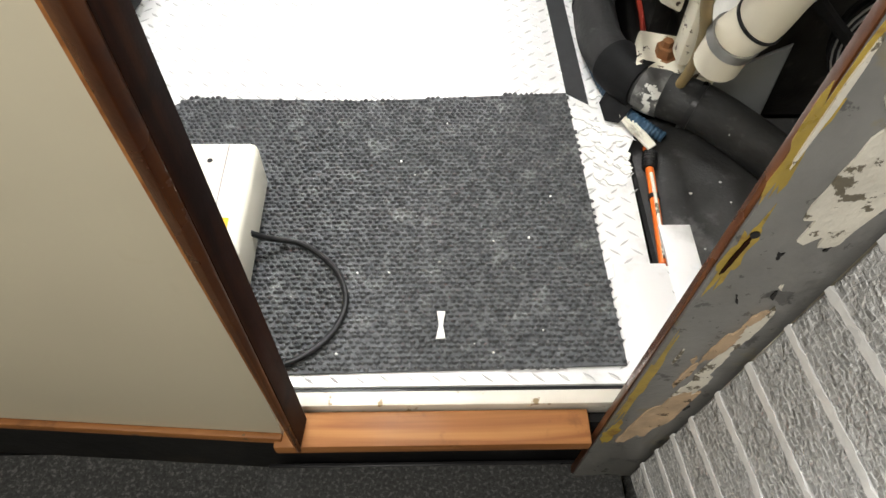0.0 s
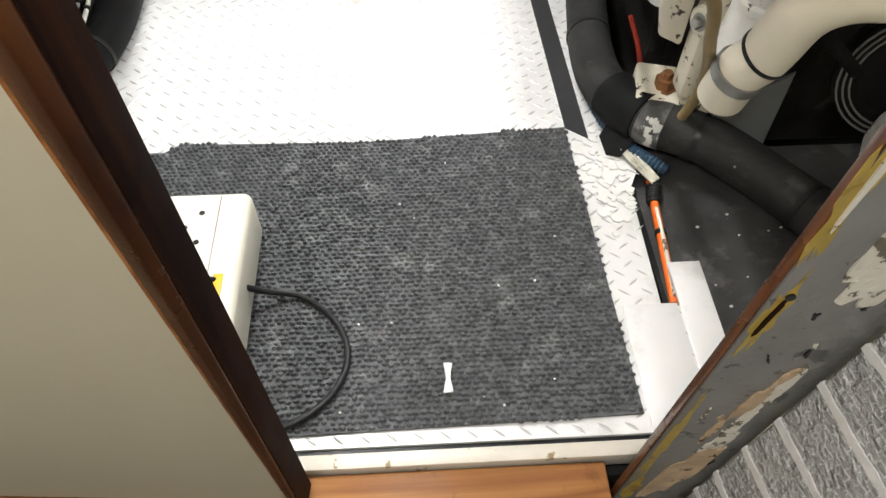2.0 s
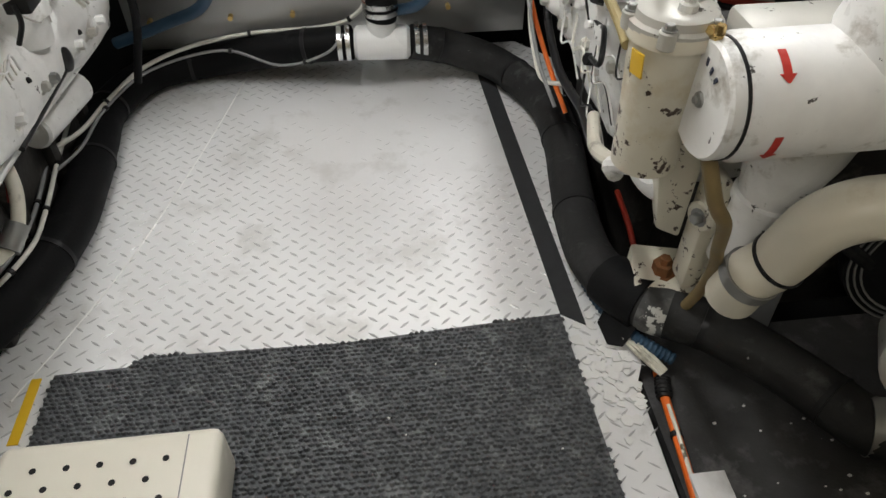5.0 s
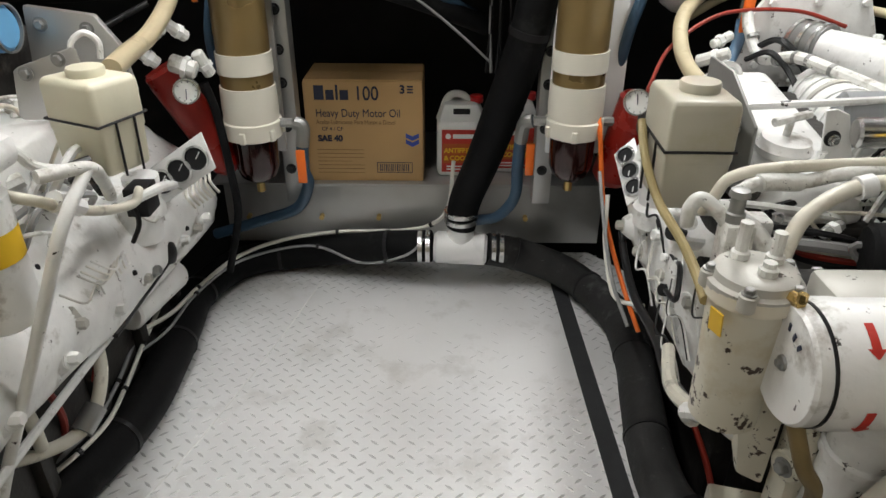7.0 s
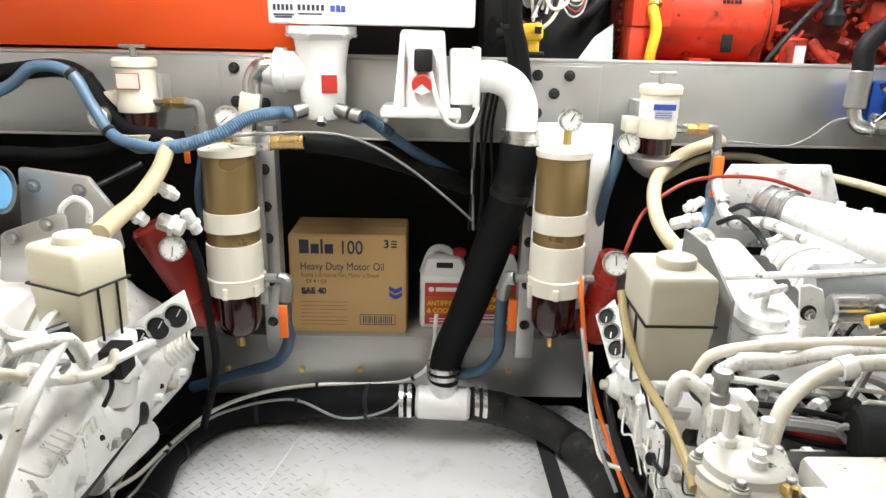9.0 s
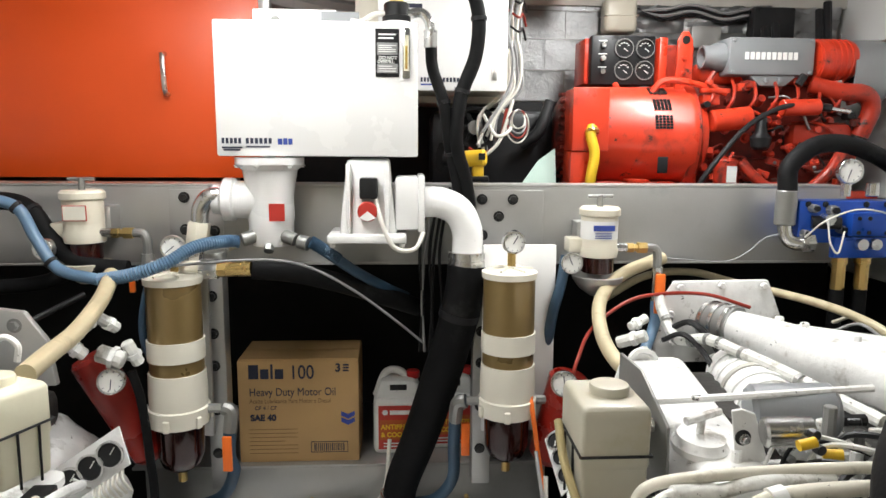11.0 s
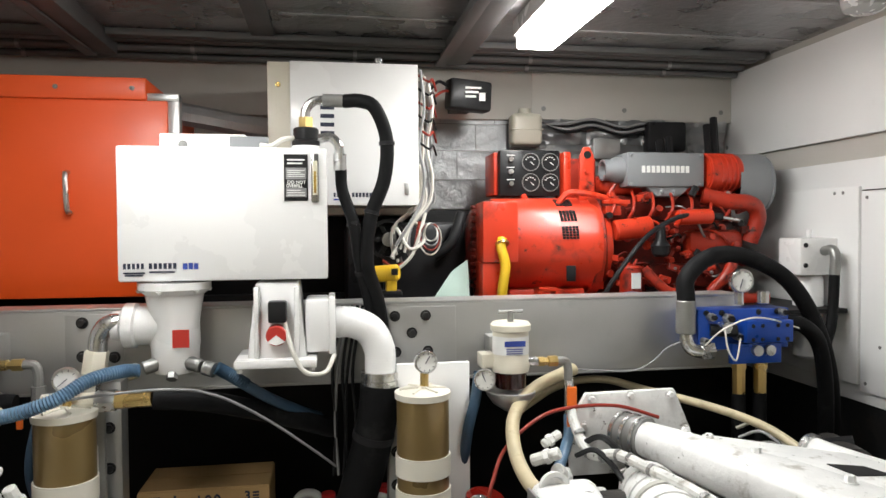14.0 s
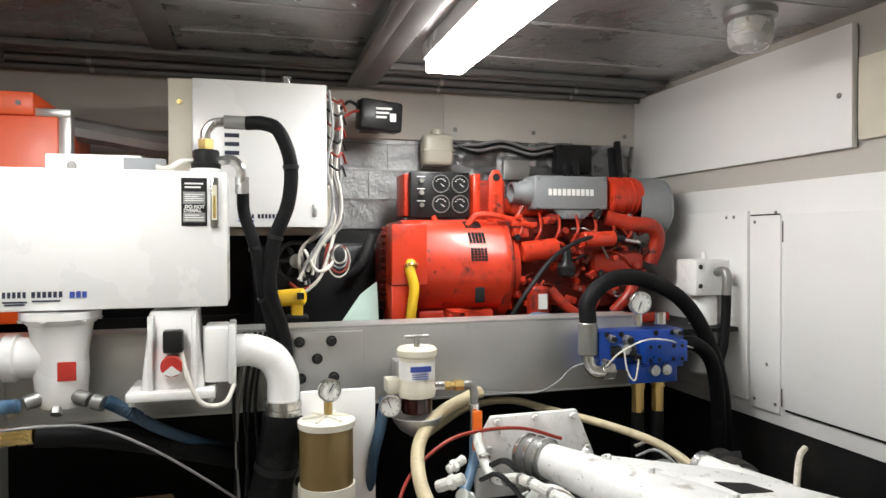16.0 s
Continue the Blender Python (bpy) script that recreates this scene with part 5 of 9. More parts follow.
# ---- generator ----
def generator():
    g = thing("generator", 1.1, 3.0, 1.115, "red painted marine diesel generator set", "generator")
    # alternator drum along x
    part("drum", lathe((0.66, 3.05, 1.335), (1, 0, 0), [(0, 0), (0, 0.13), (0.012, 0.165), (0.02, 0.17), (0.35, 0.172), (0.36, 0.178), (0.38, 0.178), (0.385, 0.15), (0.43, 0.14), (0.43, 0)], 48), M_RED, g)
    # End bell and louvres have their shade put into a darker red.
    part("end_bell", lathe((0.58, 3.05, 1.335), (1, 0, 0), [(0, 0), (0, 0.06), (0.02, 0.12), (0.05, 0.155), (0.085, 0.165), (0.085, 0)], 32), M_SHADEDRED, g)
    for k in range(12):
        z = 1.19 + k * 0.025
        part("louvre", box(0.585, 0.60, 2.94, 2.985, z, z + 0.012, 0.003), M_SHADEDRED, g)
    part("bell_side", box(0.60, 0.645, 2.90, 3.0, 1.12, 1.46, 0.01), M_RED, g)
    # vents in the drum
    for a in (15, 37, 62):
        c = math.radians(a)
        for i in range(5):
            for j in range(5):
                aa = c + (j - 2) * 0.056
                x = 0.922 + (i - 2) * 0.0125
                y, z = 3.05 - math.cos(aa) * 0.1725, 1.335 + math.sin(aa) * 0.1725
                part("vent_hole", box(-0.0048, 0.0048, -0.003, 0.003, -0.0038, 0.0038, m=Matrix.Translation((x, y, z)) @ pose(0, 0, 0, -math.degrees(aa), 0, 0)), M_BLACK, g)
    part("slot", box(0.905, 0.94, 2.878, 2.884, 1.21, 1.265, 0.003), M_BLACK, g)
    # junction box with a yellow cable
    jb = part("junction_box", box(0.597, 0.712, 2.82, 2.93, 1.285, 1.482, 0.004), M_RED, g)
    part("lid", box(0.595, 0.714, 2.812, 2.819, 1.283, 1.484, 0.003), M_RED, jb)
    part("lower_bracket", box(0.595, 0.664, 2.82, 2.93, 1.12, 1.282, 0.003), M_RED, g)
    part("yellow_cable", hose([(0.66, 2.812, 1.36), (0.652, 2.80, 1.335), (0.664, 2.79, 1.276), (0.656, 2.79, 1.21), (0.648, 2.80, 1.12)], 0.017, 12), M_YELLOW, g, "thick yellow cable")
    part("cable_gland", ring((0.657, 2.802, 1.345), (0, -0.5, -1), 0.015, 0.008), M_BRASS, g)
    for x in (0.80, 0.86):
        part("foot", box(x, x + 0.012, 2.86, 2.92, 1.118, 1.19, 0.003), M_RED, g)
    part("foot_bar", box(0.80, 0.872, 2.86, 2.92, 1.178, 1.19, 0.003), M_RED, g)
    part("foot_block", box(0.72, 1.0, 2.95, 3.15, 1.116, 1.18, 0.01), M_RED, g)
    # instrument panel
    ip = part("instrument_panel", box(0.715, 0.945, 3.06, 3.10, 1.515, 1.685, 0.006), M_BLACK, g, "black instrument panel with four gauges")
    part("panel_box", box(0.70, 0.94, 3.10, 3.24, 1.52, 1.68, 0.006), M_RED, g)
    for x in (0.83, 0.905):
        for z in (1.565, 1.64):
            d = part("gauge", lathe((x, 3.06, z), (0, -1, 0), [(0, 0.034), (0.006, 0.034), (0.008, 0.030), (0.003, 0.028), (0.003, 0)], 24), M_BLACK, ip)
            part("bezel", ring((x, 3.053, z), (0, 1, 0), 0.031, 0.0025, 24), M_DULLSTEEL, d)
            for k in range(5):
                a = 0.6 + k * 0.5
                part("scale_mark", box(x + math.cos(a) * 0.019 - 0.003, x + math.cos(a) * 0.019 + 0.003, 3.0555, 3.0575, z + math.sin(a) * 0.019 - 0.0015, z + math.sin(a) * 0.019 + 0.0015), M_PAPER, d)
            part("needle", rod((x, 3.056, z), (x + 0.014, 3.056, z - 0.01), 0.0014, 6), M_PAPER, d)
    for z in (1.56, 1.605, 1.65):
        part("switch", rod((0.755, 3.06, z), (0.755, 3.045, z), 0.009, 12), M_STEEL, ip)
        part("print_bar", box(0.74, 0.77, 3.0585, 3.0605, z + 0.014, z + 0.017), M_PAPER, ip)
    part("harness", hose([(0.80, 3.05, 1.515), (0.82, 3.0, 1.47), (0.89, 2.97, 1.47), (0.94, 2.96, 1.52), (1.02, 2.94, 1.515), (1.15, 2.93, 1.48)], 0.011, 10), M_RED, g)
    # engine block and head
    # Block and head take the shaded copy of the red.
    part("block", box(1.06, 1.66, 3.03, 3.24, 1.14, 1.42, 0.03), M_SHADEDRED, g)
    part("head", box(1.08, 1.64, 3.05, 3.22, 1.42, 1.52, 0.015), M_SHADEDRED, g)
    part("rocker_cover", box(1.10, 1.62, 3.04, 3.20, 1.52, 1.60, 0.03, seg=3), M_RED, g)
    part("bell_housing", lathe((1.02, 3.08, 1.33), (1, 0, 0), [(0, 0), (0, 0.20), (0.03, 0.205), (0.04, 0.18), (0.08, 0.15), (0.08, 0)], 36), M_REDDIM, g)
    part("back_plate", box(0.955, 0.985, 3.05, 3.15, 1.48, 1.68, 0.006), M_RED, g)
    part("side_plate", box(0.945, 1.10, 3.10, 3.12, 1.45, 1.66, 0.004), M_REDDIM, g)
    le = part("lifting_eye", prism([(0.99, 2.99, 1.46), (1.055, 2.99, 1.46), (1.05, 2.99, 1.60), (1.05, 2.99, 1.66), (1.035, 2.99, 1.69), (1.012, 2.99, 1.69), (0.997, 2.99, 1.66), (0.997, 2.99, 1.60)], (0, 0.014, 0), None, 0.003), M_RED, g)
    part("eye_hole", rod((1.024, 2.9895, 1.662), (1.024, 2.9875, 1.662), 0.014, 18), M_DARK, le)
    for z in (1.50, 1.55, 1.60):
        part("bolt", bolt((1.02, 2.99, z), (0, -1, 0), 0.008, 0.007), M_RED, g)
    # grey heat exchanger with maker's plate
    hx = part("heat_exchanger", box(1.17, 1.475, 2.97, 3.09, 1.545, 1.672, 0.008), M_GREY, g, "grey heat exchanger casing")
    part("inlet_neck", lathe((1.172, 3.03, 1.61), (-1, 0, 0), [(0, 0), (0, 0.05), (0.03, 0.048), (0.045, 0.04), (0.075, 0.04), (0.075, 0.033), (0.03, 0.031), (0.03, 0)], 24), M_GREY, hx)
    wordmark([(0.014, 0.025, 0.0052)] * 10, facing(1.225, 2.9685, 1.597), M_PAPER, g)
    for x in (1.185, 1.46):
        for z in (1.555, 1.66):
            part("bolt", bolt((x, 2.97, z), (0, -1, 0), 0.005, 0.004), M_GREY, hx)
    part("saddle", prism([(1.25, 2.98, 1.545), (1.42, 2.98, 1.545), (1.38, 2.98, 1.51), (1.29, 2.98, 1.51)], (0, 0.08, 0), None, 0.003), M_GREY, g)
    for x in (1.31, 1.36):
        part("bolt", bolt((x, 2.98, 1.528), (0, -1, 0), 0.01, 0.006), M_GREY, g)
    # exhaust manifold end, belt guard
    part("water_pump", lathe((1.49, 3.02, 1.60), (1, 0, 0), [(0, 0), (0, 0.07), (0.03, 0.075), (0.06, 0.072), (0.13, 0.07), (0.15, 0.055), (0.15, 0)], 28), M_RED, g)
    for k in range(6):
        part("fin", ring((1.50 + k * 0.02, 3.02, 1.60), (1, 0, 0), 0.07, 0.006, wide=0.006), M_RED, g)
    arc = [radians(a) for a in range(-50, 151, 10)]
    gc = Vector((1.665, 3.05, 1.56))
    bm = facet_body([[tuple(gc + Vector((dx, math.cos(a) * -r * 0.9, math.sin(a) * r))) for dx, r in ((-0.055, 0.118), (0.075, 0.118), (0.075, 0.111), (-0.055, 0.111))] for a in arc])
    part("belt_guard", bm, M_GREY, g, "curved grey belt guard")
    part("guard_plate", lathe(gc + Vector((0.072, 0, 0)), (1, 0, 0), [(0, 0), (0, 0.116), (0.006, 0.116), (0.006, 0)], 32), M_GREY, g)
    part("pulley", lathe(gc + Vector((-0.01, 0, -0.02)), (1, 0, 0), [(0, 0), (0, 0.075), (0.015, 0.06), (0.03, 0.075), (0.045, 0.075), (0.045, 0)], 28), M_BLACK, g, "black belt pulley")
    part("exhaust_elbow", hose([(1.46, 2.96, 1.515), (1.54, 2.93, 1.49), (1.63, 2.92, 1.48), (1.665, 2.93, 1.43), (1.645, 2.95, 1.34)], 0.030, 16), M_REDDIM, g)
    # injection lines, filters, starter, pump details
    part("starter", rod((1.10, 2.93, 1.385), (1.24, 2.93, 1.40), 0.038, 20, bev=0.006), M_RED, g)
    part("solenoid", rod((1.33, 2.90, 1.43), (1.46, 2.90, 1.435), 0.028, 18, bev=0.004), M_RED, g)
    part("solenoid_rod", rod((1.46, 2.90, 1.435), (1.57, 2.90, 1.42), 0.008), M_STEEL, g)
    part("solenoid_cap", rod((1.46, 2.90, 1.435), (1.50, 2.90, 1.432), 0.014), M_BLACK, g)
    part("oil_filter", rod((1.16, 2.92, 1.14), (1.16, 2.92, 1.26), 0.04, 20, bev=0.008), M_REDDIM, g)
    part("filter_label", box(1.145, 1.178, 2.876, 2.882, 1.18, 1.235), M_PAPER, g)
    part("fuel_pump", lathe((1.27, 2.91, 1.29), (0, 0, 1), [(0, 0), (0, 0.02), (0.01, 0.03), (0.04, 0.035), (0.06, 0.02), (0.11, 0.016), (0.11, 0)], 18), M_BLACK, g, "black glass fuel pump")
    part("pump_body", box(1.40, 1.62, 2.94, 3.03, 1.30, 1.385, 0.025), M_REDDIM, g)
    part("side_cover", box(1.24, 1.60, 2.98, 3.03, 1.17, 1.26, 0.02), M_SHADEDRED, g)
    part("coolant_pipe", hose([(1.20, 2.90, 1.25), (1.24, 2.88, 1.20), (1.29, 2.87, 1.165), (1.35, 2.87, 1.18), (1.39, 2.89, 1.25)], 0.018, 12), M_REDDIM, g)
    part("coolant_pipe", hose([(1.45, 2.89, 1.16), (1.50, 2.87, 1.22), (1.55, 2.89, 1.28), (1.60, 2.92, 1.27)], 0.02, 12), M_REDDIM, g)
    random.seed(11)
    for k in range(7):
        x = 1.08 + k * 0.075
        part("injector_line", hose([(x, 2.94, 1.42), (x + 0.015, 2.92, 1.46), (x + 0.03, 2.95, 1.50), (x + 0.045, 3.0, 1.53)], 0.006, 8), M_REDDIM, g)
        part("bolt", bolt((x + 0.02, 2.98, 1.39 - 0.03 * (k % 3)), (0, -1, 0), 0.012, 0.012), M_RED, g)
    for k in range(16):
        x, z = random.uniform(1.08, 1.6), random.uniform(1.16, 1.5)
        part("fitting", rod((x, 2.985, z), (x + random.uniform(-0.02, 0.02), 2.945, z + random.uniform(-0.02, 0.02)), random.uniform(0.007, 0.015), 10, bev=0.002), M_REDDIM, g)
    for k in range(46):
        x, y, z = random.uniform(1.06, 1.62), random.uniform(2.93, 3.02), random.uniform(1.16, 1.52)
        q = Vector((x, y, z)) + Vector(random.choice(((1, 0, 0.2), (0, -1, 0), (0, 0, 1), (0.5, 0, 0.8)))) * random.uniform(0.02, 0.06)
        part("fitting", rod((x, y, z), q, random.uniform(0.005, 0.014), 8, bev=0.001), (M_RED, M_REDDIM, M_SHADEDRED, M_BLACK)[k % 4], g)
    for k in range(16):
        x, z = random.uniform(1.06, 1.5), random.uniform(1.2, 1.5)
        part("fuel_line", hose([(x, 2.99, z), (x + 0.03, 2.93, z + random.uniform(-0.03, 0.03)), (x + 0.08, 2.94, z + random.uniform(-0.05, 0.03)), (x + 0.12, 3.0, z - 0.04)], random.uniform(0.003, 0.006), 6, 6), (M_REDDIM, M_SHADEDRED, M_RED, M_BLACK, M_DULLSTEEL)[k % 5], g)
    part("bracket", box(1.07, 1.13, 2.93, 2.97, 1.44, 1.475, 0.004), M_RED, g)
    part("bracket", box(1.06, 1.16, 2.92, 2.95, 1.48, 1.495, 0.004), M_RED, g)
    part("black_cable", hose([(1.00, 2.84, 1.12), (1.012, 2.83, 1.15), (1.083, 2.83, 1.253), (1.19, 2.84, 1.37), (1.322, 2.87, 1.433), (1.44, 2.91, 1.437)], 0.0085, 10), M_BLACK, g, "black control cable")
    part("blue_cable", hose([(1.05, 2.83, 1.12), (1.10, 2.83, 1.165), (1.2, 2.84, 1.155)], 0.009, 8), M_BLUEHOSE, g)
    random.seed(61)
    for k in range(26):
        x, z = random.uniform(1.02, 1.64), random.uniform(1.14, 1.52)
        p = Vector((x, random.uniform(2.93, 2.97), z))
        b = part("bracket_piece", box(-random.uniform(0.008, 0.03), random.uniform(0.008, 0.03), -0.012, 0.006, -random.uniform(0.006, 0.02), random.uniform(0.006, 0.02), 0.002, m=Matrix.Translation(p) @ pose(0, 0, 0, 0, random.uniform(-30, 30), 0), seg=1), (M_RED, M_REDDIM, M_SHADEDRED)[k % 3], g)
        part("bolt", bolt(p + Vector((0, -0.012, 0)), (0, -1, 0), random.uniform(0.004, 0.007), 0.006), (M_REDDIM, M_DULLSTEEL)[k % 4 == 0], b)
    part("base_rail", box(0.70, 1.70, 2.90, 2.95, 1.116, 1.15, 0.005), M_RED, g)
    for k, (x, h) in enumerate(((1.42, 0.03), (1.46, 0.045), (1.63, 0.10), (1.66, 0.13))):
        part("hose_up", hose([(x, 3.16, 1.58), (x, 3.2, 1.66), (x + 0.02, 3.26, 1.72 + h)], 0.016, 8), M_BLACK, g)


generator()

dr = thing("cordless_drill", 0.29, 2.78, 1.19, "yellow cordless drill lying behind the crossbeam", "drill")
part("body", rod((0.225, 2.74, 1.255), (0.305, 2.71, 1.262), 0.026, 14, bev=0.006), M_YELLOW, dr)
part("chuck", rod((0.215, 2.745, 1.255), (0.18, 2.76, 1.252), 0.018, 12), M_BLACK, dr)
part("grip", box(0.265, 0.30, 2.71, 2.745, 1.188, 1.25, 0.008), M_YELLOW, dr)
part("battery", box(0.25, 0.315, 2.70, 2.76, 1.189, 1.205, 0.004), M_BLACK, dr)
part("vent", box(0.28, 0.30, 2.683, 2.688, 1.255, 1.275), M_BLACK, dr)
cl = thing("rag", 0.5, 2.9, 1.115, "pale green folded sheet leaning behind the crossbeam", "cloth")
part("sheet", prism([(0.40, 2.80, 1.13), (0.56, 2.86, 1.13), (0.56, 2.90, 1.29), (0.50, 2.88, 1.25)], (0, 0.006, 0)), mat("pale_green_sheet", (0.42, 0.56, 0.50), 0.5, 0, 0.08, 9), cl)
# ---- right wall, its cover panels ----
wr = thing("wall_right", XR, 2.0, -0.45, "white panelled hull side with access covers", "wall")
wr["kind"] = "structure"
part("lining", box(XR + 0.03, XR + 0.08, 0.70, YB, -0.45, ZC), M_GREYWALL, wr)
part("upper_panel", box(XR, XR + 0.022, 2.215, 3.455, 1.70, 2.065, 0.002), M_PANEL, wr)
for y, z in ((2.26, 1.86), (3.43, 2.0), (3.43, 1.75)):
    part("screw", bolt((XR, y, z), (-1, 0, 0), 0.006, 0.003), M_DULLSTEEL, wr)
part("ledge", box(XR + 0.022, XR + 0.04, 0.72, 3.455, 1.62, 1.70), M_GREYWALL, wr)
part("box_end", box(XR + 0.012, XR + 0.029, 1.7, 2.205, 1.72, 1.96, 0.002), M_CREAM, wr)
part("middle_panel", box(XR + 0.010, XR + 0.029, 0.72, 3.455, 0.80, 1.62, 0.002), M_PANEL, wr)
part("cover_1", box(XR - 0.004, XR + 0.0095, 2.65, 3.2, 0.86, 1.53, 0.002), M_PANEL, wr)
part("cover_2", box(XR + 0.003, XR + 0.0095, 2.50, 2.645, 0.84, 1.51, 0.001), M_PANEL, wr)
part("cover_3", box(XR - 0.004, XR + 0.0095, 0.9, 2.475, 0.865, 1.515, 0.002), M_PANEL, wr)
part("slot", box(XR + 0.001, XR + 0.0025, 2.50, 2.64, 1.512, 1.516), M_BLACK, wr)
part("slot", box(XR + 0.001, XR + 0.0025, 2.485, 2.489, 1.42, 1.49), M_BLACK, wr)
part("slot", box(XR + 0.001, XR + 0.0025, 2.487, 2.491, 0.87, 0.93), M_BLACK, wr)
for y, z in ((2.62, 1.49), (2.52, 1.52), (2.72, 1.51), (2.76, 1.51), (2.62, 0.87), (2.52, 0.87), (2.56, 1.0)):
    part("screw", bolt((XR - 0.004 if y > 2.65 else XR + 0.003, y, z), (-1, 0, 0), 0.004, 0.002), M_DULLSTEEL, wr)
part("slot", box(XR + 0.003, XR + 0.0092, 0.9, 2.475, 0.857, 0.864), M_BLACK, wr)
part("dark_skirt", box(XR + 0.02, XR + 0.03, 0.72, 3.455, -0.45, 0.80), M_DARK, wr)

# after wall upper lining and conduits under the ceiling
ub = thing("wall_lining", 0.5, 3.42, 1.8, "grey-beige lining board along the top of the after wall", "wall")
ub["kind"] = "structure"
part("board", box(0.94, XR, 3.40, 3.458, 1.855, 2.07, 0.003), M_GREYWALL, ub)
part("board", box(-1.84, 0.94, 3.40, 3.458, 1.85, 2.07, 0.003), M_GREYWALL, ub)
for x in (1.35, 1.80, 0.99):
    part("screw", bolt((x, 3.40, 1.90), (0, -1, 0), 0.007, 0.004), M_DULLSTEEL, ub)
for y, z, r in ((3.30, 2.075, 0.016), (3.35, 2.055, 0.013)):
    cd = thing("conduit", 0, y, z, "grey painted pipe under the ceiling edge", "pipe", "ceiling pipes")
    part("pipe", rod((-1.84, y, z), (1.84, y, z), r, 12), M_FRAMEGREY, cd)
    for x in (-1.0, -0.4, 0.2, 0.9, 1.5):
        part("clip", ring((x, y, z), (1, 0, 0), r, 0.004, wide=0.014), M_DULLSTEEL, cd)

# ceiling frames
for k, (x0, x1) in enumerate(((0.53, 0.63), (-0.75, -0.66), (-1.5, -1.42))):
    cf = thing("ceiling_beam", x0, 2.0, 2.04, "grey painted ceiling frame", "beam", "ceiling beams")
    cf["kind"] = "structure"
    part("web", box(x0, x1, 0.72, 3.28, 2.04, ZC, 0.004), M_FRAMEGREY, cf)
    part("flange", box(x0 - 0.02, x0 + 0.02, 0.72, 3.28, 2.032, 2.0395, 0.002), M_FRAMEGREY, cf)
for y in (3.16, 3.22):
    cf = thing("ceiling_batten", 0, y, 2.07, "grey batten across the ceiling edge", "batten", "ceiling battens")
    cf["kind"] = "structure"
    part("batten", box(-1.84, 1.84, y - 0.022, y + 0.022, 2.075, ZC - 0.001, 0.003), M_FRAMEGREY, cf)
cf = thing("ceiling_batten", -0.12, 2.6, 2.07, "dark batten between the foil ceiling sheets", "batten", "ceiling battens")
cf["kind"] = "structure"
part("batten", box(-0.17, -0.09, 2.0, 3.13, 2.085, ZC - 0.001, 0.002), M_FRAMEGREY, cf)
for k, (x0, x1, y0, y1) in enumerate(((0.95, 1.82, 2.95, 2.97), (0.95, 1.82, 2.55, 2.565), (0.95, 1.82, 2.2, 2.21), (-0.06, 0.5, 2.9, 2.915), (-0.06, 0.5, 2.6, 2.612), (-0.06, 0.5, 2.3, 2.31))):
    ct = thing("tape_seam", x0, y0, ZC - 0.006, "bright foil tape seam on the ceiling", "tape", "ceiling tape seams")
    ct["kind"] = "structure"
    part("tape", box(x0, x1, y0, y1, ZC - 0.004, ZC - 0.0005), M_FOIL, ct)

lamp = thing("ceiling_lamp", 0.79, 2.38, ZC - 0.06, "lit fluorescent ceiling lamp", "lamp", "ceiling lamps")
part("tray", box(0.715, 0.865, 1.85, 2.88, 2.045, ZC, 0.004), M_WHITE, lamp)
part("diffuser", box(0.725, 0.855, 1.86, 2.87, 2.000, 2.044, 0.008), M_TUBE, lamp)
lamp2 = copy_thing(lamp, pose(-0.35, 1.75, ZC - 0.06))

bl = thing("ceiling_bulb", 1.565, 2.3, 1.98, "clear glass jar light on the ceiling", "lamp")
part("base", lathe((1.565, 2.3, ZC), (0, 0, -1), [(0, 0), (0, 0.075), (0.02, 0.075), (0.028, 0.064), (0.028, 0)], 28), M_DULLSTEEL, bl)
gl = part("jar", lathe((1.565, 2.3, ZC - 0.026), (0, 0, -1), [(0, 0.058), (0.006, 0.063), (0.06, 0.063), (0.08, 0.055), (0.093, 0.032), (0.098, 0)], 32), M_FROST, bl, "frosted glass jar whitened for the lamplight on it")
for k in range(5):
    part("rib", ring((1.565, 2.3, ZC - 0.036 - 0.011 * k), (0, 0, 1), 0.0632, 0.0015, 32, wide=0.003), M_FROST, gl)
part("lamp_holder", rod((1.565, 2.3, ZC - 0.028), (1.565, 2.3, ZC - 0.055), 0.016), M_BRASS, bl)
# ---- hoses, small filters and valves on the crossbeam ----
def line(name, pts, r, m, label, group="", wave=0.0, n=8, seg=12, clamps=(), category="hose"):
    t = thing(name, pts[0][0], pts[0][1], min(p[2] for p in pts), label, category, group)
    part("tube", hose(pts, r, seg, n, wave=wave), m, t)
    cl = curve_points(pts, 8)
    for s in clamps:
        i = min(int(s * (len(cl) - 1)), len(cl) - 2)
        part("tie", ring(cl[i], cl[i + 1] - cl[i], r, 0.003, 14, wide=0.01), M_BLACK, t)
    return t


BLUE_A = [(-1.30, 2.30, 1.02), (-1.079, 2.35, 1.096), (-0.987, 2.35, 1.155), (-0.90, 2.35, 1.14), (-0.855, 2.34, 1.066), (-0.795, 2.32, 0.99), (-0.683, 2.28, 0.97)]
BLUE_B = [(-0.683, 2.28, 0.97), (-0.60, 2.265, 0.985), (-0.52, 2.275, 1.012), (-0.466, 2.32, 1.043), (-0.41, 2.38, 1.05), (-0.375, 2.40, 1.046)]
t = line("blue_hose", BLUE_A, 0.0145, M_BLUEHOSE, "blue hose looping along the crossbeam", "blue hoses", clamps=(0.5, 0.8))
part("ribbed_sleeve", hose(BLUE_B, 0.0155, 12, 24, wave=0.0018), M_BLUEHOSE, t, "ribbed blue grey sleeve")
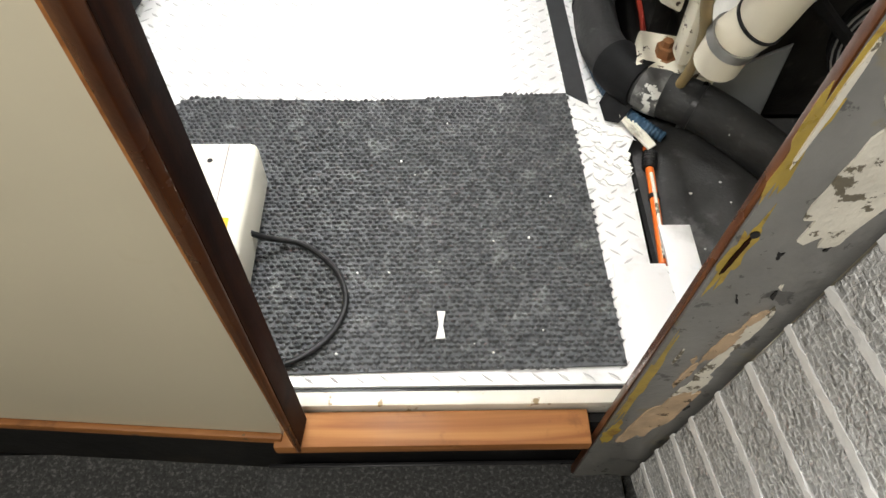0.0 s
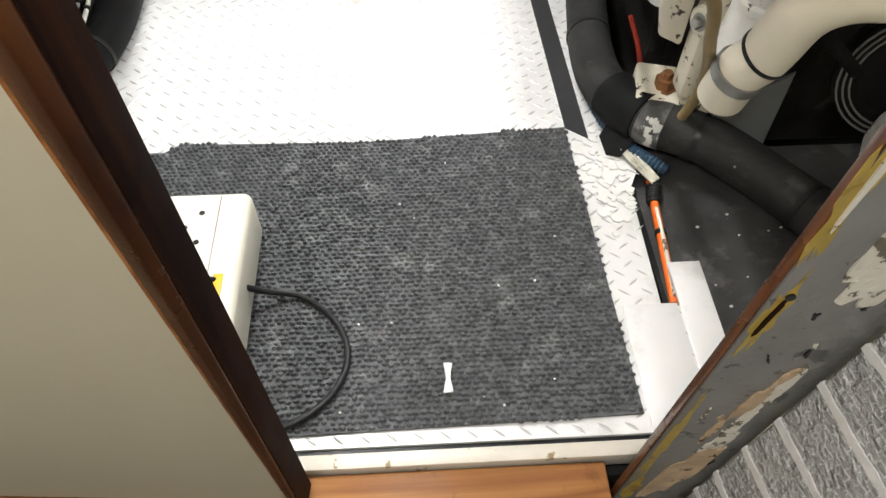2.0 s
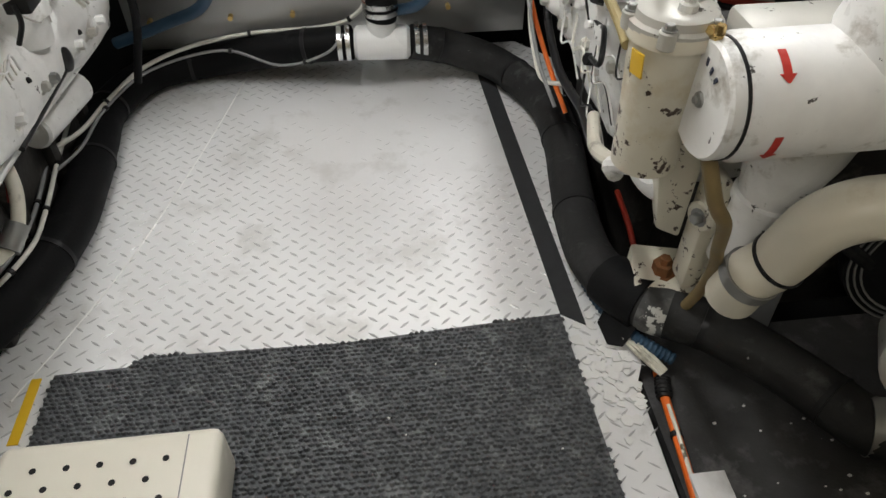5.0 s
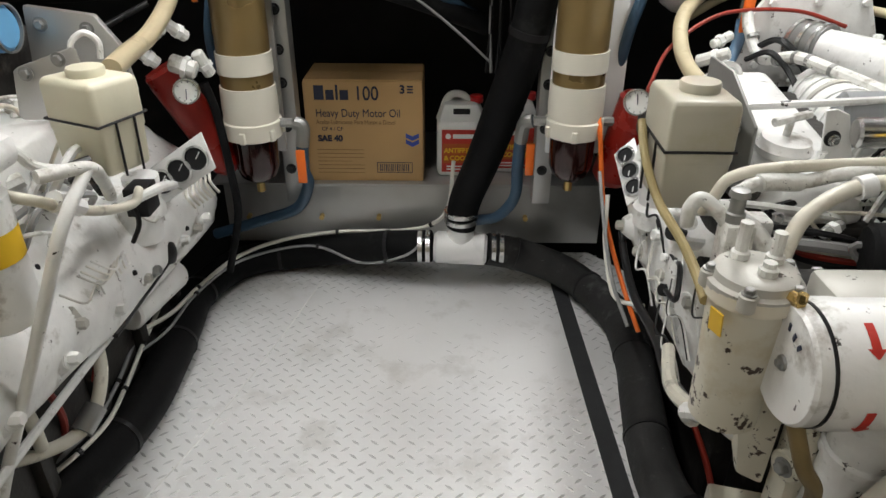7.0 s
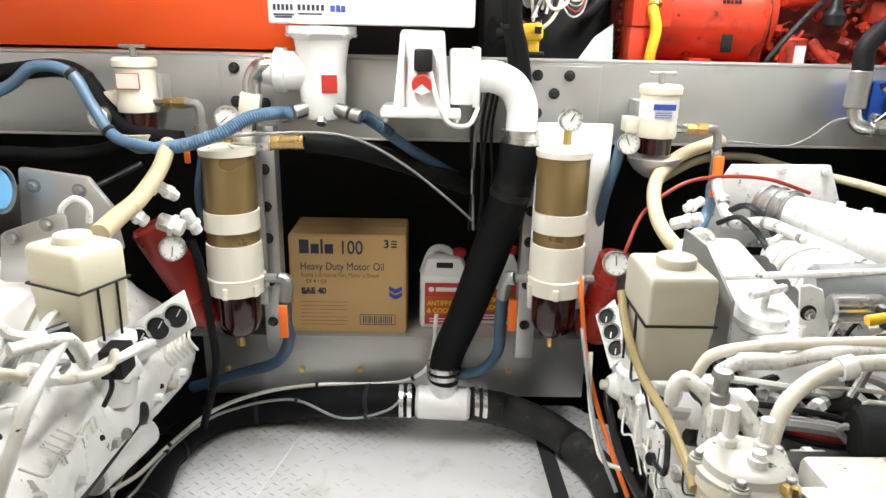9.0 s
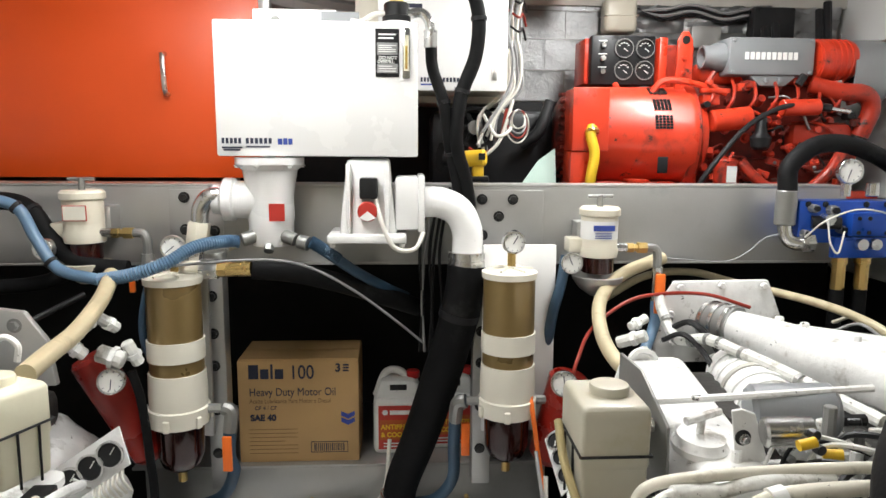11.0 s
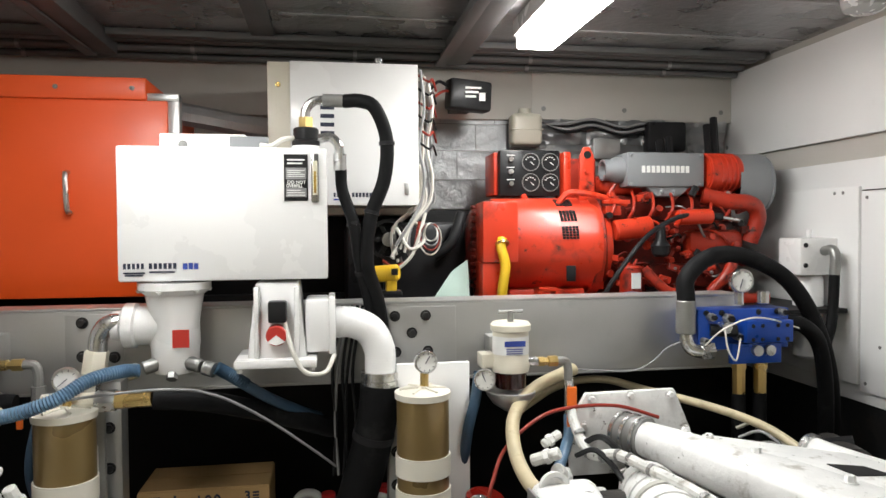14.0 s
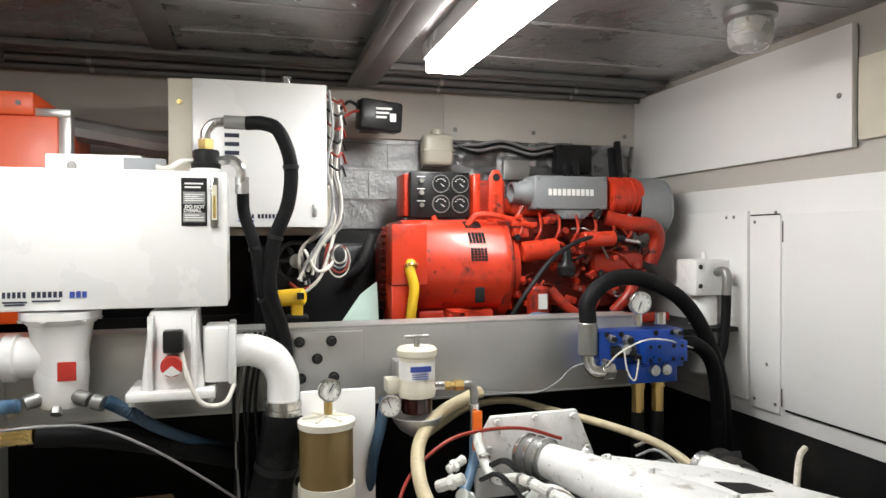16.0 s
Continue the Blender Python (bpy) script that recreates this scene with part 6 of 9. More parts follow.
t = line("blue_hose", [(-0.19, 2.40, 1.046), (-0.167, 2.41, 1.03), (-0.08, 2.46, 0.957), (0.0, 2.54, 0.895), (0.06, 2.62, 0.85)], 0.0145, M_DARKBLUE, "blue hose running down behind the suction hose", "blue hoses")
part("ribbed_sleeve", hose([(-0.19, 2.40, 1.046), (-0.167, 2.41, 1.03), (-0.12, 2.435, 0.992)], 0.0155, 12, 20, wave=0.0018), M_DARKBLUE, t, "ribbed sleeve")
line("black_hose", [(-1.4, 2.52, 1.10), (-1.163, 2.50, 1.127), (-1.001, 2.48, 1.145), (-0.922, 2.46, 1.119), (-0.855, 2.44, 1.034), (-0.771, 2.42, 0.984), (-0.668, 2.42, 0.971)], 0.024, M_RUBBER, "black rubber hose beside the blue hose", "black hoses", clamps=(0.5,))
t = line("black_hose", [(-0.343, 2.40, 0.974), (-0.227, 2.42, 0.958), (-0.081, 2.50, 0.903), (0.10, 2.60, 0.82)], 0.027, M_RUBBER, "black hydraulic hose with a brass coupling", "black hoses")
part("coupling", rod((-0.43, 2.40, 0.975), (-0.345, 2.40, 0.977), 0.022, 8), M_BRASS, t)
part("nut", lathe((-0.475, 2.40, 0.975), (1, 0, 0), [(0, 0), (0, 0.028), (0.045, 0.028), (0.045, 0)], 6), M_STEEL, t)
part("tee_fitting", rod((-0.60, 2.40, 0.975), (-0.47, 2.40, 0.975), 0.022, 12), M_CREAM, t)
line("thin_wire", [(-0.66, 2.38, 0.96), (-0.506, 2.35, 0.994), (-0.305, 2.36, 1.005), (-0.193, 2.38, 0.982), (-0.077, 2.40, 0.914), (0.03, 2.45, 0.82), (0.106, 2.50, 0.743)], 0.0035, M_GREYWIRE, "thin grey wire drooping under the hydraulic unit", "wires", category="wire")
line("black_hose", [(-1.4, 2.45, 0.90), (-1.169, 2.45, 0.921), (-1.019, 2.45, 0.919), (-0.882, 2.45, 0.937), (-0.80, 2.47, 0.99)], 0.02, M_RUBBER, "black hose under the crossbeam", "black hoses")
line("thin_wire", [(-1.1, 2.1, 0.78), (-0.958, 2.20, 0.821), (-0.881, 2.30, 0.855), (-0.774, 2.40, 0.909)], 0.008, M_BLACK, "black cable above the engine", "wires", category="wire")
line("thin_wire", [(-0.613, 2.42, 0.95), (-0.63, 2.40, 0.836), (-0.622, 2.40, 0.758), (-0.60, 2.43, 0.70)], 0.012, M_DARKBLUE, "dark blue hose beside the filter canister", "wires")
# tall elbow fitting on the pump
t = thing("pipe_fitting", -0.49, 2.44, 0.96, "tall hexagonal steel pipe fitting", "pipe fitting")
part("lower", lathe((-0.50, 2.44, 0.985), (0.15, 0, 1), [(0, 0), (0, 0.022), (0.05, 0.022), (0.05, 0)], 10), M_STEEL, t)
part("hexagon", lathe((-0.493, 2.44, 1.035), (0.15, 0, 1), [(0, 0), (0, 0.03), (0.055, 0.03), (0.06, 0.026), (0.06, 0)], 6), M_CREAM, t)
part("elbow", hose([(-0.484, 2.44, 1.09), (-0.479, 2.44, 1.13), (-0.455, 2.44, 1.16), (-0.41, 2.45, 1.163)], 0.023, 14), M_STEEL, t)

# hoses above the hydraulic unit
for pts, r in (([(0.128, 2.50, 1.56), (0.132, 2.49, 1.50), (0.16, 2.46, 1.41), (0.176, 2.47, 1.304), (0.20, 2.50, 1.20), (0.215, 2.535, 1.10), (0.21, 2.53, 0.95)], 0.016), ([(0.14, 2.50, 1.744), (0.18, 2.48, 1.742), (0.22, 2.46, 1.72), (0.25, 2.46, 1.638), (0.244, 2.46, 1.532), (0.206, 2.46, 1.426), (0.195, 2.46, 1.304), (0.225, 2.50, 1.20), (0.24, 2.53, 1.10), (0.235, 2.53, 0.95)], 0.019)):
    line("pressure_hose", pts, r, M_RUBBER, "black hydraulic pressure hose", "pressure hoses", clamps=(0.35, 0.55))
for k in range(5):
    x = 0.10 + 0.014 * k
    line("cable_run", [(x + 0.03, 2.55, 1.18), (x, 2.545, 1.0), (x + 0.008 * (-1) ** k, 2.54, 0.85), (x, 2.55, 0.70)], 0.0045, M_GREYWIRE if k == 1 else M_BLACK, "loose cable hanging behind the suction hose", "hanging cables", category="cable")


def small_separator(x, y, z, mark):
    t = thing("fuel_separator", x, y, z - 0.11, "cream fuel separator with brass valve on the crossbeam", "fuel filter", "small fuel separators")
    part("body", lathe((x, y, z), (0, 0, 1), [(0, 0), (0, 0.05), (0.02, 0.054), (0.03, 0.05), (0.11, 0.05), (0.115, 0.056), (0.13, 0.056), (0.137, 0.05), (0.137, 0)], 28), M_CREAM, t)
    part("label", lathe((x, y, z + 0.05), (0, 0, 1), [(0, 0.0506), (0.05, 0.0506)], 28), M_PAPER if mark else M_CREAM, t, "printed paper label")
    if mark:
        part("print_bar", box(x - 0.03, x + 0.028, y - 0.0522, y - 0.0505, z + 0.075, z + 0.09), M_BLUEINK, t)
        for k in range(3):
            part("print_bar", box(x - 0.025, x + 0.02, y - 0.0520, y - 0.0505, z + 0.055 + k * 0.006, z + 0.057 + k * 0.006), M_BLUEINK, t)
    else:
        part("print_frame", box(x - 0.03, x + 0.03, y - 0.0522, y - 0.049, z + 0.06, z + 0.10), M_REDINK, t)
        part("print_field", box(x - 0.028, x + 0.028, y - 0.0530, y - 0.050, z + 0.062, z + 0.098), M_BAND, t)
    part("t_bar", rod((x - 0.034, y, z + 0.165), (x + 0.034, y, z + 0.165), 0.005, 8), M_DULLSTEEL, t)
    part("t_stem", rod((x, y, z + 0.135), (x, y, z + 0.168), 0.009, 8), M_DULLSTEEL, t)
    part("bowl", lathe((x, y, z - 0.045), (0, 0, 1), [(0, 0), (0, 0.042), (0.047, 0.044), (0.047, 0)], 24), M_AMBERBOWL, t, "dark sediment bowl")
    part("drip_cup", lathe((x, y, z - 0.11), (0, 0, 1), [(0, 0), (0, 0.02), (0.02, 0.05), (0.045, 0.068), (0.055, 0.07), (0.057, 0.066), (0.047, 0.063), (0.024, 0.046), (0.008, 0.02), (0.008, 0)], 28), M_ALU if mark else M_CREAM, t, "dished metal drip cup")
    part("bracket", box(x - 0.05, x + 0.05, y + 0.045, 2.5595, z + 0.02, z + 0.09, 0.003), M_ALU, t)
    part("side_bracket", box(x - 0.085, x - 0.045, y - 0.01, y + 0.05, z + 0.01, z + 0.05, 0.004), M_CREAM, t)
    part("port", rod((x + 0.045, y - 0.01, z + 0.025), (x + 0.075, y - 0.012, z + 0.025), 0.012, 8), M_STEEL, t)
    part("brass_nut", lathe((x + 0.075, y - 0.012, z + 0.025), (1, 0, 0), [(0, 0), (0, 0.014), (0.018, 0.014), (0.02, 0.011), (0.028, 0.011), (0.03, 0.016), (0.055, 0.016), (0.055, 0)], 6), M_BRASS, t)
    part("elbow", hose([(x + 0.13, y - 0.012, z + 0.025), (x + 0.155, y - 0.012, z + 0.022), (x + 0.163, y - 0.012, z + 0.0), (x + 0.163, y - 0.012, z - 0.03)], 0.012, 10), M_DULLSTEEL, t)
    gauge((x - 0.085, y - 0.05, z - 0.012), (-0.25, -1, 0.05), 0.029, t)
    return t


small_separator(0.59, 2.45, 0.998, True)
small_separator(-0.785, 2.45, 1.04, False)
v = thing("ball_valve", 0.752, 2.42, 0.82, "steel ball valve with an orange lever", "valve", "orange valves")
part("body", rod((0.752, 2.43, 0.97), (0.752, 2.43, 0.87), 0.014, 10), M_STEEL, v)
part("lever", box(0.738, 0.766, 2.40, 2.412, 0.83, 0.955, 0.004), M_ORANGEPIPE, v, "orange lever")
part("tail", hose([(0.752, 2.43, 0.87), (0.74, 2.40, 0.82), (0.70, 2.35, 0.765), (0.66, 2.30, 0.74)], 0.015), M_BLUEHOSE, v)
v = thing("ball_valve", -0.615, 2.42, 0.90, "dark ball valve below the fuel separator", "valve", "orange valves")
part("body", rod((-0.622, 2.438, 1.01), (-0.622, 2.438, 0.96), 0.017, 10), M_DULLSTEEL, v)
part("lever", box(-0.665, -0.65, 2.41, 2.42, 0.91, 0.965, 0.003), M_ORANGEPIPE, v, "orange lever")
line("blue_stub", [(0.498, 2.44, 1.0), (0.482, 2.42, 0.928), (0.462, 2.42, 0.85), (0.455, 2.45, 0.75)], 0.015, M_DARKBLUE, "dark blue hose under the gauge", "blue hoses")

# fuel lines with orange handled valves at the canisters
for sx, pts, hx in ((-1, [(-0.42, 2.36, 0.61), (-0.40, 2.355, 0.60), (-0.405, 2.35, 0.548), (-0.41, 2.355, 0.481), (-0.406, 2.38, 0.42), (-0.462, 2.45, 0.313), (-0.58, 2.50, 0.248), (-0.75, 2.53, 0.18)], -0.407), (1, [(0.22, 2.36, 0.62), (0.198, 2.37, 0.61), (0.194, 2.40, 0.551), (0.192, 2.42, 0.464), (0.192, 2.45, 0.355), (0.15, 2.50, 0.268), (0.09, 2.53, 0.238), (0.0, 2.56, 0.22)], 0.222)):
    t = line("fuel_line", pts, 0.017, M_DARKBLUE, "dark blue fuel hose from the canister to the floor", "fuel lines")
    part("fitting", hose(pts[:3], 0.019, 10), M_DULLSTEEL, t)
    part("lever", box(hx - 0.012, hx + 0.012, pts[3][1] - 0.035, pts[3][1] - 0.024, 0.45, 0.545, 0.003), M_ORANGEPIPE, t, "orange valve lever")

# blue valve block at the beam's end
vb = thing("valve_block", 1.32, 2.5, 1.0, "blue anodised hydraulic valve block with a gauge", "valve block")
part("manifold", box(1.165, 1.46, 2.47, 2.555, 1.03, 1.15, 0.004), M_BLUE, vb)
part("side_block", box(1.29, 1.44, 2.42, 2.469, 1.055, 1.12, 0.003), M_BLUE, vb)
part("lower_block", box(1.26, 1.42, 2.445, 2.469, 0.99, 1.05, 0.003), M_BLUE, vb)
for x in (1.19, 1.24, 1.36, 1.42):
    part("bolt", bolt((x, 2.47, 1.14), (0, -1, 0), 0.006, 0.005), M_BLACK, vb)
for x, z, r in ((1.20, 1.13, 0.012), (1.255, 1.125, 0.014), (1.285, 1.07, 0.012), (1.18, 1.06, 0.01), (1.43, 1.14, 0.011)):
    part("port_plug", rod((x, 2.475, z), (x, 2.445, z), r, 8, bev=0.001), M_DULLSTEEL, vb)
    part("port_nut", rod((x, 2.446, z), (x, 2.436, z), r * 0.7, 6), M_BLACK, vb)
for x in (1.335, 1.375):
    part("plug", rod((x, 2.445, 1.03), (x, 2.43, 1.03), 0.016, 18), M_STEEL, vb)
for x in (1.31, 1.34, 1.39, 1.42):
    for z in (1.065, 1.105):
        part("bolt", bolt((x, 2.42, z), (0, -1, 0), 0.004, 0.003), M_BLACK, vb)
part("solenoid_plug", rod((1.20, 2.465, 1.09), (1.27, 2.44, 1.09), 0.018, 14), M_BLACK, vb)
part("sensor", rod((1.235, 2.465, 1.10), (1.235, 2.43, 1.10), 0.016, 14), M_STEEL, vb)
gauge((1.318, 2.49, 1.232), (-0.1, -1, 0), 0.036, vb)
part("gauge_stem", rod((1.318, 2.505, 1.16), (1.318, 2.505, 1.20), 0.014, 8), M_STEEL, vb)
part("relief_cap", rod((1.395, 2.50, 1.16), (1.395, 2.50, 1.20), 0.018, 16, bev=0.003), M_STEEL, vb)
for x in (1.315, 1.385):
    part("coupling", lathe((x, 2.50, 1.02), (0, 0, -1), [(0, 0), (0, 0.017), (0.03, 0.017), (0.03, 0.022), (0.055, 0.022), (0.055, 0.019), (0.13, 0.019), (0.13, 0)], 8), M_BRASS, vb)
    part("down_hose", hose([(x, 2.50, 0.89), (x, 2.50, 0.78), (x + 0.01, 2.52, 0.60), (x, 2.55, 0.3)], 0.02), M_RUBBER, vb)
part("signal_wire", hose([(1.17, 2.44, 1.05), (1.20, 2.40, 1.10), (1.28, 2.40, 1.13), (1.36, 2.41, 1.125), (1.48, 2.45, 1.09)], 0.0026, 6), M_WHITEWIRE, vb)
part("signal_wire", hose([(1.22, 2.42, 1.10), (1.225, 2.41, 1.04), (1.25, 2.41, 1.01), (1.27, 2.42, 1.07)], 0.0026, 6), M_WHITEWIRE, vb)
part("ground_wire", hose([(1.14, 2.48, 1.057), (1.084, 2.49, 1.042), (1.04, 2.50, 1.0), (0.972, 2.50, 0.972), (0.846, 2.50, 0.98), (0.78, 2.53, 0.98)], 0.0022, 6), M_GREYWIRE, vb)
HB = [(1.132, 2.48, 1.12), (1.132, 2.48, 1.18), (1.141, 2.49, 1.248), (1.23, 2.51, 1.306), (1.375, 2.56, 1.301), (1.529, 2.58, 1.229), (1.629, 2.58, 1.092), (1.686, 2.58, 0.914), (1.70, 2.58, 0.7)]
t = line("arched_hose", HB, 0.026, M_RUBBER, "thick black hydraulic hose arching over the valve block", "black hoses", seg=18)
part("ferrule", rod((1.132, 2.48, 1.18), (1.131, 2.48, 1.08), 0.029, 16, bev=0.004), M_DULLSTEEL, t)
part("elbow", hose([(1.131, 2.48, 1.10), (1.135, 2.475, 1.05), (1.16, 2.465, 1.03), (1.20, 2.46, 1.035)], 0.02, 12), M_STEEL, t)
part("nut", lathe((1.17, 2.462, 1.032), (1, 0, 0), [(0, 0), (0, 0.027), (0.035, 0.027), (0.035, 0)], 6), M_STEEL, t)
line("black_hose", [(1.47, 2.50, 1.10), (1.53, 2.5, 1.09), (1.60, 2.52, 1.03), (1.64, 2.54, 0.9), (1.66, 2.56, 0.7)], 0.024, M_RUBBER, "black hose behind the valve block", "black hoses")
# white pressure filter on the hull side
wf = thing("pressure_filter", 1.78, 2.80, 0.93, "white pressure filter with a square head", "filter")
part("head", box(1.70, 1.845, 2.74, 2.86, 1.225, 1.355, 0.006), M_WHITE, wf)
part("cylinder", lathe((1.775, 2.80, 0.93), (0, 0, 1), [(0, 0), (0, 0.04), (0.01, 0.05), (0.28, 0.05), (0.295, 0.04), (0.295, 0)], 24), M_WHITE, wf)
part("indicator", rod((1.775, 2.80, 1.355), (1.775, 2.80, 1.385), 0.01), M_WHITE, wf)
part("elbow", hose([(1.79, 2.74, 1.31), (1.79, 2.70, 1.315), (1.79, 2.685, 1.29), (1.787, 2.685, 1.23)], 0.017, 12), M_DULLSTEEL, wf)
part("hose_tail", hose([(1.787, 2.685, 1.23), (1.78, 2.68, 1.15), (1.755, 2.66, 1.06), (1.72, 2.64, 0.98), (1.71, 2.62, 0.8)], 0.017), M_RUBBER, wf)
for z in (1.26, 1.33):
    part("bolt", bolt((1.72, 2.74, z), (0, -1, 0), 0.006, 0.005), M_BLACK, wf)

# things in the dark between the engine and the hull side
af = thing("air_cleaner", 1.47, 2.2, 0.72, "dark round air cleaner beside the engine", "air filter")
part("drum", rod((1.468, 2.2, 0.745), (1.50, 2.36, 0.745), 0.058, 24, bev=0.008), M_OILSHADE, af)
part("end_plate", rod((1.466, 2.197, 0.745), (1.4685, 2.2, 0.745), 0.050, 24), M_GREY, af, "grey end plate")
line("drain_hose", [(1.51, 2.03, 0.895), (1.475, 2.01, 0.882), (1.43, 1.97, 0.845), (1.41, 1.95, 0.79), (1.42, 1.95, 0.60)], 0.008, M_CREAMHOSE, "cream drain hose beside the hull side", category="hose")

# cables over the floor hoses
for pts, r, m in (([(-0.96, 1.95, 0.05), (-0.854, 2.02, 0.13), (-0.777, 2.152, 0.125), (-0.746, 2.30, 0.12), (-0.68, 2.487, 0.12), (-0.554, 2.586, 0.13), (-0.372, 2.60, 0.155), (-0.16, 2.58, 0.172), (-0.06, 2.57, 0.20), (-0.005, 2.56, 0.27), (0.01, 2.57, 0.42)], 0.009, M_WHITEWIRE), ([(-0.80, 1.98, 0.12), (-0.763, 2.10, 0.113), (-0.74, 2.269, 0.12), (-0.657, 2.469, 0.12), (-0.454, 2.548, 0.13), (-0.281, 2.49, 0.10), (-0.14, 2.47, 0.14), (-0.08, 2.49, 0.19)], 0.006, M_GREYWIRE), ([(-0.95, 1.40, 0.10), (-0.821, 1.567, 0.12), (-0.77, 1.712, 0.12), (-0.775, 1.845, 0.12), (-0.80, 2.022, 0.12), (-0.83, 2.268, 0.12)], 0.008, M_WHITEWIRE), ([(-0.97, 1.42, 0.10), (-0.85, 1.56, 0.12), (-0.80, 1.70, 0.12), (-0.80, 1.85, 0.12), (-0.83, 2.05, 0.12)], 0.007, M_GREYWIRE)):
    line("floor_cable", pts, r * 0.7, m, "cable tied along the black floor hose", "floor cables", clamps=(0.3, 0.6, 0.8), category="cable")

# slot beside the mat: orange pipe and corrugated conduit
line("orange_pipe", [(0.535, 1.36, -0.02), (0.527, 1.298, -0.015), (0.515, 1.15, -0.015), (0.507, 1.02, -0.025)], 0.0095, M_ORANGEPIPE, "orange plastic pipe in the floor slot", clamps=(0.15, 0.6), category="pipe")
line("corrugated_conduit", [(0.435, 1.62, 0.012), (0.45, 1.52, 0.014), (0.475, 1.44, 0.016), (0.515, 1.385, 0.018), (0.565, 1.345, 0.006)], 0.013, M_DARKBLUE, "dark corrugated conduit under the floor hose", "", 0.0015, 14)
for k in range(5):
    o = (k - 2) * 0.0065
    line("cord", [(0.475 + o * 0.8, 1.425 + o * 0.5, 0.022), (0.50 + o * 0.8, 1.375 + o * 0.5, 0.014 + 0.004 * (k % 2)), (0.535 + o * 0.6, 1.318 + o * 0.4, 0.004)], 0.0036, M_CREAMHOSE, "frayed cream cord beside the orange pipe", "frayed cords", category="cord")
t = line("pipe_collar", [(0.535, 1.318, -0.012), (0.529, 1.298, -0.014), (0.524, 1.270, -0.015)], 0.0155, M_BLACK, "black ribbed collar on the orange pipe", wave=0.0015, n=6, category="pipe fitting")
line("tape_ribbon", [(0.522, 1.25, -0.006), (0.517, 1.18, -0.004), (0.512, 1.10, -0.008), (0.508, 1.03, -0.012)], 0.004, M_OLDCOAT, "ragged strip of old tape along the orange pipe", category="tape")
wrapt = thing("tape_wrap", 0.53, 1.50, 0.0, "black rubber sleeve flap round the floor hose", "tape")
cw = curve_points(HR, 8)
i = 61
part("wrap", hose([cw[i - 3], cw[i], cw[i + 3]], 0.0595, 20), M_RUBBER, wrapt)
part("flap", prism([(0.492, 1.515, 0.085), (0.535, 1.43, 0.10), (0.468, 1.385, 0.012), (0.440, 1.400, 0.006), (0.436, 1.462, 0.006)], (0.004, 0.002, 0.004), None, 0.001), M_RUBBER, wrapt, "black rubber flap hanging to the plate")
part("smear", hose([cw[i + 3], cw[i + 4], cw[i + 6]], 0.0545, 20), M_SMEARWHITE, wrapt, "white smeared stretch")
line("red_lead", [(0.56, 1.78, 0.10), (0.555, 1.66, 0.09), (0.552, 1.58, 0.06), (0.56, 1.52, 0.02)], 0.007, M_REDHOSE, "red lead behind the floor hose", category="cable")
bits = thing("paint_flakes", 0.44, 1.35, 0.0, "white flakes of peeling paint on the plate", "debris")
random.seed(8)
for k in range(110):
    x, y = random.gauss(0.44, 0.03), random.gauss(1.34, 0.07)
    if not 0.375 < x < 0.475:
        continue
    a = random.uniform(0, 6.28)
    s = random.uniform(0.006, 0.02)
    part("flake", prism([(x + s * random.uniform(0.4, 1) * math.cos(a + q), y + s * random.uniform(0.4, 1) * math.sin(a + q), 0.0025 + k * 0.00003) for q in (0, 1.1, 2.3, 3.4, 4.6, 5.5)], (0, 0, -0.002)), M_PAPER, bits)
for k in range(16):
    x, y = random.uniform(-0.6, 0.36), random.uniform(0.8, 1.46)
    s = random.uniform(0.0012, 0.0032)
    part("flake", prism([(x + s * math.cos(q), y + s * 0.7 * math.sin(q), 0.0115) for q in (0, 1.3, 2.6, 4.1, 5.2)], (0, 0, -0.004)), M_PAPER, bits)
for k in range(26):
    x, y = random.uniform(0.6, 0.95), random.uniform(0.85, 1.25)
    s = random.uniform(0.002, 0.005)
    part("flake", prism([(x + s * math.cos(q), y + s * 0.7 * math.sin(q), -0.033) for q in (0, 1.3, 2.6, 4.1, 5.2)], (0, 0, -0.002)), M_PAPER, bits)
pp = thing("paper_scrap", 0.052, 0.863, 0.01, "twisted white paper scrap on the mat", "paper")
part("scrap", prism([(0.044, 0.835, 0.013), (0.062, 0.836, 0.013), (0.058, 0.862, 0.014), (0.063, 0.892, 0.013), (0.047, 0.893, 0.013), (0.050, 0.863, 0.014)], (0, 0, 0.004), None, 0.001), M_PAPER, pp)

# heater with its cable
ht = thing("heater", -0.46, 1.06, 0.009, "white perforated electric heater on the mat", "heater")
part("case", box(-0.66, -0.30, 0.90, 1.215, 0.012, 0.135, 0.018, seg=3), M_BAND, ht)
part("seam", box(-0.3555, -0.3535, 0.915, 1.20, 0.1345, 0.1362), M_DULLSTEEL, ht)
for j in range(7):
    for i in range(5):
        x, y = -0.385 - i * 0.052 - 0.026 * (j % 2), 1.16 - j * 0.034
        part("hole", rod((x, y, 0.1352), (x, y, 0.1362), 0.0055, 10), M_BLACK, ht)
part("yellow_tag", box(-0.3435, -0.326, 0.955, 1.02, 0.1345, 0.137, 0.002), M_YELLOW, ht, "yellow tag")
part("power_cord", hose([(-0.40, 1.0, 0.14), (-0.35, 1.005, 0.142), (-0.283, 1.04, 0.05), (-0.211, 1.045, 0.016), (-0.145, 0.985, 0.016), (-0.122, 0.91, 0.016), (-0.15, 0.839, 0.016), (-0.216, 0.79, 0.016), (-0.33, 0.76, 0.015)], 0.006, 10), M_BLACK, ht, "black power cord")
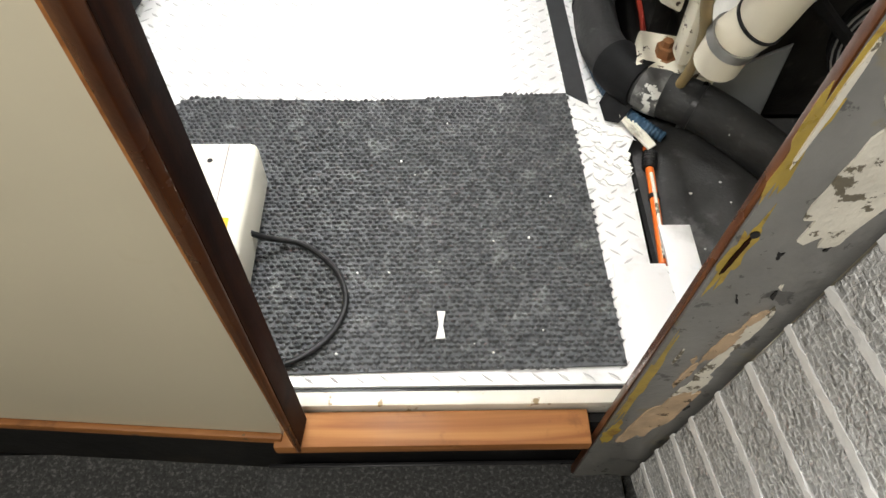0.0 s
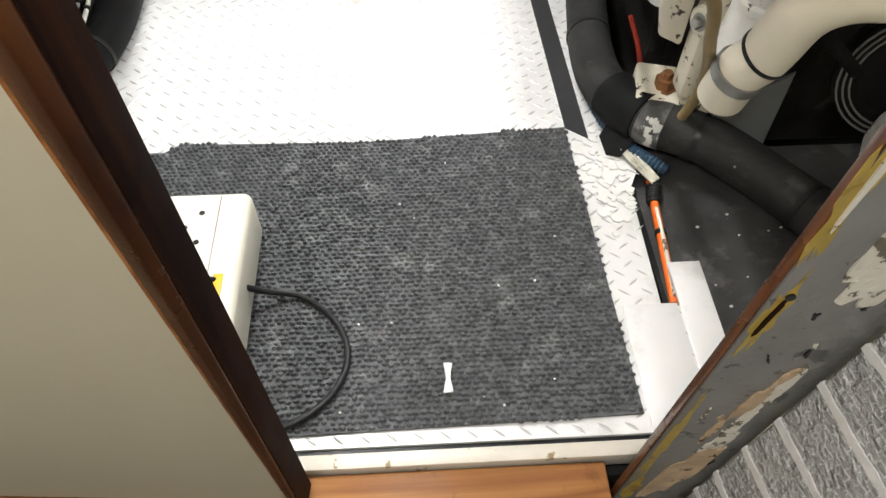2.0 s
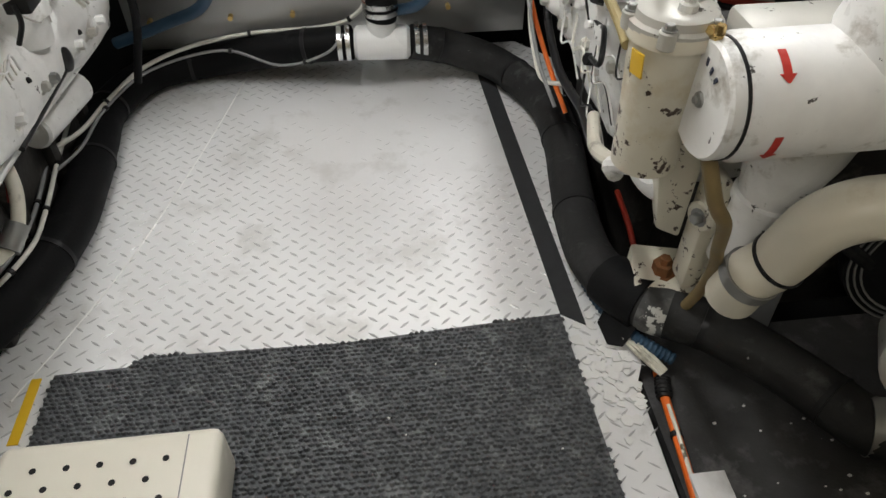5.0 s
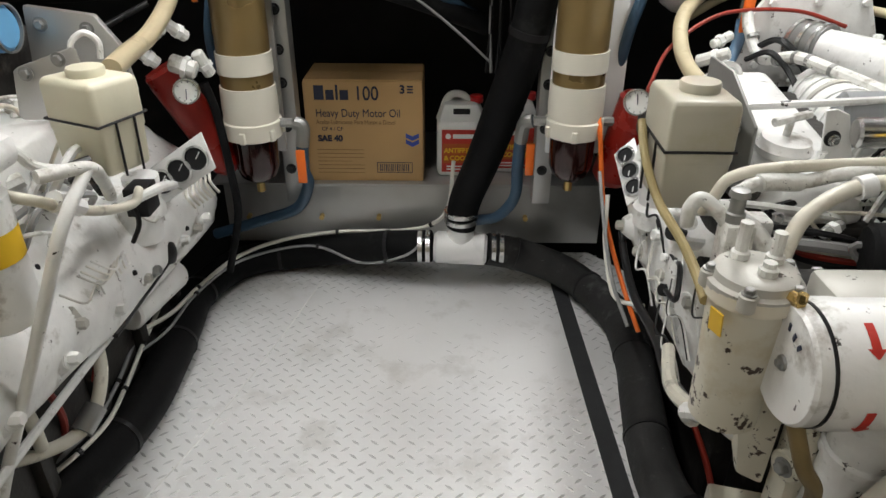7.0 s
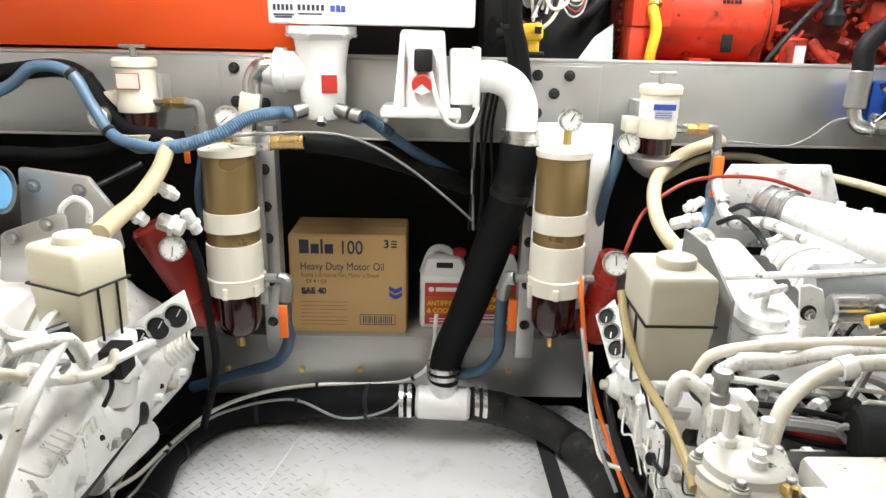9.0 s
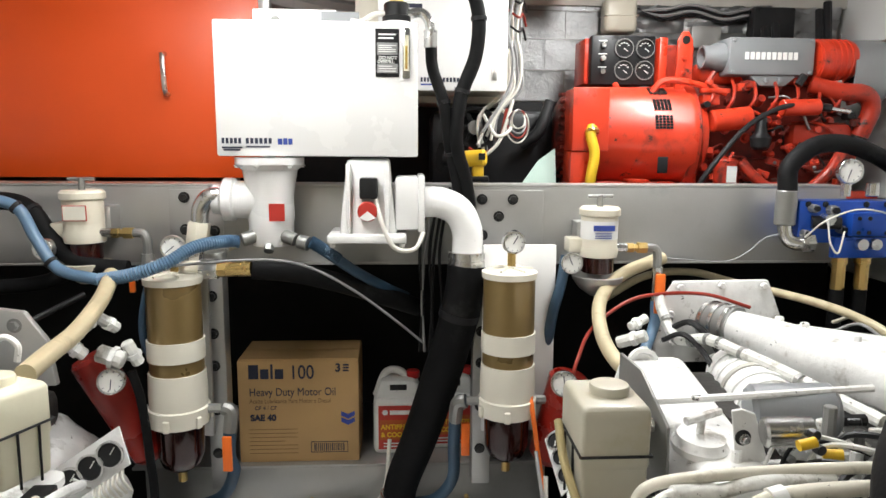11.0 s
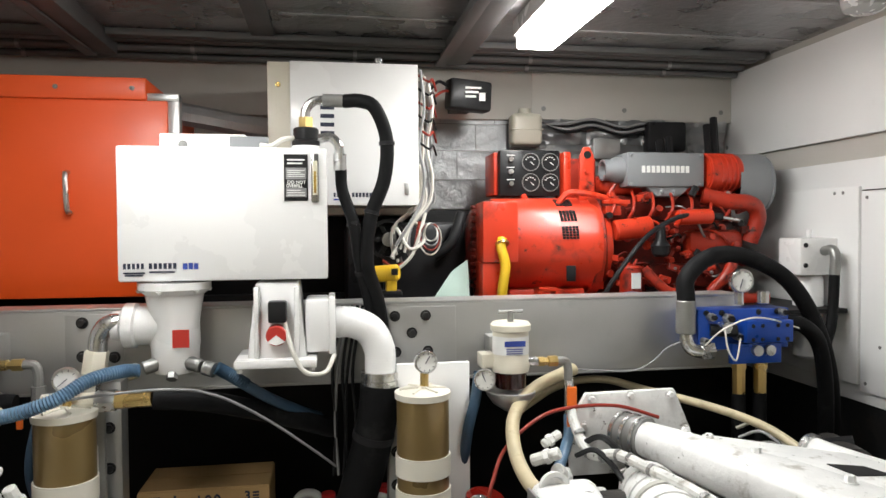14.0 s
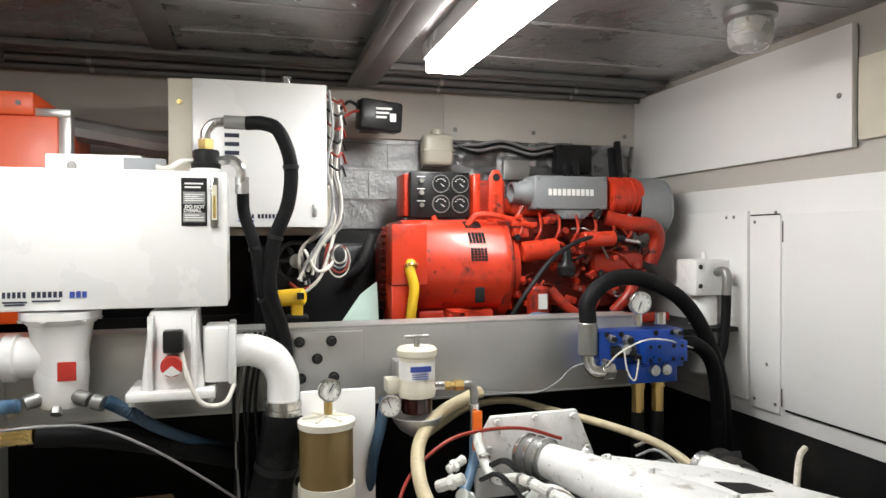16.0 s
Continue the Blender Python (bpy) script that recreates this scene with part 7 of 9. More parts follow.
part("patch", box(-0.735, -0.715, 1.30, 1.45, 0.0005, 0.0025), M_YELLOW, plate, "yellow paint mark")
# ---- engines ----
def soften(bm, off, seg=2):
    bmesh.ops.bevel(bm, geom=[e for e in bm.edges if len(e.link_faces) == 2 and e.calc_face_angle(0) > 0.3], offset=off, segments=seg, affect="EDGES", profile=0.5, clamp_overlap=True)
    return bm


def cast(bm, amp, freq, cuts=4):
    """Uneven sand-cast skin with low bulges."""
    bmesh.ops.subdivide_edges(bm, edges=[e for e in bm.edges if e.calc_length() > 0.03], cuts=cuts, use_grid_fill=True)
    bm.normal_update()
    for v in bm.verts:
        p = v.co * freq
        v.co += v.normal * amp * (noise.noise(p) + 0.5 * noise.noise(p * 2.3))
    return bm


def gauge_strip(pts, label):
    """Three dark dials on a white plate; pts: corner, long edge, short edge."""
    o, u, v = (Vector(p) for p in pts)
    n = u.cross(v).normalized()
    if n.y > 0:
        n = -n
    t = thing("gauge_panel", o.x, o.y, o.z, label, "gauge panel", "engine gauge panels")
    part("plate", prism([o, o + u, o + u + v, o + v], n * -0.006, None, 0.002), M_WHITE, t)
    r = v.length * 0.33
    for k in (0.2, 0.5, 0.8):
        p = o + u * k + v * 0.5
        d = part("dial", lathe(p, n, [(0, r), (0.005, r), (0.007, r * 0.9), (0.003, r * 0.85), (0.003, 0)], 22), M_BLACK, t)
        part("bezel", ring(p + n * 0.005, n, r * 0.92, 0.0045, 22), M_STEEL, d)
        part("needle", rod(p + n * 0.005, p + n * 0.005 + u.normalized() * r * 0.5 + v.normalized() * r * 0.3, 0.0013, 5), M_PAPER, d)
    part("back_can", lathe(o + u * 0.5 + v * 0.5 - n * 0.006, -n, [(0, 0), (0, r * 0.9), (0.05, r * 0.8), (0.05, 0)], 14), M_DULLSTEEL, t)
    for k in range(7):
        a = o + u * (0.45 + 0.07 * k) - n * 0.004
        part("lead", hose([a, a - v.normalized() * 0.02 + n * 0.01, a - v.normalized() * 0.05 - n * 0.01], 0.0035, 6, 5), M_WHITEWIRE, t)
    return t


def left_engine():
    e = thing("engine", -1.1, 1.9, -0.45, "white painted marine diesel engine with a large side cover", "engine", "main engines")
    rows = []
    for y, dz in ((1.05, 0.06), (1.45, 0.05), (1.75, 0.0), (2.05, -0.03), (2.33, -0.06), (2.40, -0.10)):
        s = 0.04 if y > 2.35 else 0.0
        rows.append([(-0.80, y, 0.36 + dz), (-0.675 - s, y, 0.41 + dz - 0.03), (-0.652 - s, y, 0.46 + dz), (-0.665 - s, y, 0.50 + dz), (-0.73 - s, y, 0.60 + dz), (-0.83, y, 0.68 + dz), (-1.10, y, 0.66 + dz), (-1.10, y, 0.38)])
    part("side_cover", cast(soften(facet_body(rows), 0.018), 0.009, 13), M_ENGINE, e, "broad white cast side cover")
    part("cover_flange", hose([(-0.685, 1.05, 0.40), (-0.70, 1.75, 0.365), (-0.705, 2.32, 0.305), (-0.75, 2.40, 0.30)], 0.008, 8), M_ENGINE, e)
    for k, y in enumerate((1.35, 1.52, 1.70, 1.88, 2.06, 2.22)):
        z = 0.435 + 0.05 - (y - 1.35) * 0.105
        part("boss", lathe((-0.672, y, z), (1, 0.0, 0.1), [(-0.03, 0), (-0.03, 0.042), (0.0, 0.03), (0.012, 0.02), (0.012, 0)], 14), M_ENGINE, e)
        part("bolt", bolt((-0.66, y, z), (1, 0, 0.1), 0.012, 0.018), M_DULLSTEEL if k == 3 else M_ENGINE, e)
    for y, z in ((1.6, 0.60), (1.95, 0.55), (1.8, 0.47), (2.1, 0.42)):
        part("paint_hole", lathe((-0.725 if z > 0.5 else -0.663, y, z), (1, 0, 0.5), [(-0.01, 0), (-0.01, 0.006), (0.008, 0.006), (0.008, 0)], 8), M_BLACK, e)
    part("shift_rod", rod((-0.662, 1.99, 0.402), (-0.676, 1.70, 0.385), 0.007, 10), M_BOLT, e, "dark oily rod along the cover")
    part("rod_boss", lathe((-0.675, 1.985, 0.415), (1, 0, 0.1), [(-0.02, 0), (-0.02, 0.034), (0.02, 0.026), (0.026, 0.012), (0.026, 0)], 16), M_BOLT, e)
    # Grey star shapes; the shade of cast recesses is put into their colour.
    for y, z in ((1.57, 0.505), (1.835, 0.437), (2.154, 0.395)):
        part("pocket", prism([(-0.662 + 0.004 * math.cos(q * 1.05), y + (0.034 if q % 2 else 0.016) * math.cos(q * math.pi / 3 + 0.4), z + (0.034 if q % 2 else 0.016) * math.sin(q * math.pi / 3 + 0.4)) for q in range(6)], (-0.012, 0, 0)), M_HEAD, e, "grey star shape with a cast pocket's shade in its colour")
        part("bolt", bolt((-0.660, y, z), (1, 0, 0.1), 0.011, 0.016), M_HEAD, e)
    # Crankcase and ribs carry the low side's shade in their colour.
    part("crankcase", soften(box(-1.5, -0.82, 1.1, 2.35, -0.2, 0.42), 0.03), M_OILSHADE, e)
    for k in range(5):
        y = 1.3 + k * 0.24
        part("crankcase_rib", box(-0.83, -0.795, y, y + 0.04, -0.1, 0.36, 0.01), M_OILSHADE, e)
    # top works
    # Valley and air box are near black, standing in for shade between parts.
    part("top_deck", soften(box(-1.45, -0.80, 1.15, 2.3, 0.60, 0.70), 0.03), M_OILSHADE, e, "oily engine valley blackened for the shade between parts")
    part("air_box", soften(box(-1.4, -0.97, 1.95, 2.28, 0.69, 0.88), 0.02), M_OILSHADE, e)
    part("after_plate", prism([(-0.95, 2.12, 0.76), (-0.72, 2.12, 0.76), (-0.735, 2.12, 0.865), (-0.78, 2.12, 0.93), (-0.93, 2.12, 0.95)], (0, 0.02, 0), None, 0.005), M_ALU, e, "grey bolted end plate")
    for x, z in ((-0.90, 0.91), (-0.80, 0.90), (-0.76, 0.82), (-0.88, 0.80)):
        part("bolt", bolt((x, 2.12, z), (0, -1, 0), 0.011, 0.01), M_DULLSTEEL, e)
    part("blue_filter", rod((-1.06, 2.05, 0.91), (-0.93, 2.05, 0.915), 0.05, 20, bev=0.01), M_SKY, e, "blue spin-on filter")
    part("filter_cap", ring((-0.93, 2.05, 0.915), (1, 0, 0), 0.047, 0.004, wide=0.008), M_DULLSTEEL, e)
    part("tank_bracket", prism([(-0.800, 1.80, 0.805), (-0.792, 1.80, 0.800), (-0.735, 1.80, 0.800), (-0.67, 1.82, 0.86), (-0.675, 1.82, 0.925), (-0.685, 1.82, 0.928), (-0.778, 1.80, 0.897), (-0.787, 1.80, 0.890)], (-0.002, 0.006, 0), None, 0.002), M_ALU, e, "grey steel tank bracket")
    for x, z in ((-0.765, 0.886), (-0.70, 0.912), (-0.72, 0.815)):
        part("bracket_bolt", bolt((x, 1.80, z), (0, -1, 0), 0.009, 0.008), M_DULLSTEEL, e)
    part("bracket_loop", hose([(-0.70, 1.85, 0.90), (-0.697, 1.85, 0.930), (-0.675, 1.86, 0.946), (-0.652, 1.86, 0.930), (-0.655, 1.86, 0.90)], 0.006, 8), M_ENGINE, e)
    part("rocker_cover", soften(facet_body([[(-1.10, 1.42, 0.69), (-0.735, 1.42, 0.69), (-0.75, 1.42, 0.79), (-1.06, 1.42, 0.80)], [(-1.10, 1.98, 0.69), (-0.735, 1.98, 0.69), (-0.75, 1.98, 0.79), (-1.06, 1.98, 0.80)]]), 0.02, 3), M_ENGINE, e, "white rocker cover")
    for k in range(5):
        part("cover_bolt", bolt((-0.728, 1.47 + 0.11 * k, 0.712), (0.6, 0, 1), 0.008, 0.010), M_HEAD, e)
    part("filler_dome", lathe((-0.775, 1.64, 0.788), (0, 0, 1), [(0, 0), (0, 0.034), (0.010, 0.036), (0.014, 0.028), (0.022, 0.028), (0.024, 0.014), (0.030, 0.012), (0.030, 0)], 22), M_ENGINE, e, "stepped white filler cap")
    part("overflow_hose", hose([(-0.76, 1.45, 0.86), (-0.681, 1.55, 0.838), (-0.661, 1.58, 0.800), (-0.638, 1.605, 0.783), (-0.618, 1.62, 0.781)], 0.0085, 10), M_WRAP, e, "flaking braided overflow hose")
    part("overflow_end", rod((-0.622, 1.617, 0.781), (-0.600, 1.64, 0.784), 0.0105, 10), M_BLACK, e)
    random.seed(71)
    for k in range(22):
        p = Vector((random.uniform(-1.02, -0.77), random.uniform(1.46, 1.94), 0.79))
        q = p + Vector((random.uniform(-0.02, 0.02), random.uniform(-0.02, 0.02), random.uniform(0.015, 0.05)))
        r = random.uniform(0.006, 0.013)
        f = part("cover_fitting", rod(p, q, r, 10, bev=0.0015), (M_WRAP, M_DULLSTEEL, M_ENGINE, M_BOLT)[k % 4], e)
        part("nut", lathe(p.lerp(q, 0.3), q - p, [(0, 0), (0, r * 1.4), (0.010, r * 1.4), (0.010, 0)], 6), M_HEAD, f)
    for k in range(7):
        x, y = random.uniform(-1.0, -0.80), random.uniform(1.45, 1.7)
        part("injector_pipe", hose([(x, y, 0.80), (x + 0.01, y + 0.03, 0.835), (x + 0.03, y + 0.10, 0.84), (x + random.uniform(0.02, 0.06), y + 0.17, 0.825), (x + 0.05, y + 0.21, 0.79)], random.uniform(0.0035, 0.006), 8, 7), (M_WRAP, M_BLACK, M_CREAMHOSE)[k % 3], e)
    part("neck", lathe((-0.665, 1.93, 0.545), (0, 0, 1), [(0, 0), (0, 0.04), (0.02, 0.04), (0.03, 0.034), (0.07, 0.034), (0.075, 0.038), (0.09, 0.038), (0.09, 0)], 22), M_ENGINE, e)
    part("neck_base", lathe((-0.70, 1.93, 0.50), (0.3, 0, 1), [(0, 0), (0, 0.06), (0.08, 0.045), (0.08, 0)], 18), M_ENGINE, e)
    part("spin_filter", lathe((-0.650, 1.40, 0.625), (0, 0, 1), [(0, 0), (0.0, 0.035), (0.012, 0.052), (0.20, 0.052), (0.215, 0.04), (0.24, 0.04), (0.24, 0)], 24), M_ENGINE, e, "white spin-on filter")
    part("yellow_label", lathe((-0.650, 1.40, 0.735), (0, 0, 1), [(0, 0.0525), (0.045, 0.0525)], 24), M_YELLOW, e)
    part("filter_head", soften(box(-0.72, -0.59, 1.35, 1.46, 0.855, 0.90), 0.015), M_ENGINE, e)
    part("support_tube", hose([(-0.53, 1.50, 0.83), (-0.547, 1.43, 0.771), (-0.575, 1.40, 0.687), (-0.624, 1.38, 0.561), (-0.707, 1.35, 0.358), (-0.76, 1.33, 0.2)], 0.0098, 12), M_ENGINE, e, "cream drain tube running down")
    part("pipe", hose([(-0.70, 1.40, 0.85), (-0.589, 1.45, 0.80), (-0.575, 1.50, 0.765), (-0.575, 1.60, 0.713), (-0.575, 1.70, 0.68), (-0.60, 1.78, 0.67)], 0.0085, 12), M_CREAMHOSE, e)
    part("pipe_joint", lathe((-0.575, 1.47, 0.79), (0.1, 0.6, -0.4), [(0, 0), (0, 0.017), (0.04, 0.017), (0.04, 0.014), (0.06, 0.014), (0.06, 0)], 8), M_ENGINE, e)
    part("pipe", hose([(-0.56, 1.60, 0.74), (-0.54, 1.55, 0.79), (-0.53, 1.50, 0.83), (-0.57, 1.44, 0.84)], 0.010, 12), M_WRAP, e)
    part("switch", box(-0.645, -0.60, 1.80, 1.86, 0.60, 0.66, 0.004), M_BLACK, e, "black pressure switch")
    part("switch_leads", hose([(-0.625, 1.80, 0.62), (-0.62, 1.79, 0.59), (-0.64, 1.79, 0.55)], 0.005, 6), M_BLACK, e)
    part("pipe", hose([(-0.62, 1.72, 0.66), (-0.60, 1.85, 0.64), (-0.62, 1.96, 0.60), (-0.64, 2.03, 0.57)], 0.011, 10), M_ENGINE, e)
    part("lever", hose([(-0.665, 1.69, 0.73), (-0.62, 1.66, 0.755), (-0.58, 1.62, 0.74)], 0.012, 8), M_BLACK, e)
    random.seed(17)
    for k in range(26):
        x, y, z = random.uniform(-1.0, -0.64), random.uniform(1.35, 2.05), random.uniform(0.68, 0.76)
        p = Vector((x, y, z))
        q = p + Vector(random.choice(((1, 0, 0), (0, 1, 0), (0, 0, 1), (0.6, 0.6, 0.2)))).normalized() * random.uniform(0.025, 0.06)
        r = random.uniform(0.007, 0.015)
        part("fitting", rod(p, q, r, 8, bev=0.0015), M_WRAP if k % 5 else M_DULLSTEEL, e)
    for k in range(16):
        x, y, z = random.uniform(-0.95, -0.66), random.uniform(1.35, 1.95), random.uniform(0.72, 0.80)
        part("lead", hose([(x, y, z - 0.06), (x + 0.03, y + 0.03, z), (x + random.uniform(-0.05, 0.08), y + 0.1, z - 0.01), (x + 0.02, y + 0.17, z - 0.07)], random.uniform(0.003, 0.008), 6, 6), (M_ENGINE, M_BLACK, M_CREAMHOSE, M_GREYWIRE)[k % 4], e)
    for k in range(10):
        y = random.uniform(1.45, 2.1)
        part("lead", hose([(-0.66, y, 0.58), (-0.635, y + 0.03, 0.545), (-0.645, y + 0.09, 0.55), (-0.66, y + 0.13, 0.50)], random.uniform(0.0018, 0.0032), 6, 5), (M_HEAD, M_WHITEWIRE, M_ENGINE)[k % 3], e)
    # low side, hidden in shade
    part("hose_low", hose([(-0.95, 1.35, 0.28), (-0.84, 1.48, 0.245), (-0.80, 1.55, 0.21), (-0.765, 1.60, 0.20), (-0.74, 1.65, 0.215), (-0.74, 1.72, 0.27), (-0.78, 1.80, 0.32)], 0.014, 12), M_CREAMHOSE, e)
    part("hose_low", hose([(-0.85, 1.45, 0.52), (-0.78, 1.49, 0.41), (-0.755, 1.50, 0.36), (-0.79, 1.55, 0.23)], 0.013, 12), M_CREAMHOSE, e)
    part("coupling", rod((-0.752, 1.62, 0.20), (-0.738, 1.67, 0.225), 0.023, 12), M_DULLSTEEL, e)
    part("red_lead", hose([(-0.82, 1.62, 0.36), (-0.80, 1.64, 0.26), (-0.82, 1.66, 0.15), (-0.86, 1.6, 0.05)], 0.008, 8), M_REDHOSE, e)
    part("red_lead", hose([(-0.80, 1.8, 0.36), (-0.785, 1.8, 0.28), (-0.80, 1.78, 0.2)], 0.006, 8), M_REDHOSE, e)
    part("starter", rod((-0.80, 1.98, 0.24), (-0.77, 2.22, 0.22), 0.045, 18, bev=0.006), M_ENGINE, e)
    part("foot", box(-1.1, -0.92, 1.44, 1.56, -0.1, 0.10, 0.01), M_OILSHADE, e)
    return e


left_engine()


def strapped_tank(corners, z0, z1, m, cap):
    """A square moulded tank on four plan corners, nearest corner first, with a wire strap."""
    mid = sum((Vector((x, y, 0)) for x, y in corners), Vector()) / 4
    t = thing("header_tank", mid.x, mid.y, z0, "yellowed plastic coolant header tank held by a wire strap", "coolant tank", "coolant header tanks")
    def at(k, z, grow=1.0):
        p = Vector((*corners[k % 4], 0))
        p = mid + (p - mid) * grow
        return Vector((p.x, p.y, z))
    zm = (z0 + z1) / 2
    rows = [[tuple(at(k, z, g)) for k in range(4)] for z, g in ((z0, 0.93), (zm - 0.012, 0.97), (zm - 0.006, 1.0), (z1 - 0.012, 1.0), (z1, 0.94))]
    part("body", soften(facet_body(rows), 0.009, 3), m, t)
    part("cap", lathe((cap[0], cap[1], z1 - 0.002), (0, 0, 1), [(0, 0), (0, 0.030), (0.012, 0.031), (0.016, 0.029), (0.017, 0.024), (0.017, 0)], 24), m, t, "round screw cap")
    zs = zm + 0.010
    for k in range(4):
        part("strap_wire", rod(at(k, zs + 0.004 * (k == 1), 1.03), at(k + 1, zs + 0.004 * (k == 0), 1.03), 0.0022, 6), M_BLACK, t, "thin black wire strap")
    for f in (0.35, 0.72):
        part("strap_wire", rod(at(0, zs, 1.03).lerp(at(1, zs, 1.03), f), at(0, z0 - 0.004, 1.0).lerp(at(1, z0 - 0.004, 1.0), f), 0.0022, 6), M_BLACK, t)
    return t


strapped_tank([(-0.580, 1.650), (-0.535, 1.735), (-0.645, 1.785), (-0.692, 1.702)], 0.746, 0.908, M_TANK, (-0.612, 1.715))
gauge_strip([(-0.695, 2.06, 0.500), (0.148, 0.0, 0.10), (-0.026, 0.015, 0.083)], "white plate with three dark engine gauges")
line("coolant_hose", [(-0.66, 2.30, 0.98), (-0.646, 2.20, 0.94), (-0.635, 2.05, 0.905), (-0.62, 1.90, 0.90), (-0.61, 1.80, 0.895)], 0.019, M_TANHOSE, "cream coolant hose above the header tank", "coolant hoses", seg=16)
ft = thing("white_fittings", -0.68, 2.2, 0.72, "white pipe fittings above the red filter", "pipe fitting")
random.seed(4)
for p, q, r in (((-0.72, 2.22, 0.86), (-0.66, 2.18, 0.89), 0.016), ((-0.66, 2.20, 0.90), (-0.63, 2.24, 0.86), 0.018), ((-0.68, 2.24, 0.80), (-0.62, 2.24, 0.78), 0.028), ((-0.74, 2.2, 0.84), (-0.70, 2.22, 0.80), 0.02), ((-0.62, 2.26, 0.82), (-0.60, 2.28, 0.76), 0.02)):
    part("fitting", rod(p, q, r * 0.78, 10, bev=0.003), M_WRAP, ft)
    part("fitting_nut", lathe(Vector(p).lerp(Vector(q), 0.5), Vector(q) - Vector(p), [(0, 0), (0, r), (0.012, r), (0.012, 0)], 6), M_ENGINE, ft)
rf = thing("oil_filter", -0.69, 2.30, 0.5, "dark red oil filter canister in shade", "oil filter", "red oil filters")
part("can", lathe((-0.75, 2.34, 0.76), (0.5, 0.1, -1), [(0, 0), (0, 0.042), (0.01, 0.05), (0.30, 0.05), (0.32, 0.035), (0.32, 0)], 24), M_DARKRED, rf)
gauge((-0.645, 2.22, 0.735), (0.15, -1, 0.15), 0.032, rf)
line("black_pipe", [(-0.62, 2.28, 0.74), (-0.605, 2.29, 0.66), (-0.595, 2.30, 0.5), (-0.60, 2.32, 0.35), (-0.66, 2.35, 0.15)], 0.011, M_RUBBER, "black hose falling beside the engine gauges", "black hoses")


def right_engine():
    e = thing("engine", 1.0, 1.8, -0.45, "white painted marine diesel engine crowded with pipes", "engine", "main engines")
    rows = []
    for y, dx in ((1.54, 0.03), (1.60, 0.0), (1.8, 0.0), (2.0, 0.01), (2.18, 0.02), (2.3, 0.08)):
        rows.append([(0.60 + dx, y, 0.30), (0.49 + dx, y, 0.33), (0.44 + dx, y, 0.39), (0.425 + dx, y, 0.48), (0.42 + dx, y, 0.58), (0.48 + dx, y, 0.68), (0.80, y, 0.72), (0.85, y, 0.33)])
    part("side_cover", cast(soften(facet_body(rows), 0.018), 0.008, 15), M_ENGINE, e, "white cast side cover")
    # Crankcase and an added dark block carry the shade behind pipe and pulleys.
    part("crankcase", soften(box(0.62, 1.35, 1.78, 2.4, -0.2, 0.62), 0.03), M_OILSHADE, e)
    part("front_case", soften(box(0.66, 1.4, 1.62, 1.78, -0.2, 0.66), 0.03), M_OILSHADE, e, "near-black block standing in for the shaded void behind the pulleys")
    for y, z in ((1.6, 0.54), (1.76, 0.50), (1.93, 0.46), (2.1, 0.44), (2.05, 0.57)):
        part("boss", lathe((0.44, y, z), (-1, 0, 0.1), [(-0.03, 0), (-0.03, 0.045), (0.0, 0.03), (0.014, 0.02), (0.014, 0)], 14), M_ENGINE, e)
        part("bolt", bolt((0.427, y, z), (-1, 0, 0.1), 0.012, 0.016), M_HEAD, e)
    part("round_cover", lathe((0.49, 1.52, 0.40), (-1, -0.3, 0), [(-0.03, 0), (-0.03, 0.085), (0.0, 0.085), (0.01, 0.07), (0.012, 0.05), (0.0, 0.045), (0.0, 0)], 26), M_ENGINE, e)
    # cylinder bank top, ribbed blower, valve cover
    # Near-black top makes the gaps among the pipes read as shade.
    part("bank_top", soften(box(0.46, 1.0, 1.30, 2.25, 0.62, 0.70), 0.025), M_OILSHADE, e, "oily engine valley blackened for the shade between parts")
    part("valve_cover", soften(facet_body([[(0.47, 1.50, 0.74), (0.62, 1.50, 0.74), (0.60, 1.50, 0.815), (0.50, 1.50, 0.815)], [(0.50, 2.05, 0.74), (0.70, 2.05, 0.74), (0.67, 2.05, 0.84), (0.53, 2.05, 0.84)]]), 0.022, 3), M_ENGINE, e, "white rocker cover")
    part("hand_nut", lathe((0.57, 2.02, 0.83), (0.1, -1, 0.1), [(0, 0), (0, 0.035), (0.012, 0.035), (0.012, 0.026), (0.004, 0.022), (0.004, 0)], 20), M_ENGINE, e)
    part("filler_cap", lathe((0.525, 1.62, 0.815), (0.05, -0.1, 1), [(0, 0), (0, 0.042), (0.012, 0.045), (0.018, 0.04), (0.026, 0.038), (0.03, 0)], 24), M_ENGINE, e)
    for k in range(6):
        part("cover_bolt", bolt((0.475 + 0.006 * k, 1.48 + k * 0.1, 0.762), (-1, 0, 0.4), 0.008, 0.010), M_DULLSTEEL, e)
    part("cover_gasket", box(0.468, 0.64, 1.502, 2.04, 0.725, 0.742, 0.004), M_OILSHADE, e)
    part("cap_stem", rod((0.525, 1.62, 0.84), (0.527, 1.618, 0.872), 0.006), M_ENGINE, e)
    part("cap_handle", rod((0.495, 1.605, 0.87), (0.56, 1.63, 0.876), 0.007, 8), M_ENGINE, e)
    part("blower", rod((0.775, 1.68, 0.745), (0.86, 2.18, 0.752), 0.070, 26, bev=0.012), M_ENGINE, e, "white round blower casing")
    for k in range(9):
        c = Vector((0.775, 1.68, 0.745)).lerp(Vector((0.86, 2.18, 0.752)), 0.1 + 0.1 * k)
        part("band", ring(c, (0.085, 0.5, 0.007), 0.069, 0.005, 28, wide=0.016), M_ENGINE if k % 3 else M_HEAD, e)
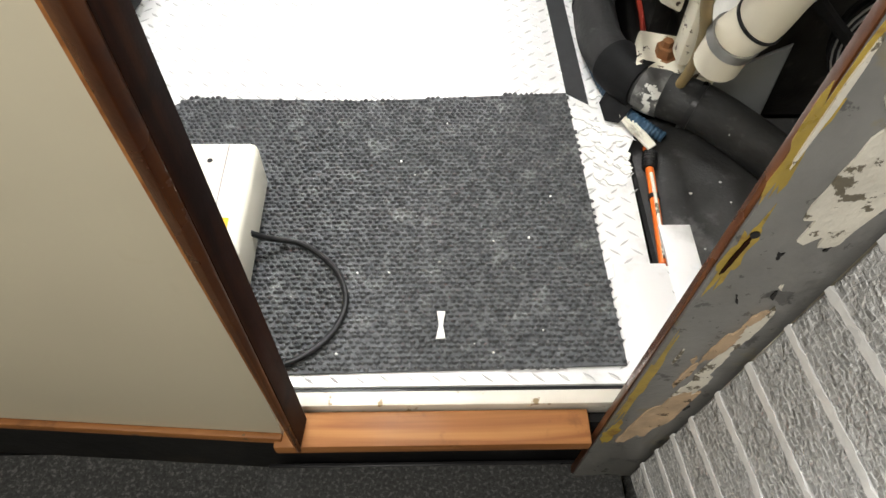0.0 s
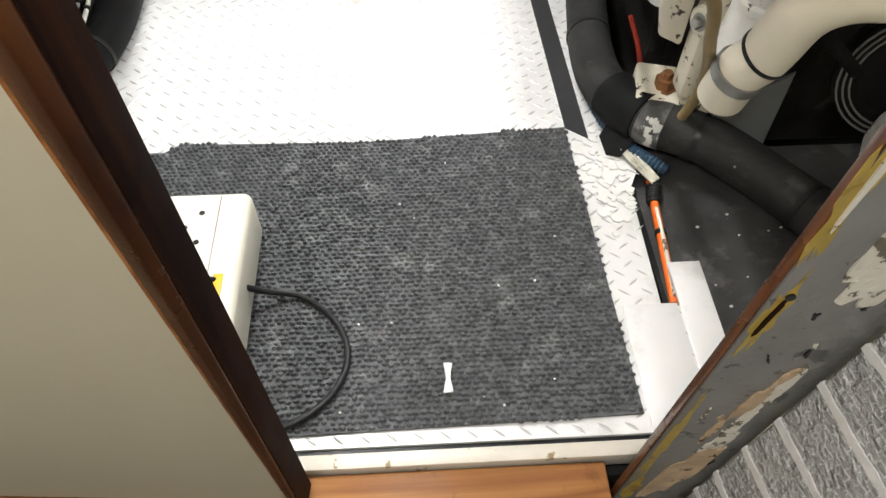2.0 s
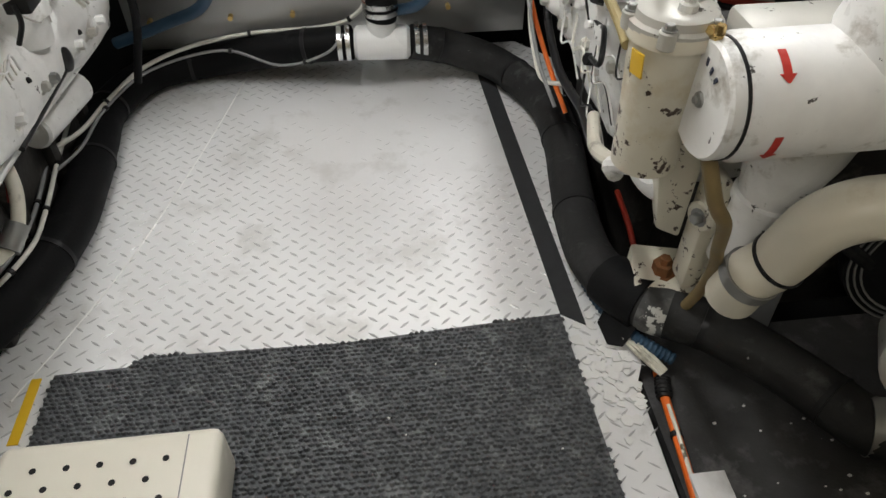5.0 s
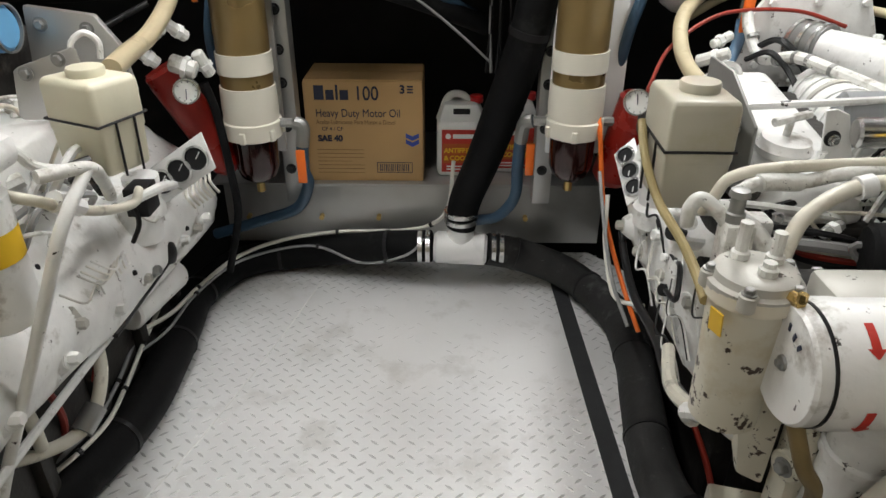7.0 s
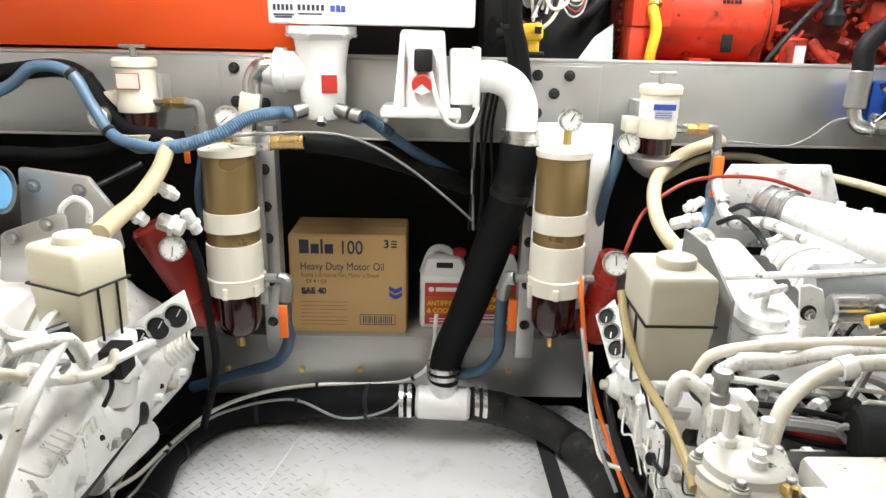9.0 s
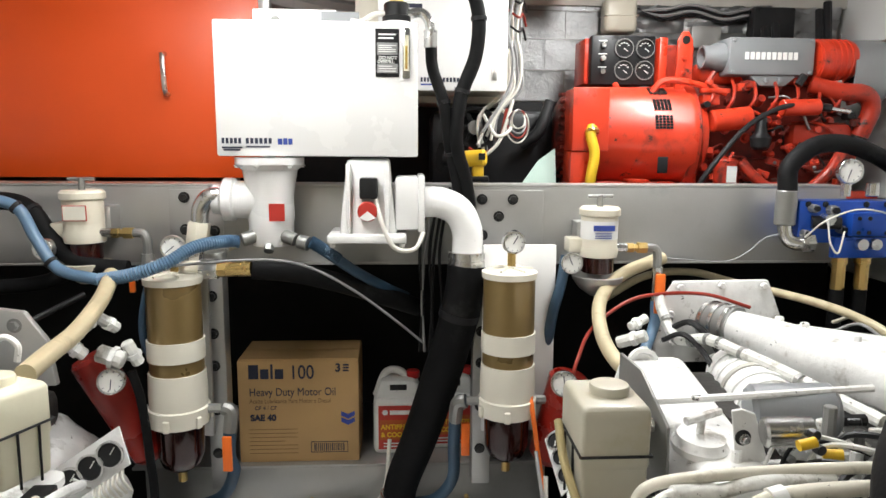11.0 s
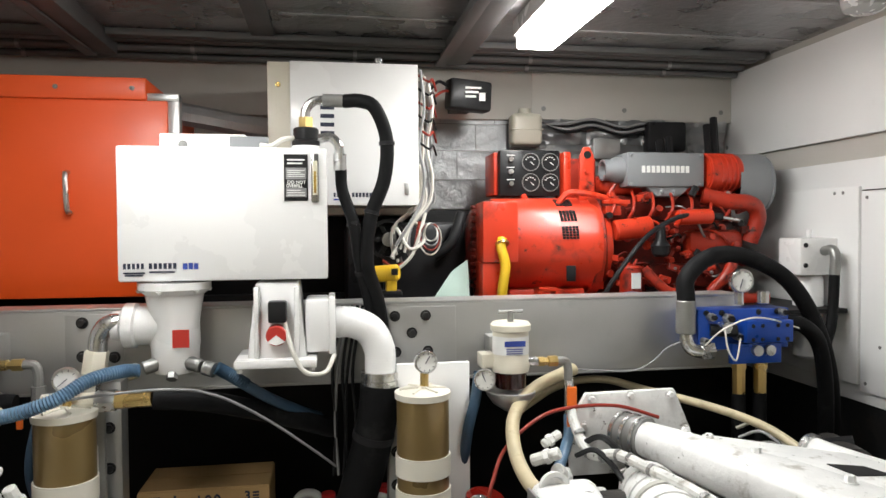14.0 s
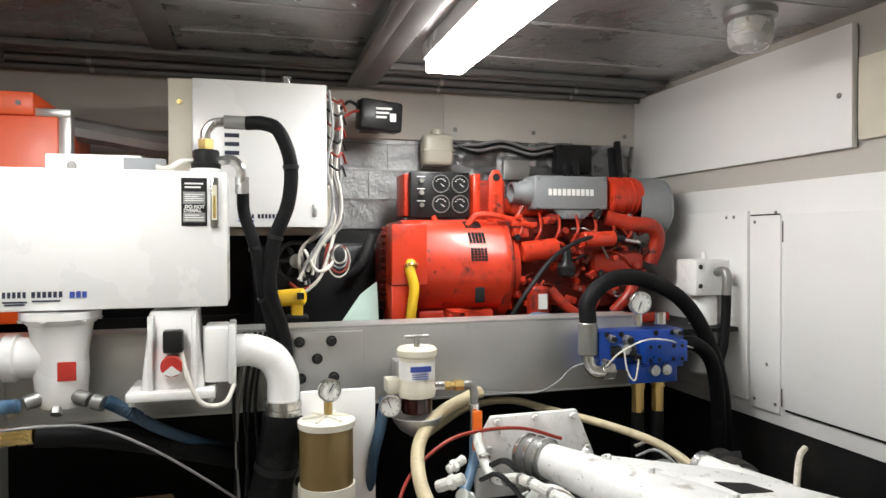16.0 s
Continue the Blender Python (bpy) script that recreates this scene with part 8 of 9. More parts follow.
    # Dark base whose colour gives the shade between the blower's bands.
    part("air_pack", soften(box(0.70, 0.95, 1.68, 2.16, 0.70, 0.765), 0.015), M_OILSHADE, e)
    # flange plate and charge-air duct
    part("flange_plate", prism([(0.755, 2.42, 0.70), (0.745, 2.42, 0.84), (0.80, 2.42, 0.93), (1.065, 2.42, 0.933), (1.12, 2.42, 0.80), (1.12, 2.42, 0.70)], (0, 0.02, 0), None, 0.004), M_ENGINE, e, "white bolted flange plate")
    for x, z in ((0.79, 0.84), (0.815, 0.915), (0.93, 0.92), (1.05, 0.918), (1.095, 0.82), (0.80, 0.76), (0.95, 0.78)):
        part("bolt", bolt((x, 2.42, z), (0, -1, 0), 0.010, 0.011), M_ENGINE, e)
    part("clamp_hose", rod((0.895, 2.41, 0.822), (0.935, 2.33, 0.822), 0.055, 24), M_DULLSTEEL, e)
    for k in range(3):
        c = Vector((0.90, 2.40, 0.822)).lerp(Vector((0.93, 2.34, 0.822)), k / 2)
        part("clamp", ring(c, (0.04, -0.08, 0), 0.055, 0.005, wide=0.01), M_STEEL, e)
    rows = []
    for s, w, h in ((0.0, 0.047, 0.047), (0.12, 0.055, 0.05), (0.35, 0.068, 0.052), (0.6, 0.085, 0.055), (1.0, 0.10, 0.055)):
        c = Vector((0.93, 2.34, 0.822)).lerp(Vector((1.19, 1.72, 0.80)), s)
        u = Vector((0.92, 0.38, 0)).normalized()
        sq = min(1, s * 2)
        rr = []
        for k in range(16):
            a = 2 * math.pi * k / 16
            cx, cz = math.cos(a), math.sin(a)
            p = 1 - 0.55 * sq
            cx, cz = math.copysign(abs(cx) ** p, cx), math.copysign(abs(cz) ** p, cz)
            rr.append(tuple(c + u * (cx * w) + Vector((0, 0, cz * h))))
        rows.append(rr)
    part("air_duct", facet_body(rows), M_ENGINE, e, "white charge air duct")
    part("duct_wing", prism([(1.05, 2.25, 0.842), (1.30, 2.05, 0.842), (1.42, 1.80, 0.842), (1.24, 1.78, 0.842), (1.06, 2.10, 0.842)], (0, 0, 0.012), None, 0.003), M_ENGINE, e)
    part("duct_slot", prism([(1.20, 1.98, 0.8545), (1.27, 1.95, 0.8545), (1.29, 1.89, 0.8545), (1.21, 1.90, 0.8545)], (0, 0, 0.002)), M_DARK, e)
    # Near-black base put in for the shade among the fittings.
    part("lower_deck", box(0.96, 1.55, 1.72, 2.38, 0.60, 0.70, 0.02), M_OILSHADE, e, "oily engine top blackened for the shade between parts")
    random.seed(52)
    for k in range(44):
        p = Vector((random.uniform(1.08, 1.50), random.uniform(1.85, 2.36), random.uniform(0.68, 0.79)))
        q = p + Vector(random.choice(((1, 0, 0), (0, 1, 0), (0, 0, 1), (0.7, -0.5, 0.2)))).normalized() * random.uniform(0.03, 0.09)
        part("fitting", rod(p, q, random.uniform(0.008, 0.02), 8, bev=0.0015), (M_WRAP, M_ENGINE, M_DULLSTEEL, M_WRAP, M_BLACK)[k % 5], e)
    for k in range(14):
        x, y, z = random.uniform(0.72, 1.35), random.uniform(2.25, 2.40), random.uniform(0.72, 0.84)
        part("lead", hose([(x, y, z), (x + 0.03, y - 0.06, z + 0.03), (x + 0.07, y - 0.12, z - 0.02), (x + 0.06, y - 0.22, z - 0.08)], random.uniform(0.003, 0.009), 6, 6), (M_BLACK, M_WRAP, M_GREYWIRE, M_CREAMHOSE)[k % 4], e)
    for x, y in ((1.03, 2.18), (1.08, 2.06), (1.0, 2.24), (1.16, 1.86)):
        part("bolt", bolt((x, y, 0.86), (0, 0, 1), 0.011, 0.014), M_ENGINE, e)
    part("bracket_plate", prism([(0.562, 1.57, 0.815), (0.615, 1.575, 0.815), (0.609, 1.575, 0.834), (0.590, 1.575, 0.892), (0.566, 1.57, 0.902), (0.550, 1.57, 0.900)], (0.002, 0.008, 0), None, 0.002), M_ENGINE, e, "white lifting bracket with a hole")
    part("bracket_hole", rod((0.569, 1.569, 0.858), (0.569, 1.5675, 0.858), 0.0125, 20), M_BOLT, e)
    part("hole_bolt", bolt((0.571, 1.5675, 0.856), (0, -1, 0), 0.006, 0.008), M_STEEL, e)
    part("solenoid", rod((0.592, 1.555, 0.872), (0.665, 1.545, 0.876), 0.023, 18, bev=0.004), M_STEEL, e)
    for p in ((0.645, 1.522, 0.885), (0.655, 1.522, 0.862)):
        part("terminal", rod(p, (p[0] + 0.002, p[1] - 0.014, p[2]), 0.008, 8, bev=0.001), M_BOLT, e)
    part("grey_motor", rod((0.66, 1.73, 0.835), (0.80, 1.70, 0.845), 0.048, 22, bev=0.008), M_GREY, e, "grey round motor")
    part("yellow_tag", rod((0.615, 1.50, 0.875), (0.64, 1.50, 0.88), 0.008), M_YELLOW, e)
    part("yellow_tag", rod((0.665, 1.52, 0.852), (0.69, 1.51, 0.855), 0.008), M_YELLOW, e)
    part("stay_rod", rod((0.46, 1.72, 0.858), (0.85, 1.68, 0.892), 0.007, 8), M_ENGINE, e)
    # pipes across the top
    part("pipe", hose([(0.352, 1.465, 0.785), (0.36, 1.45, 0.814), (0.373, 1.44, 0.847), (0.42, 1.43, 0.865), (0.526, 1.43, 0.872), (0.65, 1.43, 0.875), (0.78, 1.44, 0.865)], 0.0082, 14), M_CREAMHOSE, e, "cream wrapped coolant pipe")
    part("pipe", hose([(0.41, 1.33, 0.765), (0.42, 1.34, 0.805), (0.438, 1.352, 0.833), (0.489, 1.38, 0.851), (0.543, 1.385, 0.865), (0.68, 1.39, 0.868), (0.78, 1.40, 0.86)], 0.0105, 14), M_CREAMHOSE, e, "cream wrapped coolant pipe")
    part("pipe", hose([(0.355, 1.50, 0.775), (0.384, 1.46, 0.79), (0.40, 1.40, 0.79), (0.415, 1.36, 0.765)], 0.013, 12), M_WRAP, e)
    part("braided_pipe", hose([(0.372, 1.41, 0.838), (0.395, 1.415, 0.848), (0.416, 1.42, 0.850), (0.463, 1.42, 0.851), (0.519, 1.42, 0.863), (0.62, 1.425, 0.862)], 0.0115, 12, radii=lambda s: 0.0125 if 0.25 < s < 0.6 else 0.0095), M_WRAP, e)
    part("elbow", hose([(0.312, 1.405, 0.795), (0.311, 1.40, 0.821), (0.323, 1.40, 0.834), (0.343, 1.39, 0.822), (0.362, 1.385, 0.80)], 0.0098, 12), M_WRAP, e)
    part("tee_block", box(0.349, 0.389, 1.362, 1.40, 0.735, 0.812, 0.006), M_WRAP, e)
    part("sight_stem", lathe((0.363, 1.38, 0.812), (0, 0, 1), [(0, 0), (0, 0.013), (0.012, 0.013), (0.014, 0.010), (0.034, 0.010), (0.036, 0.014), (0.044, 0.012), (0.047, 0)], 14), M_DULLSTEEL, e)
    part("tee_block", box(0.40, 0.44, 1.42, 1.46, 0.74, 0.79, 0.006), M_WRAP, e)
    part("clamp", ring((0.52, 1.383, 0.860), (1, 0.1, 0.2), 0.0105, 0.005, wide=0.02), M_ENGINE, e)
    for k in range(4):
        part("lead", hose([(0.45, 1.42, 0.76), (0.50, 1.45, 0.72 + 0.008 * k), (0.56, 1.43, 0.715 + 0.01 * k), (0.66, 1.38, 0.74)], 0.006, 6), (M_RUBBER, M_REDHOSE, M_CREAMHOSE, M_DULLSTEEL)[k], e)
    part("black_coupling", rod((0.52, 1.34, 0.785), (0.68, 1.30, 0.80), 0.042, 20, bev=0.006), M_RUBBER, e, "black rubber coupling")
    part("braided_line", hose([(0.744, 2.39, 0.90), (0.744, 2.36, 0.863), (0.755, 2.28, 0.81), (0.791, 2.18, 0.835), (0.828, 2.08, 0.83), (0.869, 1.98, 0.82), (0.897, 1.88, 0.81), (0.93, 1.75, 0.80)], 0.014, 10), M_WRAP, e, "white wrapped braided line")
    cl = curve_points([(0.744, 2.39, 0.90), (0.755, 2.28, 0.81), (0.791, 2.18, 0.835), (0.828, 2.08, 0.83), (0.93, 1.75, 0.80)], 8)
    for k in range(4, 30, 4):
        part("band", ring(cl[k], cl[k + 1] - cl[k], 0.0125, 0.003, 10, wide=0.01), M_DULLSTEEL, e)
    # fuel filter bowl with chipped paint
    part("filter_bowl", lathe((0.352, 1.265, 0.585), (-0.02, -0.02, 1), [(0, 0), (0, 0.033), (0.008, 0.043), (0.10, 0.045), (0.19, 0.049), (0.20, 0.049), (0.20, 0)], 28), M_CHIPPED, e, "chipped cream filter bowl")
    part("filter_rim", ring((0.348, 1.261, 0.784), (0, 0, 1), 0.046, 0.008, wide=0.016), M_CREAM, e)
    hd = part("filter_head", lathe((0.348, 1.262, 0.786), (0, 0, 1), [(0, 0), (0, 0.054), (0.010, 0.055), (0.013, 0.049), (0.022, 0.047), (0.026, 0.040), (0.026, 0)], 28), M_HEAD, e, "cast filter head")
    for a in (0.4, 1.6, 2.9, 4.2, 5.4):
        part("lug", rod((0.348 + 0.05 * math.cos(a), 1.262 + 0.05 * math.sin(a), 0.780), (0.348 + 0.05 * math.cos(a), 1.262 + 0.05 * math.sin(a), 0.802), 0.011, 12, bev=0.002), M_HEAD, hd)
        part("bolt", bolt((0.348 + 0.05 * math.cos(a), 1.262 + 0.05 * math.sin(a), 0.802), (0, 0, 1), 0.006, 0.006), M_DULLSTEEL, hd)
    for x, y, h in ((0.335, 1.285, 0.05), (0.372, 1.275, 0.042), (0.352, 1.245, 0.02)):
        part("riser", lathe((x, y, 0.808), (0, 0, 1), [(0, 0), (0, 0.011), (0.012, 0.011), (0.014, 0.0075), (h, 0.0075), (h, 0)], 10), M_WRAP, e)
    # Dark box added where shade lies between the pipes and filter head.
    part("oily_pocket", box(0.41, 0.60, 1.31, 1.36, 0.66, 0.755, 0.006), M_OILSHADE, e)
    random.seed(33)
    for k in range(30):
        p = Vector((random.uniform(0.56, 0.86), random.uniform(1.45, 1.72), random.uniform(0.74, 0.84)))
        q = p + Vector(random.choice(((1, 0, 0), (0, 1, 0), (0, 0, 1), (0.7, -0.5, 0.2)))).normalized() * random.uniform(0.02, 0.06)
        part("fitting", rod(p, q, random.uniform(0.006, 0.014), 8, bev=0.0015), (M_WRAP, M_DULLSTEEL, M_BLACK, M_WRAP, M_ENGINE)[k % 5], e)
    for k in range(14):
        x, y, z = random.uniform(0.55, 0.75), random.uniform(1.42, 1.6), random.uniform(0.80, 0.86)
        part("lead", hose([(x, y, z - 0.06), (x + 0.04, y + 0.01, z), (x + 0.12, y - 0.02, z), (x + 0.22, y + random.uniform(-0.06, 0.06), z - 0.05)], random.uniform(0.003, 0.006), 6, 6), (M_BLACK, M_WRAP, M_RUBBER, M_GREYWIRE)[k % 4], e)
    part("brass_plug", lathe((0.372, 1.212, 0.80), (0.2, -1, 0.1), [(-0.01, 0), (-0.01, 0.0075), (0.010, 0.0075), (0.012, 0.005), (0.012, 0)], 6), M_BRASS, e)
    part("brass_plug", rod((0.372, 1.20, 0.804), (0.372, 1.20, 0.815), 0.0055, 6), M_BRASS, e)
    part("yellow_label", prism([(0.2985, 1.242, 0.742), (0.3055, 1.222, 0.742), (0.303, 1.2215, 0.772), (0.296, 1.2415, 0.772)], (-0.002, -0.0015, 0)), M_YELLOW, e, "yellow paper label")
    part("head_arm", soften(box(0.42, 0.62, 1.215, 1.285, 0.745, 0.80), 0.01), M_HEAD, e)
    part("filter_tail", hose([(0.345, 1.33, 0.52), (0.33, 1.31, 0.55), (0.345, 1.27, 0.58)], 0.014, 10), M_ENGINE, e)
    part("drain_line", hose([(0.35, 1.27, 0.585), (0.335, 1.32, 0.55), (0.345, 1.42, 0.50), (0.375, 1.52, 0.46), (0.40, 1.6, 0.44)], 0.012, 10), M_CREAMHOSE, e)
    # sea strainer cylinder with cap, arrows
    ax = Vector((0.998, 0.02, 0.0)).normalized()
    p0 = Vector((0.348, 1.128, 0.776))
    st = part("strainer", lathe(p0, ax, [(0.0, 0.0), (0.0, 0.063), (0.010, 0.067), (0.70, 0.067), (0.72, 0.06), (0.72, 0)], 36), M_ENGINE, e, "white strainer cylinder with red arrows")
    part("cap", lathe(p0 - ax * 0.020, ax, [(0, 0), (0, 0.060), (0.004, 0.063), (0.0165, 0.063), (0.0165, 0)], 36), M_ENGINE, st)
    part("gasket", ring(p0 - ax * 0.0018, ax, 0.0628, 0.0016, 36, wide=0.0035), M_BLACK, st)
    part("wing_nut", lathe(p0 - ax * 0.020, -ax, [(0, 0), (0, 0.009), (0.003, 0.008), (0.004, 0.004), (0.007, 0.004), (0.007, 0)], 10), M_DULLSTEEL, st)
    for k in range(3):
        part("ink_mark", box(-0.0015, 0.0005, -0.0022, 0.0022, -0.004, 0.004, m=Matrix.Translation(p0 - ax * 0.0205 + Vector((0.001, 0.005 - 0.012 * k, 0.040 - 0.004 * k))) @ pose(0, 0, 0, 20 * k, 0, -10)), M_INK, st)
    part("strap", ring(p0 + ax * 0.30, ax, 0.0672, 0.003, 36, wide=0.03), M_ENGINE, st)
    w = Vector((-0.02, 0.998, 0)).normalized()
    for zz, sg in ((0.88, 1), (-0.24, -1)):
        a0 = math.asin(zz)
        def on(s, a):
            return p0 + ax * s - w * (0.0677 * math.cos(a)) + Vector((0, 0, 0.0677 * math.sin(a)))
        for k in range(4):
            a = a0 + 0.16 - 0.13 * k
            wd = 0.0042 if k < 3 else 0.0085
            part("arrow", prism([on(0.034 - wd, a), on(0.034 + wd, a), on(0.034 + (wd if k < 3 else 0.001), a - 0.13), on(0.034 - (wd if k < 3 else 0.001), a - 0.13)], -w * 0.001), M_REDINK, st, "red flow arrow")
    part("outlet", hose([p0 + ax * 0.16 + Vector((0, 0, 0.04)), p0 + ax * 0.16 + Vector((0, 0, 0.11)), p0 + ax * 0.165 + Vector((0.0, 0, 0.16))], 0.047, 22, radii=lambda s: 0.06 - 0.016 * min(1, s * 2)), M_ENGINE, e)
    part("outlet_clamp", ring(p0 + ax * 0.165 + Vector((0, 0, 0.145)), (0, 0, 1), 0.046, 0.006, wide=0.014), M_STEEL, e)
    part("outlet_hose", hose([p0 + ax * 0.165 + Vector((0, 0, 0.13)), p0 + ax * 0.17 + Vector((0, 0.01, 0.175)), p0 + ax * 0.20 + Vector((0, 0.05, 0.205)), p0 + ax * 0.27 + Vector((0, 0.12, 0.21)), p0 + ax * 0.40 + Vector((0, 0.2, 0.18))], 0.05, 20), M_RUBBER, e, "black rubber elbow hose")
    # Enlarged 1.12 times outward from the camera's eye at 6 s, fitting its view.
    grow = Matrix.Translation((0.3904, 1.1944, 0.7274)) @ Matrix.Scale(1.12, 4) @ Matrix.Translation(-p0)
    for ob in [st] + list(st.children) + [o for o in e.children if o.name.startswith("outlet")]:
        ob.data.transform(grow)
    # raw water pipe and mount below
    part("water_pipe", hose([(0.579, 1.28, 0.273), (0.582, 1.26, 0.342), (0.603, 1.24, 0.396), (0.615, 1.21, 0.494), (0.653, 1.19, 0.537), (0.715, 1.17, 0.552), (0.75, 1.15, 0.559), (1.0, 1.1, 0.5)], 0.045, 22), M_CREAM, e, "bent cream water pipe")
    part("pipe_band", ring((0.582, 1.26, 0.342), (0.012, -0.02, 0.06), 0.0455, 0.004, wide=0.022), M_DULLSTEEL, e)
    part("pipe_band", ring((0.603, 1.24, 0.396), (0.02, -0.025, 0.06), 0.0455, 0.003, wide=0.006), M_BLACK, e)
    part("pipe_band", ring((0.715, 1.17, 0.552), (1, -0.3, 0.15), 0.0455, 0.003, wide=0.006), M_BLACK, e)
    part("pump_cone", lathe((0.66, 1.36, 0.62), (-0.10, 0.05, -1), [(0, 0), (0, 0.085), (0.10, 0.075), (0.20, 0.052), (0.205, 0.058), (0.22, 0.058), (0.225, 0.05), (0.36, 0.045), (0.36, 0)], 24), M_ENGINE, e)
    part("mount", soften(facet_body([[(0.49, 1.45, 0.075), (0.66, 1.41, 0.065), (0.72, 1.53, 0.065), (0.52, 1.57, 0.075)], [(0.49, 1.45, 0.128), (0.66, 1.41, 0.118), (0.72, 1.53, 0.122), (0.52, 1.57, 0.132)]]), 0.008), M_CHIPPED, e, "corroded white engine mount")
    part("mount_web", prism([(0.62, 1.42, -0.04), (0.81, 1.42, -0.04), (0.80, 1.42, 0.20), (0.70, 1.42, 0.14), (0.62, 1.42, 0.11)], (0.01, 0.015, 0), None, 0.003), M_GREY, e)
    part("rusty_nut", lathe((0.562, 1.485, 0.120), (0, 0, 1), [(0, 0), (0, 0.03), (0.006, 0.03), (0.006, 0.022), (0.03, 0.022), (0.03, 0.012), (0.045, 0.012), (0.045, 0)], 6), mat("rusted_steel", (0.20, 0.085, 0.03), 0.75, 0.2, 0.25, 30, 0.4), e, "rusted mounting nut")
    part("casting", soften(box(0.56, 0.60, 1.40, 1.46, 0.16, 0.42), 0.012), M_CHIPPED, e)
    part("lug", rod((0.555, 1.41, 0.34), (0.60, 1.43, 0.34), 0.03, 14, bev=0.004), M_CHIPPED, e)
    part("lug_bolt", bolt((0.555, 1.41, 0.34), (-1, -0.4, 0), 0.012, 0.012), M_DULLSTEEL, e)
    part("casting", soften(facet_body([[(0.455, 1.44, 0.52), (0.54, 1.42, 0.52), (0.56, 1.52, 0.52), (0.47, 1.54, 0.52)], [(0.50, 1.45, 0.28), (0.55, 1.44, 0.26), (0.56, 1.50, 0.26), (0.52, 1.52, 0.28)]]), 0.01), M_CHIPPED, e)
    part("brown_hose", hose([(0.415, 1.22, 0.63), (0.437, 1.20, 0.56), (0.475, 1.22, 0.50), (0.515, 1.27, 0.40), (0.55, 1.31, 0.31), (0.575, 1.36, 0.20), (0.58, 1.40, 0.10)], 0.011, 12), mat("brown_hose", (0.22, 0.16, 0.07), 0.5, 0, 0.15, 20), e, "brown drain hose")
    part("brown_hose", hose([(0.30, 1.64, 0.86), (0.297, 1.58, 0.82), (0.308, 1.52, 0.775), (0.313, 1.42, 0.765), (0.306, 1.33, 0.765), (0.30, 1.27, 0.76)], 0.007, 10), mat("olive_hose", (0.30, 0.24, 0.11), 0.5, 0, 0.15, 20), e, "olive overflow hose")
    # pulleys
    part("pulley", lathe((0.96, 1.34, 0.28), (-0.3, -1, 0.1), [(0, 0), (0, 0.13), (0.012, 0.135), (0.02, 0.12), (0.03, 0.135), (0.045, 0.135), (0.05, 0.11), (0.035, 0.09), (0.035, 0)], 36), M_RUBBER, e, "dark belt pulley")
    for r in (0.128, 0.117, 0.106):
        part("pulley_rim", ring((0.945, 1.29, 0.285), (-0.3, -1, 0.1), r, 0.0035, 36), M_DULLSTEEL, e)
    part("alternator", lathe((0.985, 1.155, 0.165), (-0.5, -1, 0.1), [(-0.1, 0), (-0.1, 0.12), (0.0, 0.13), (0.01, 0.12), (0.014, 0.10), (0.02, 0.10), (0.03, 0.09), (0.03, 0.05), (0.05, 0.045), (0.05, 0)], 32), M_ENGINE, e, "white ringed alternator end")
    part("white_pipe_end", rod((0.88, 1.105, 0.06), (0.96, 1.075, 0.07), 0.038, 20), M_WHITE, e)
    part("pipe_clamp", rod((0.835, 1.13, 0.053), (0.905, 1.10, 0.062), 0.056, 20), M_DULLSTEEL, e)
    part("belt", hose([(0.83, 1.30, 0.30), (0.70, 1.24, 0.42), (0.62, 1.22, 0.50)], 0.012, 8), M_RUBBER, e)
    # leads on the side
    part("lead", hose([(0.427, 1.90, 0.60), (0.425, 1.80, 0.56), (0.42, 1.70, 0.57), (0.40, 1.62, 0.60), (0.387, 1.58, 0.56), (0.39, 1.64, 0.54)], 0.005, 6), M_BLACK, e)
    part("lead", hose([(0.44, 2.0, 0.62), (0.435, 1.92, 0.50), (0.44, 1.85, 0.44), (0.445, 1.78, 0.42)], 0.005, 6), M_WHITEWIRE, e)
    part("neck", lathe((0.44, 1.90, 0.55), (-0.1, 0, 1), [(0, 0), (0, 0.05), (0.04, 0.05), (0.05, 0.04), (0.10, 0.042), (0.10, 0)], 20), M_ENGINE, e)
    part("sensor", rod((0.45, 1.74, 0.60), (0.41, 1.72, 0.62), 0.016, 10), M_BLACK, e)
    part("small_pipe", hose([(0.42, 1.78, 0.64), (0.40, 1.70, 0.66), (0.39, 1.60, 0.70), (0.36, 1.52, 0.74)], 0.013, 10), M_ENGINE, e)
    random.seed(21)
    for k in range(34):
        x, y, z = random.uniform(0.42, 0.80), random.uniform(1.32, 1.75), random.uniform(0.69, 0.76)
        ax2 = random.choice(((1, 0, 0), (0, 1, 0), (0, 0, 1), (0.8, 0.5, 0.1)))
        p = Vector((x, y, z))
        q = p + Vector(ax2).normalized() * random.uniform(0.025, 0.06)
        r = random.uniform(0.007, 0.014)
        part("fitting", rod(p, q, r, 8, bev=0.0015), M_WRAP if k % 5 else M_DULLSTEEL, e)
        part("fitting_nut", lathe(p.lerp(q, 0.35), q - p, [(0, 0), (0, r * 1.35), (0.012, r * 1.35), (0.012, 0)], 6), M_ENGINE if k % 7 else M_BRASS, e)
    for k in range(22):
        x, y, z = random.uniform(0.42, 0.8), random.uniform(1.3, 1.75), random.uniform(0.74, 0.80)
        d = random.choice((1, -1))
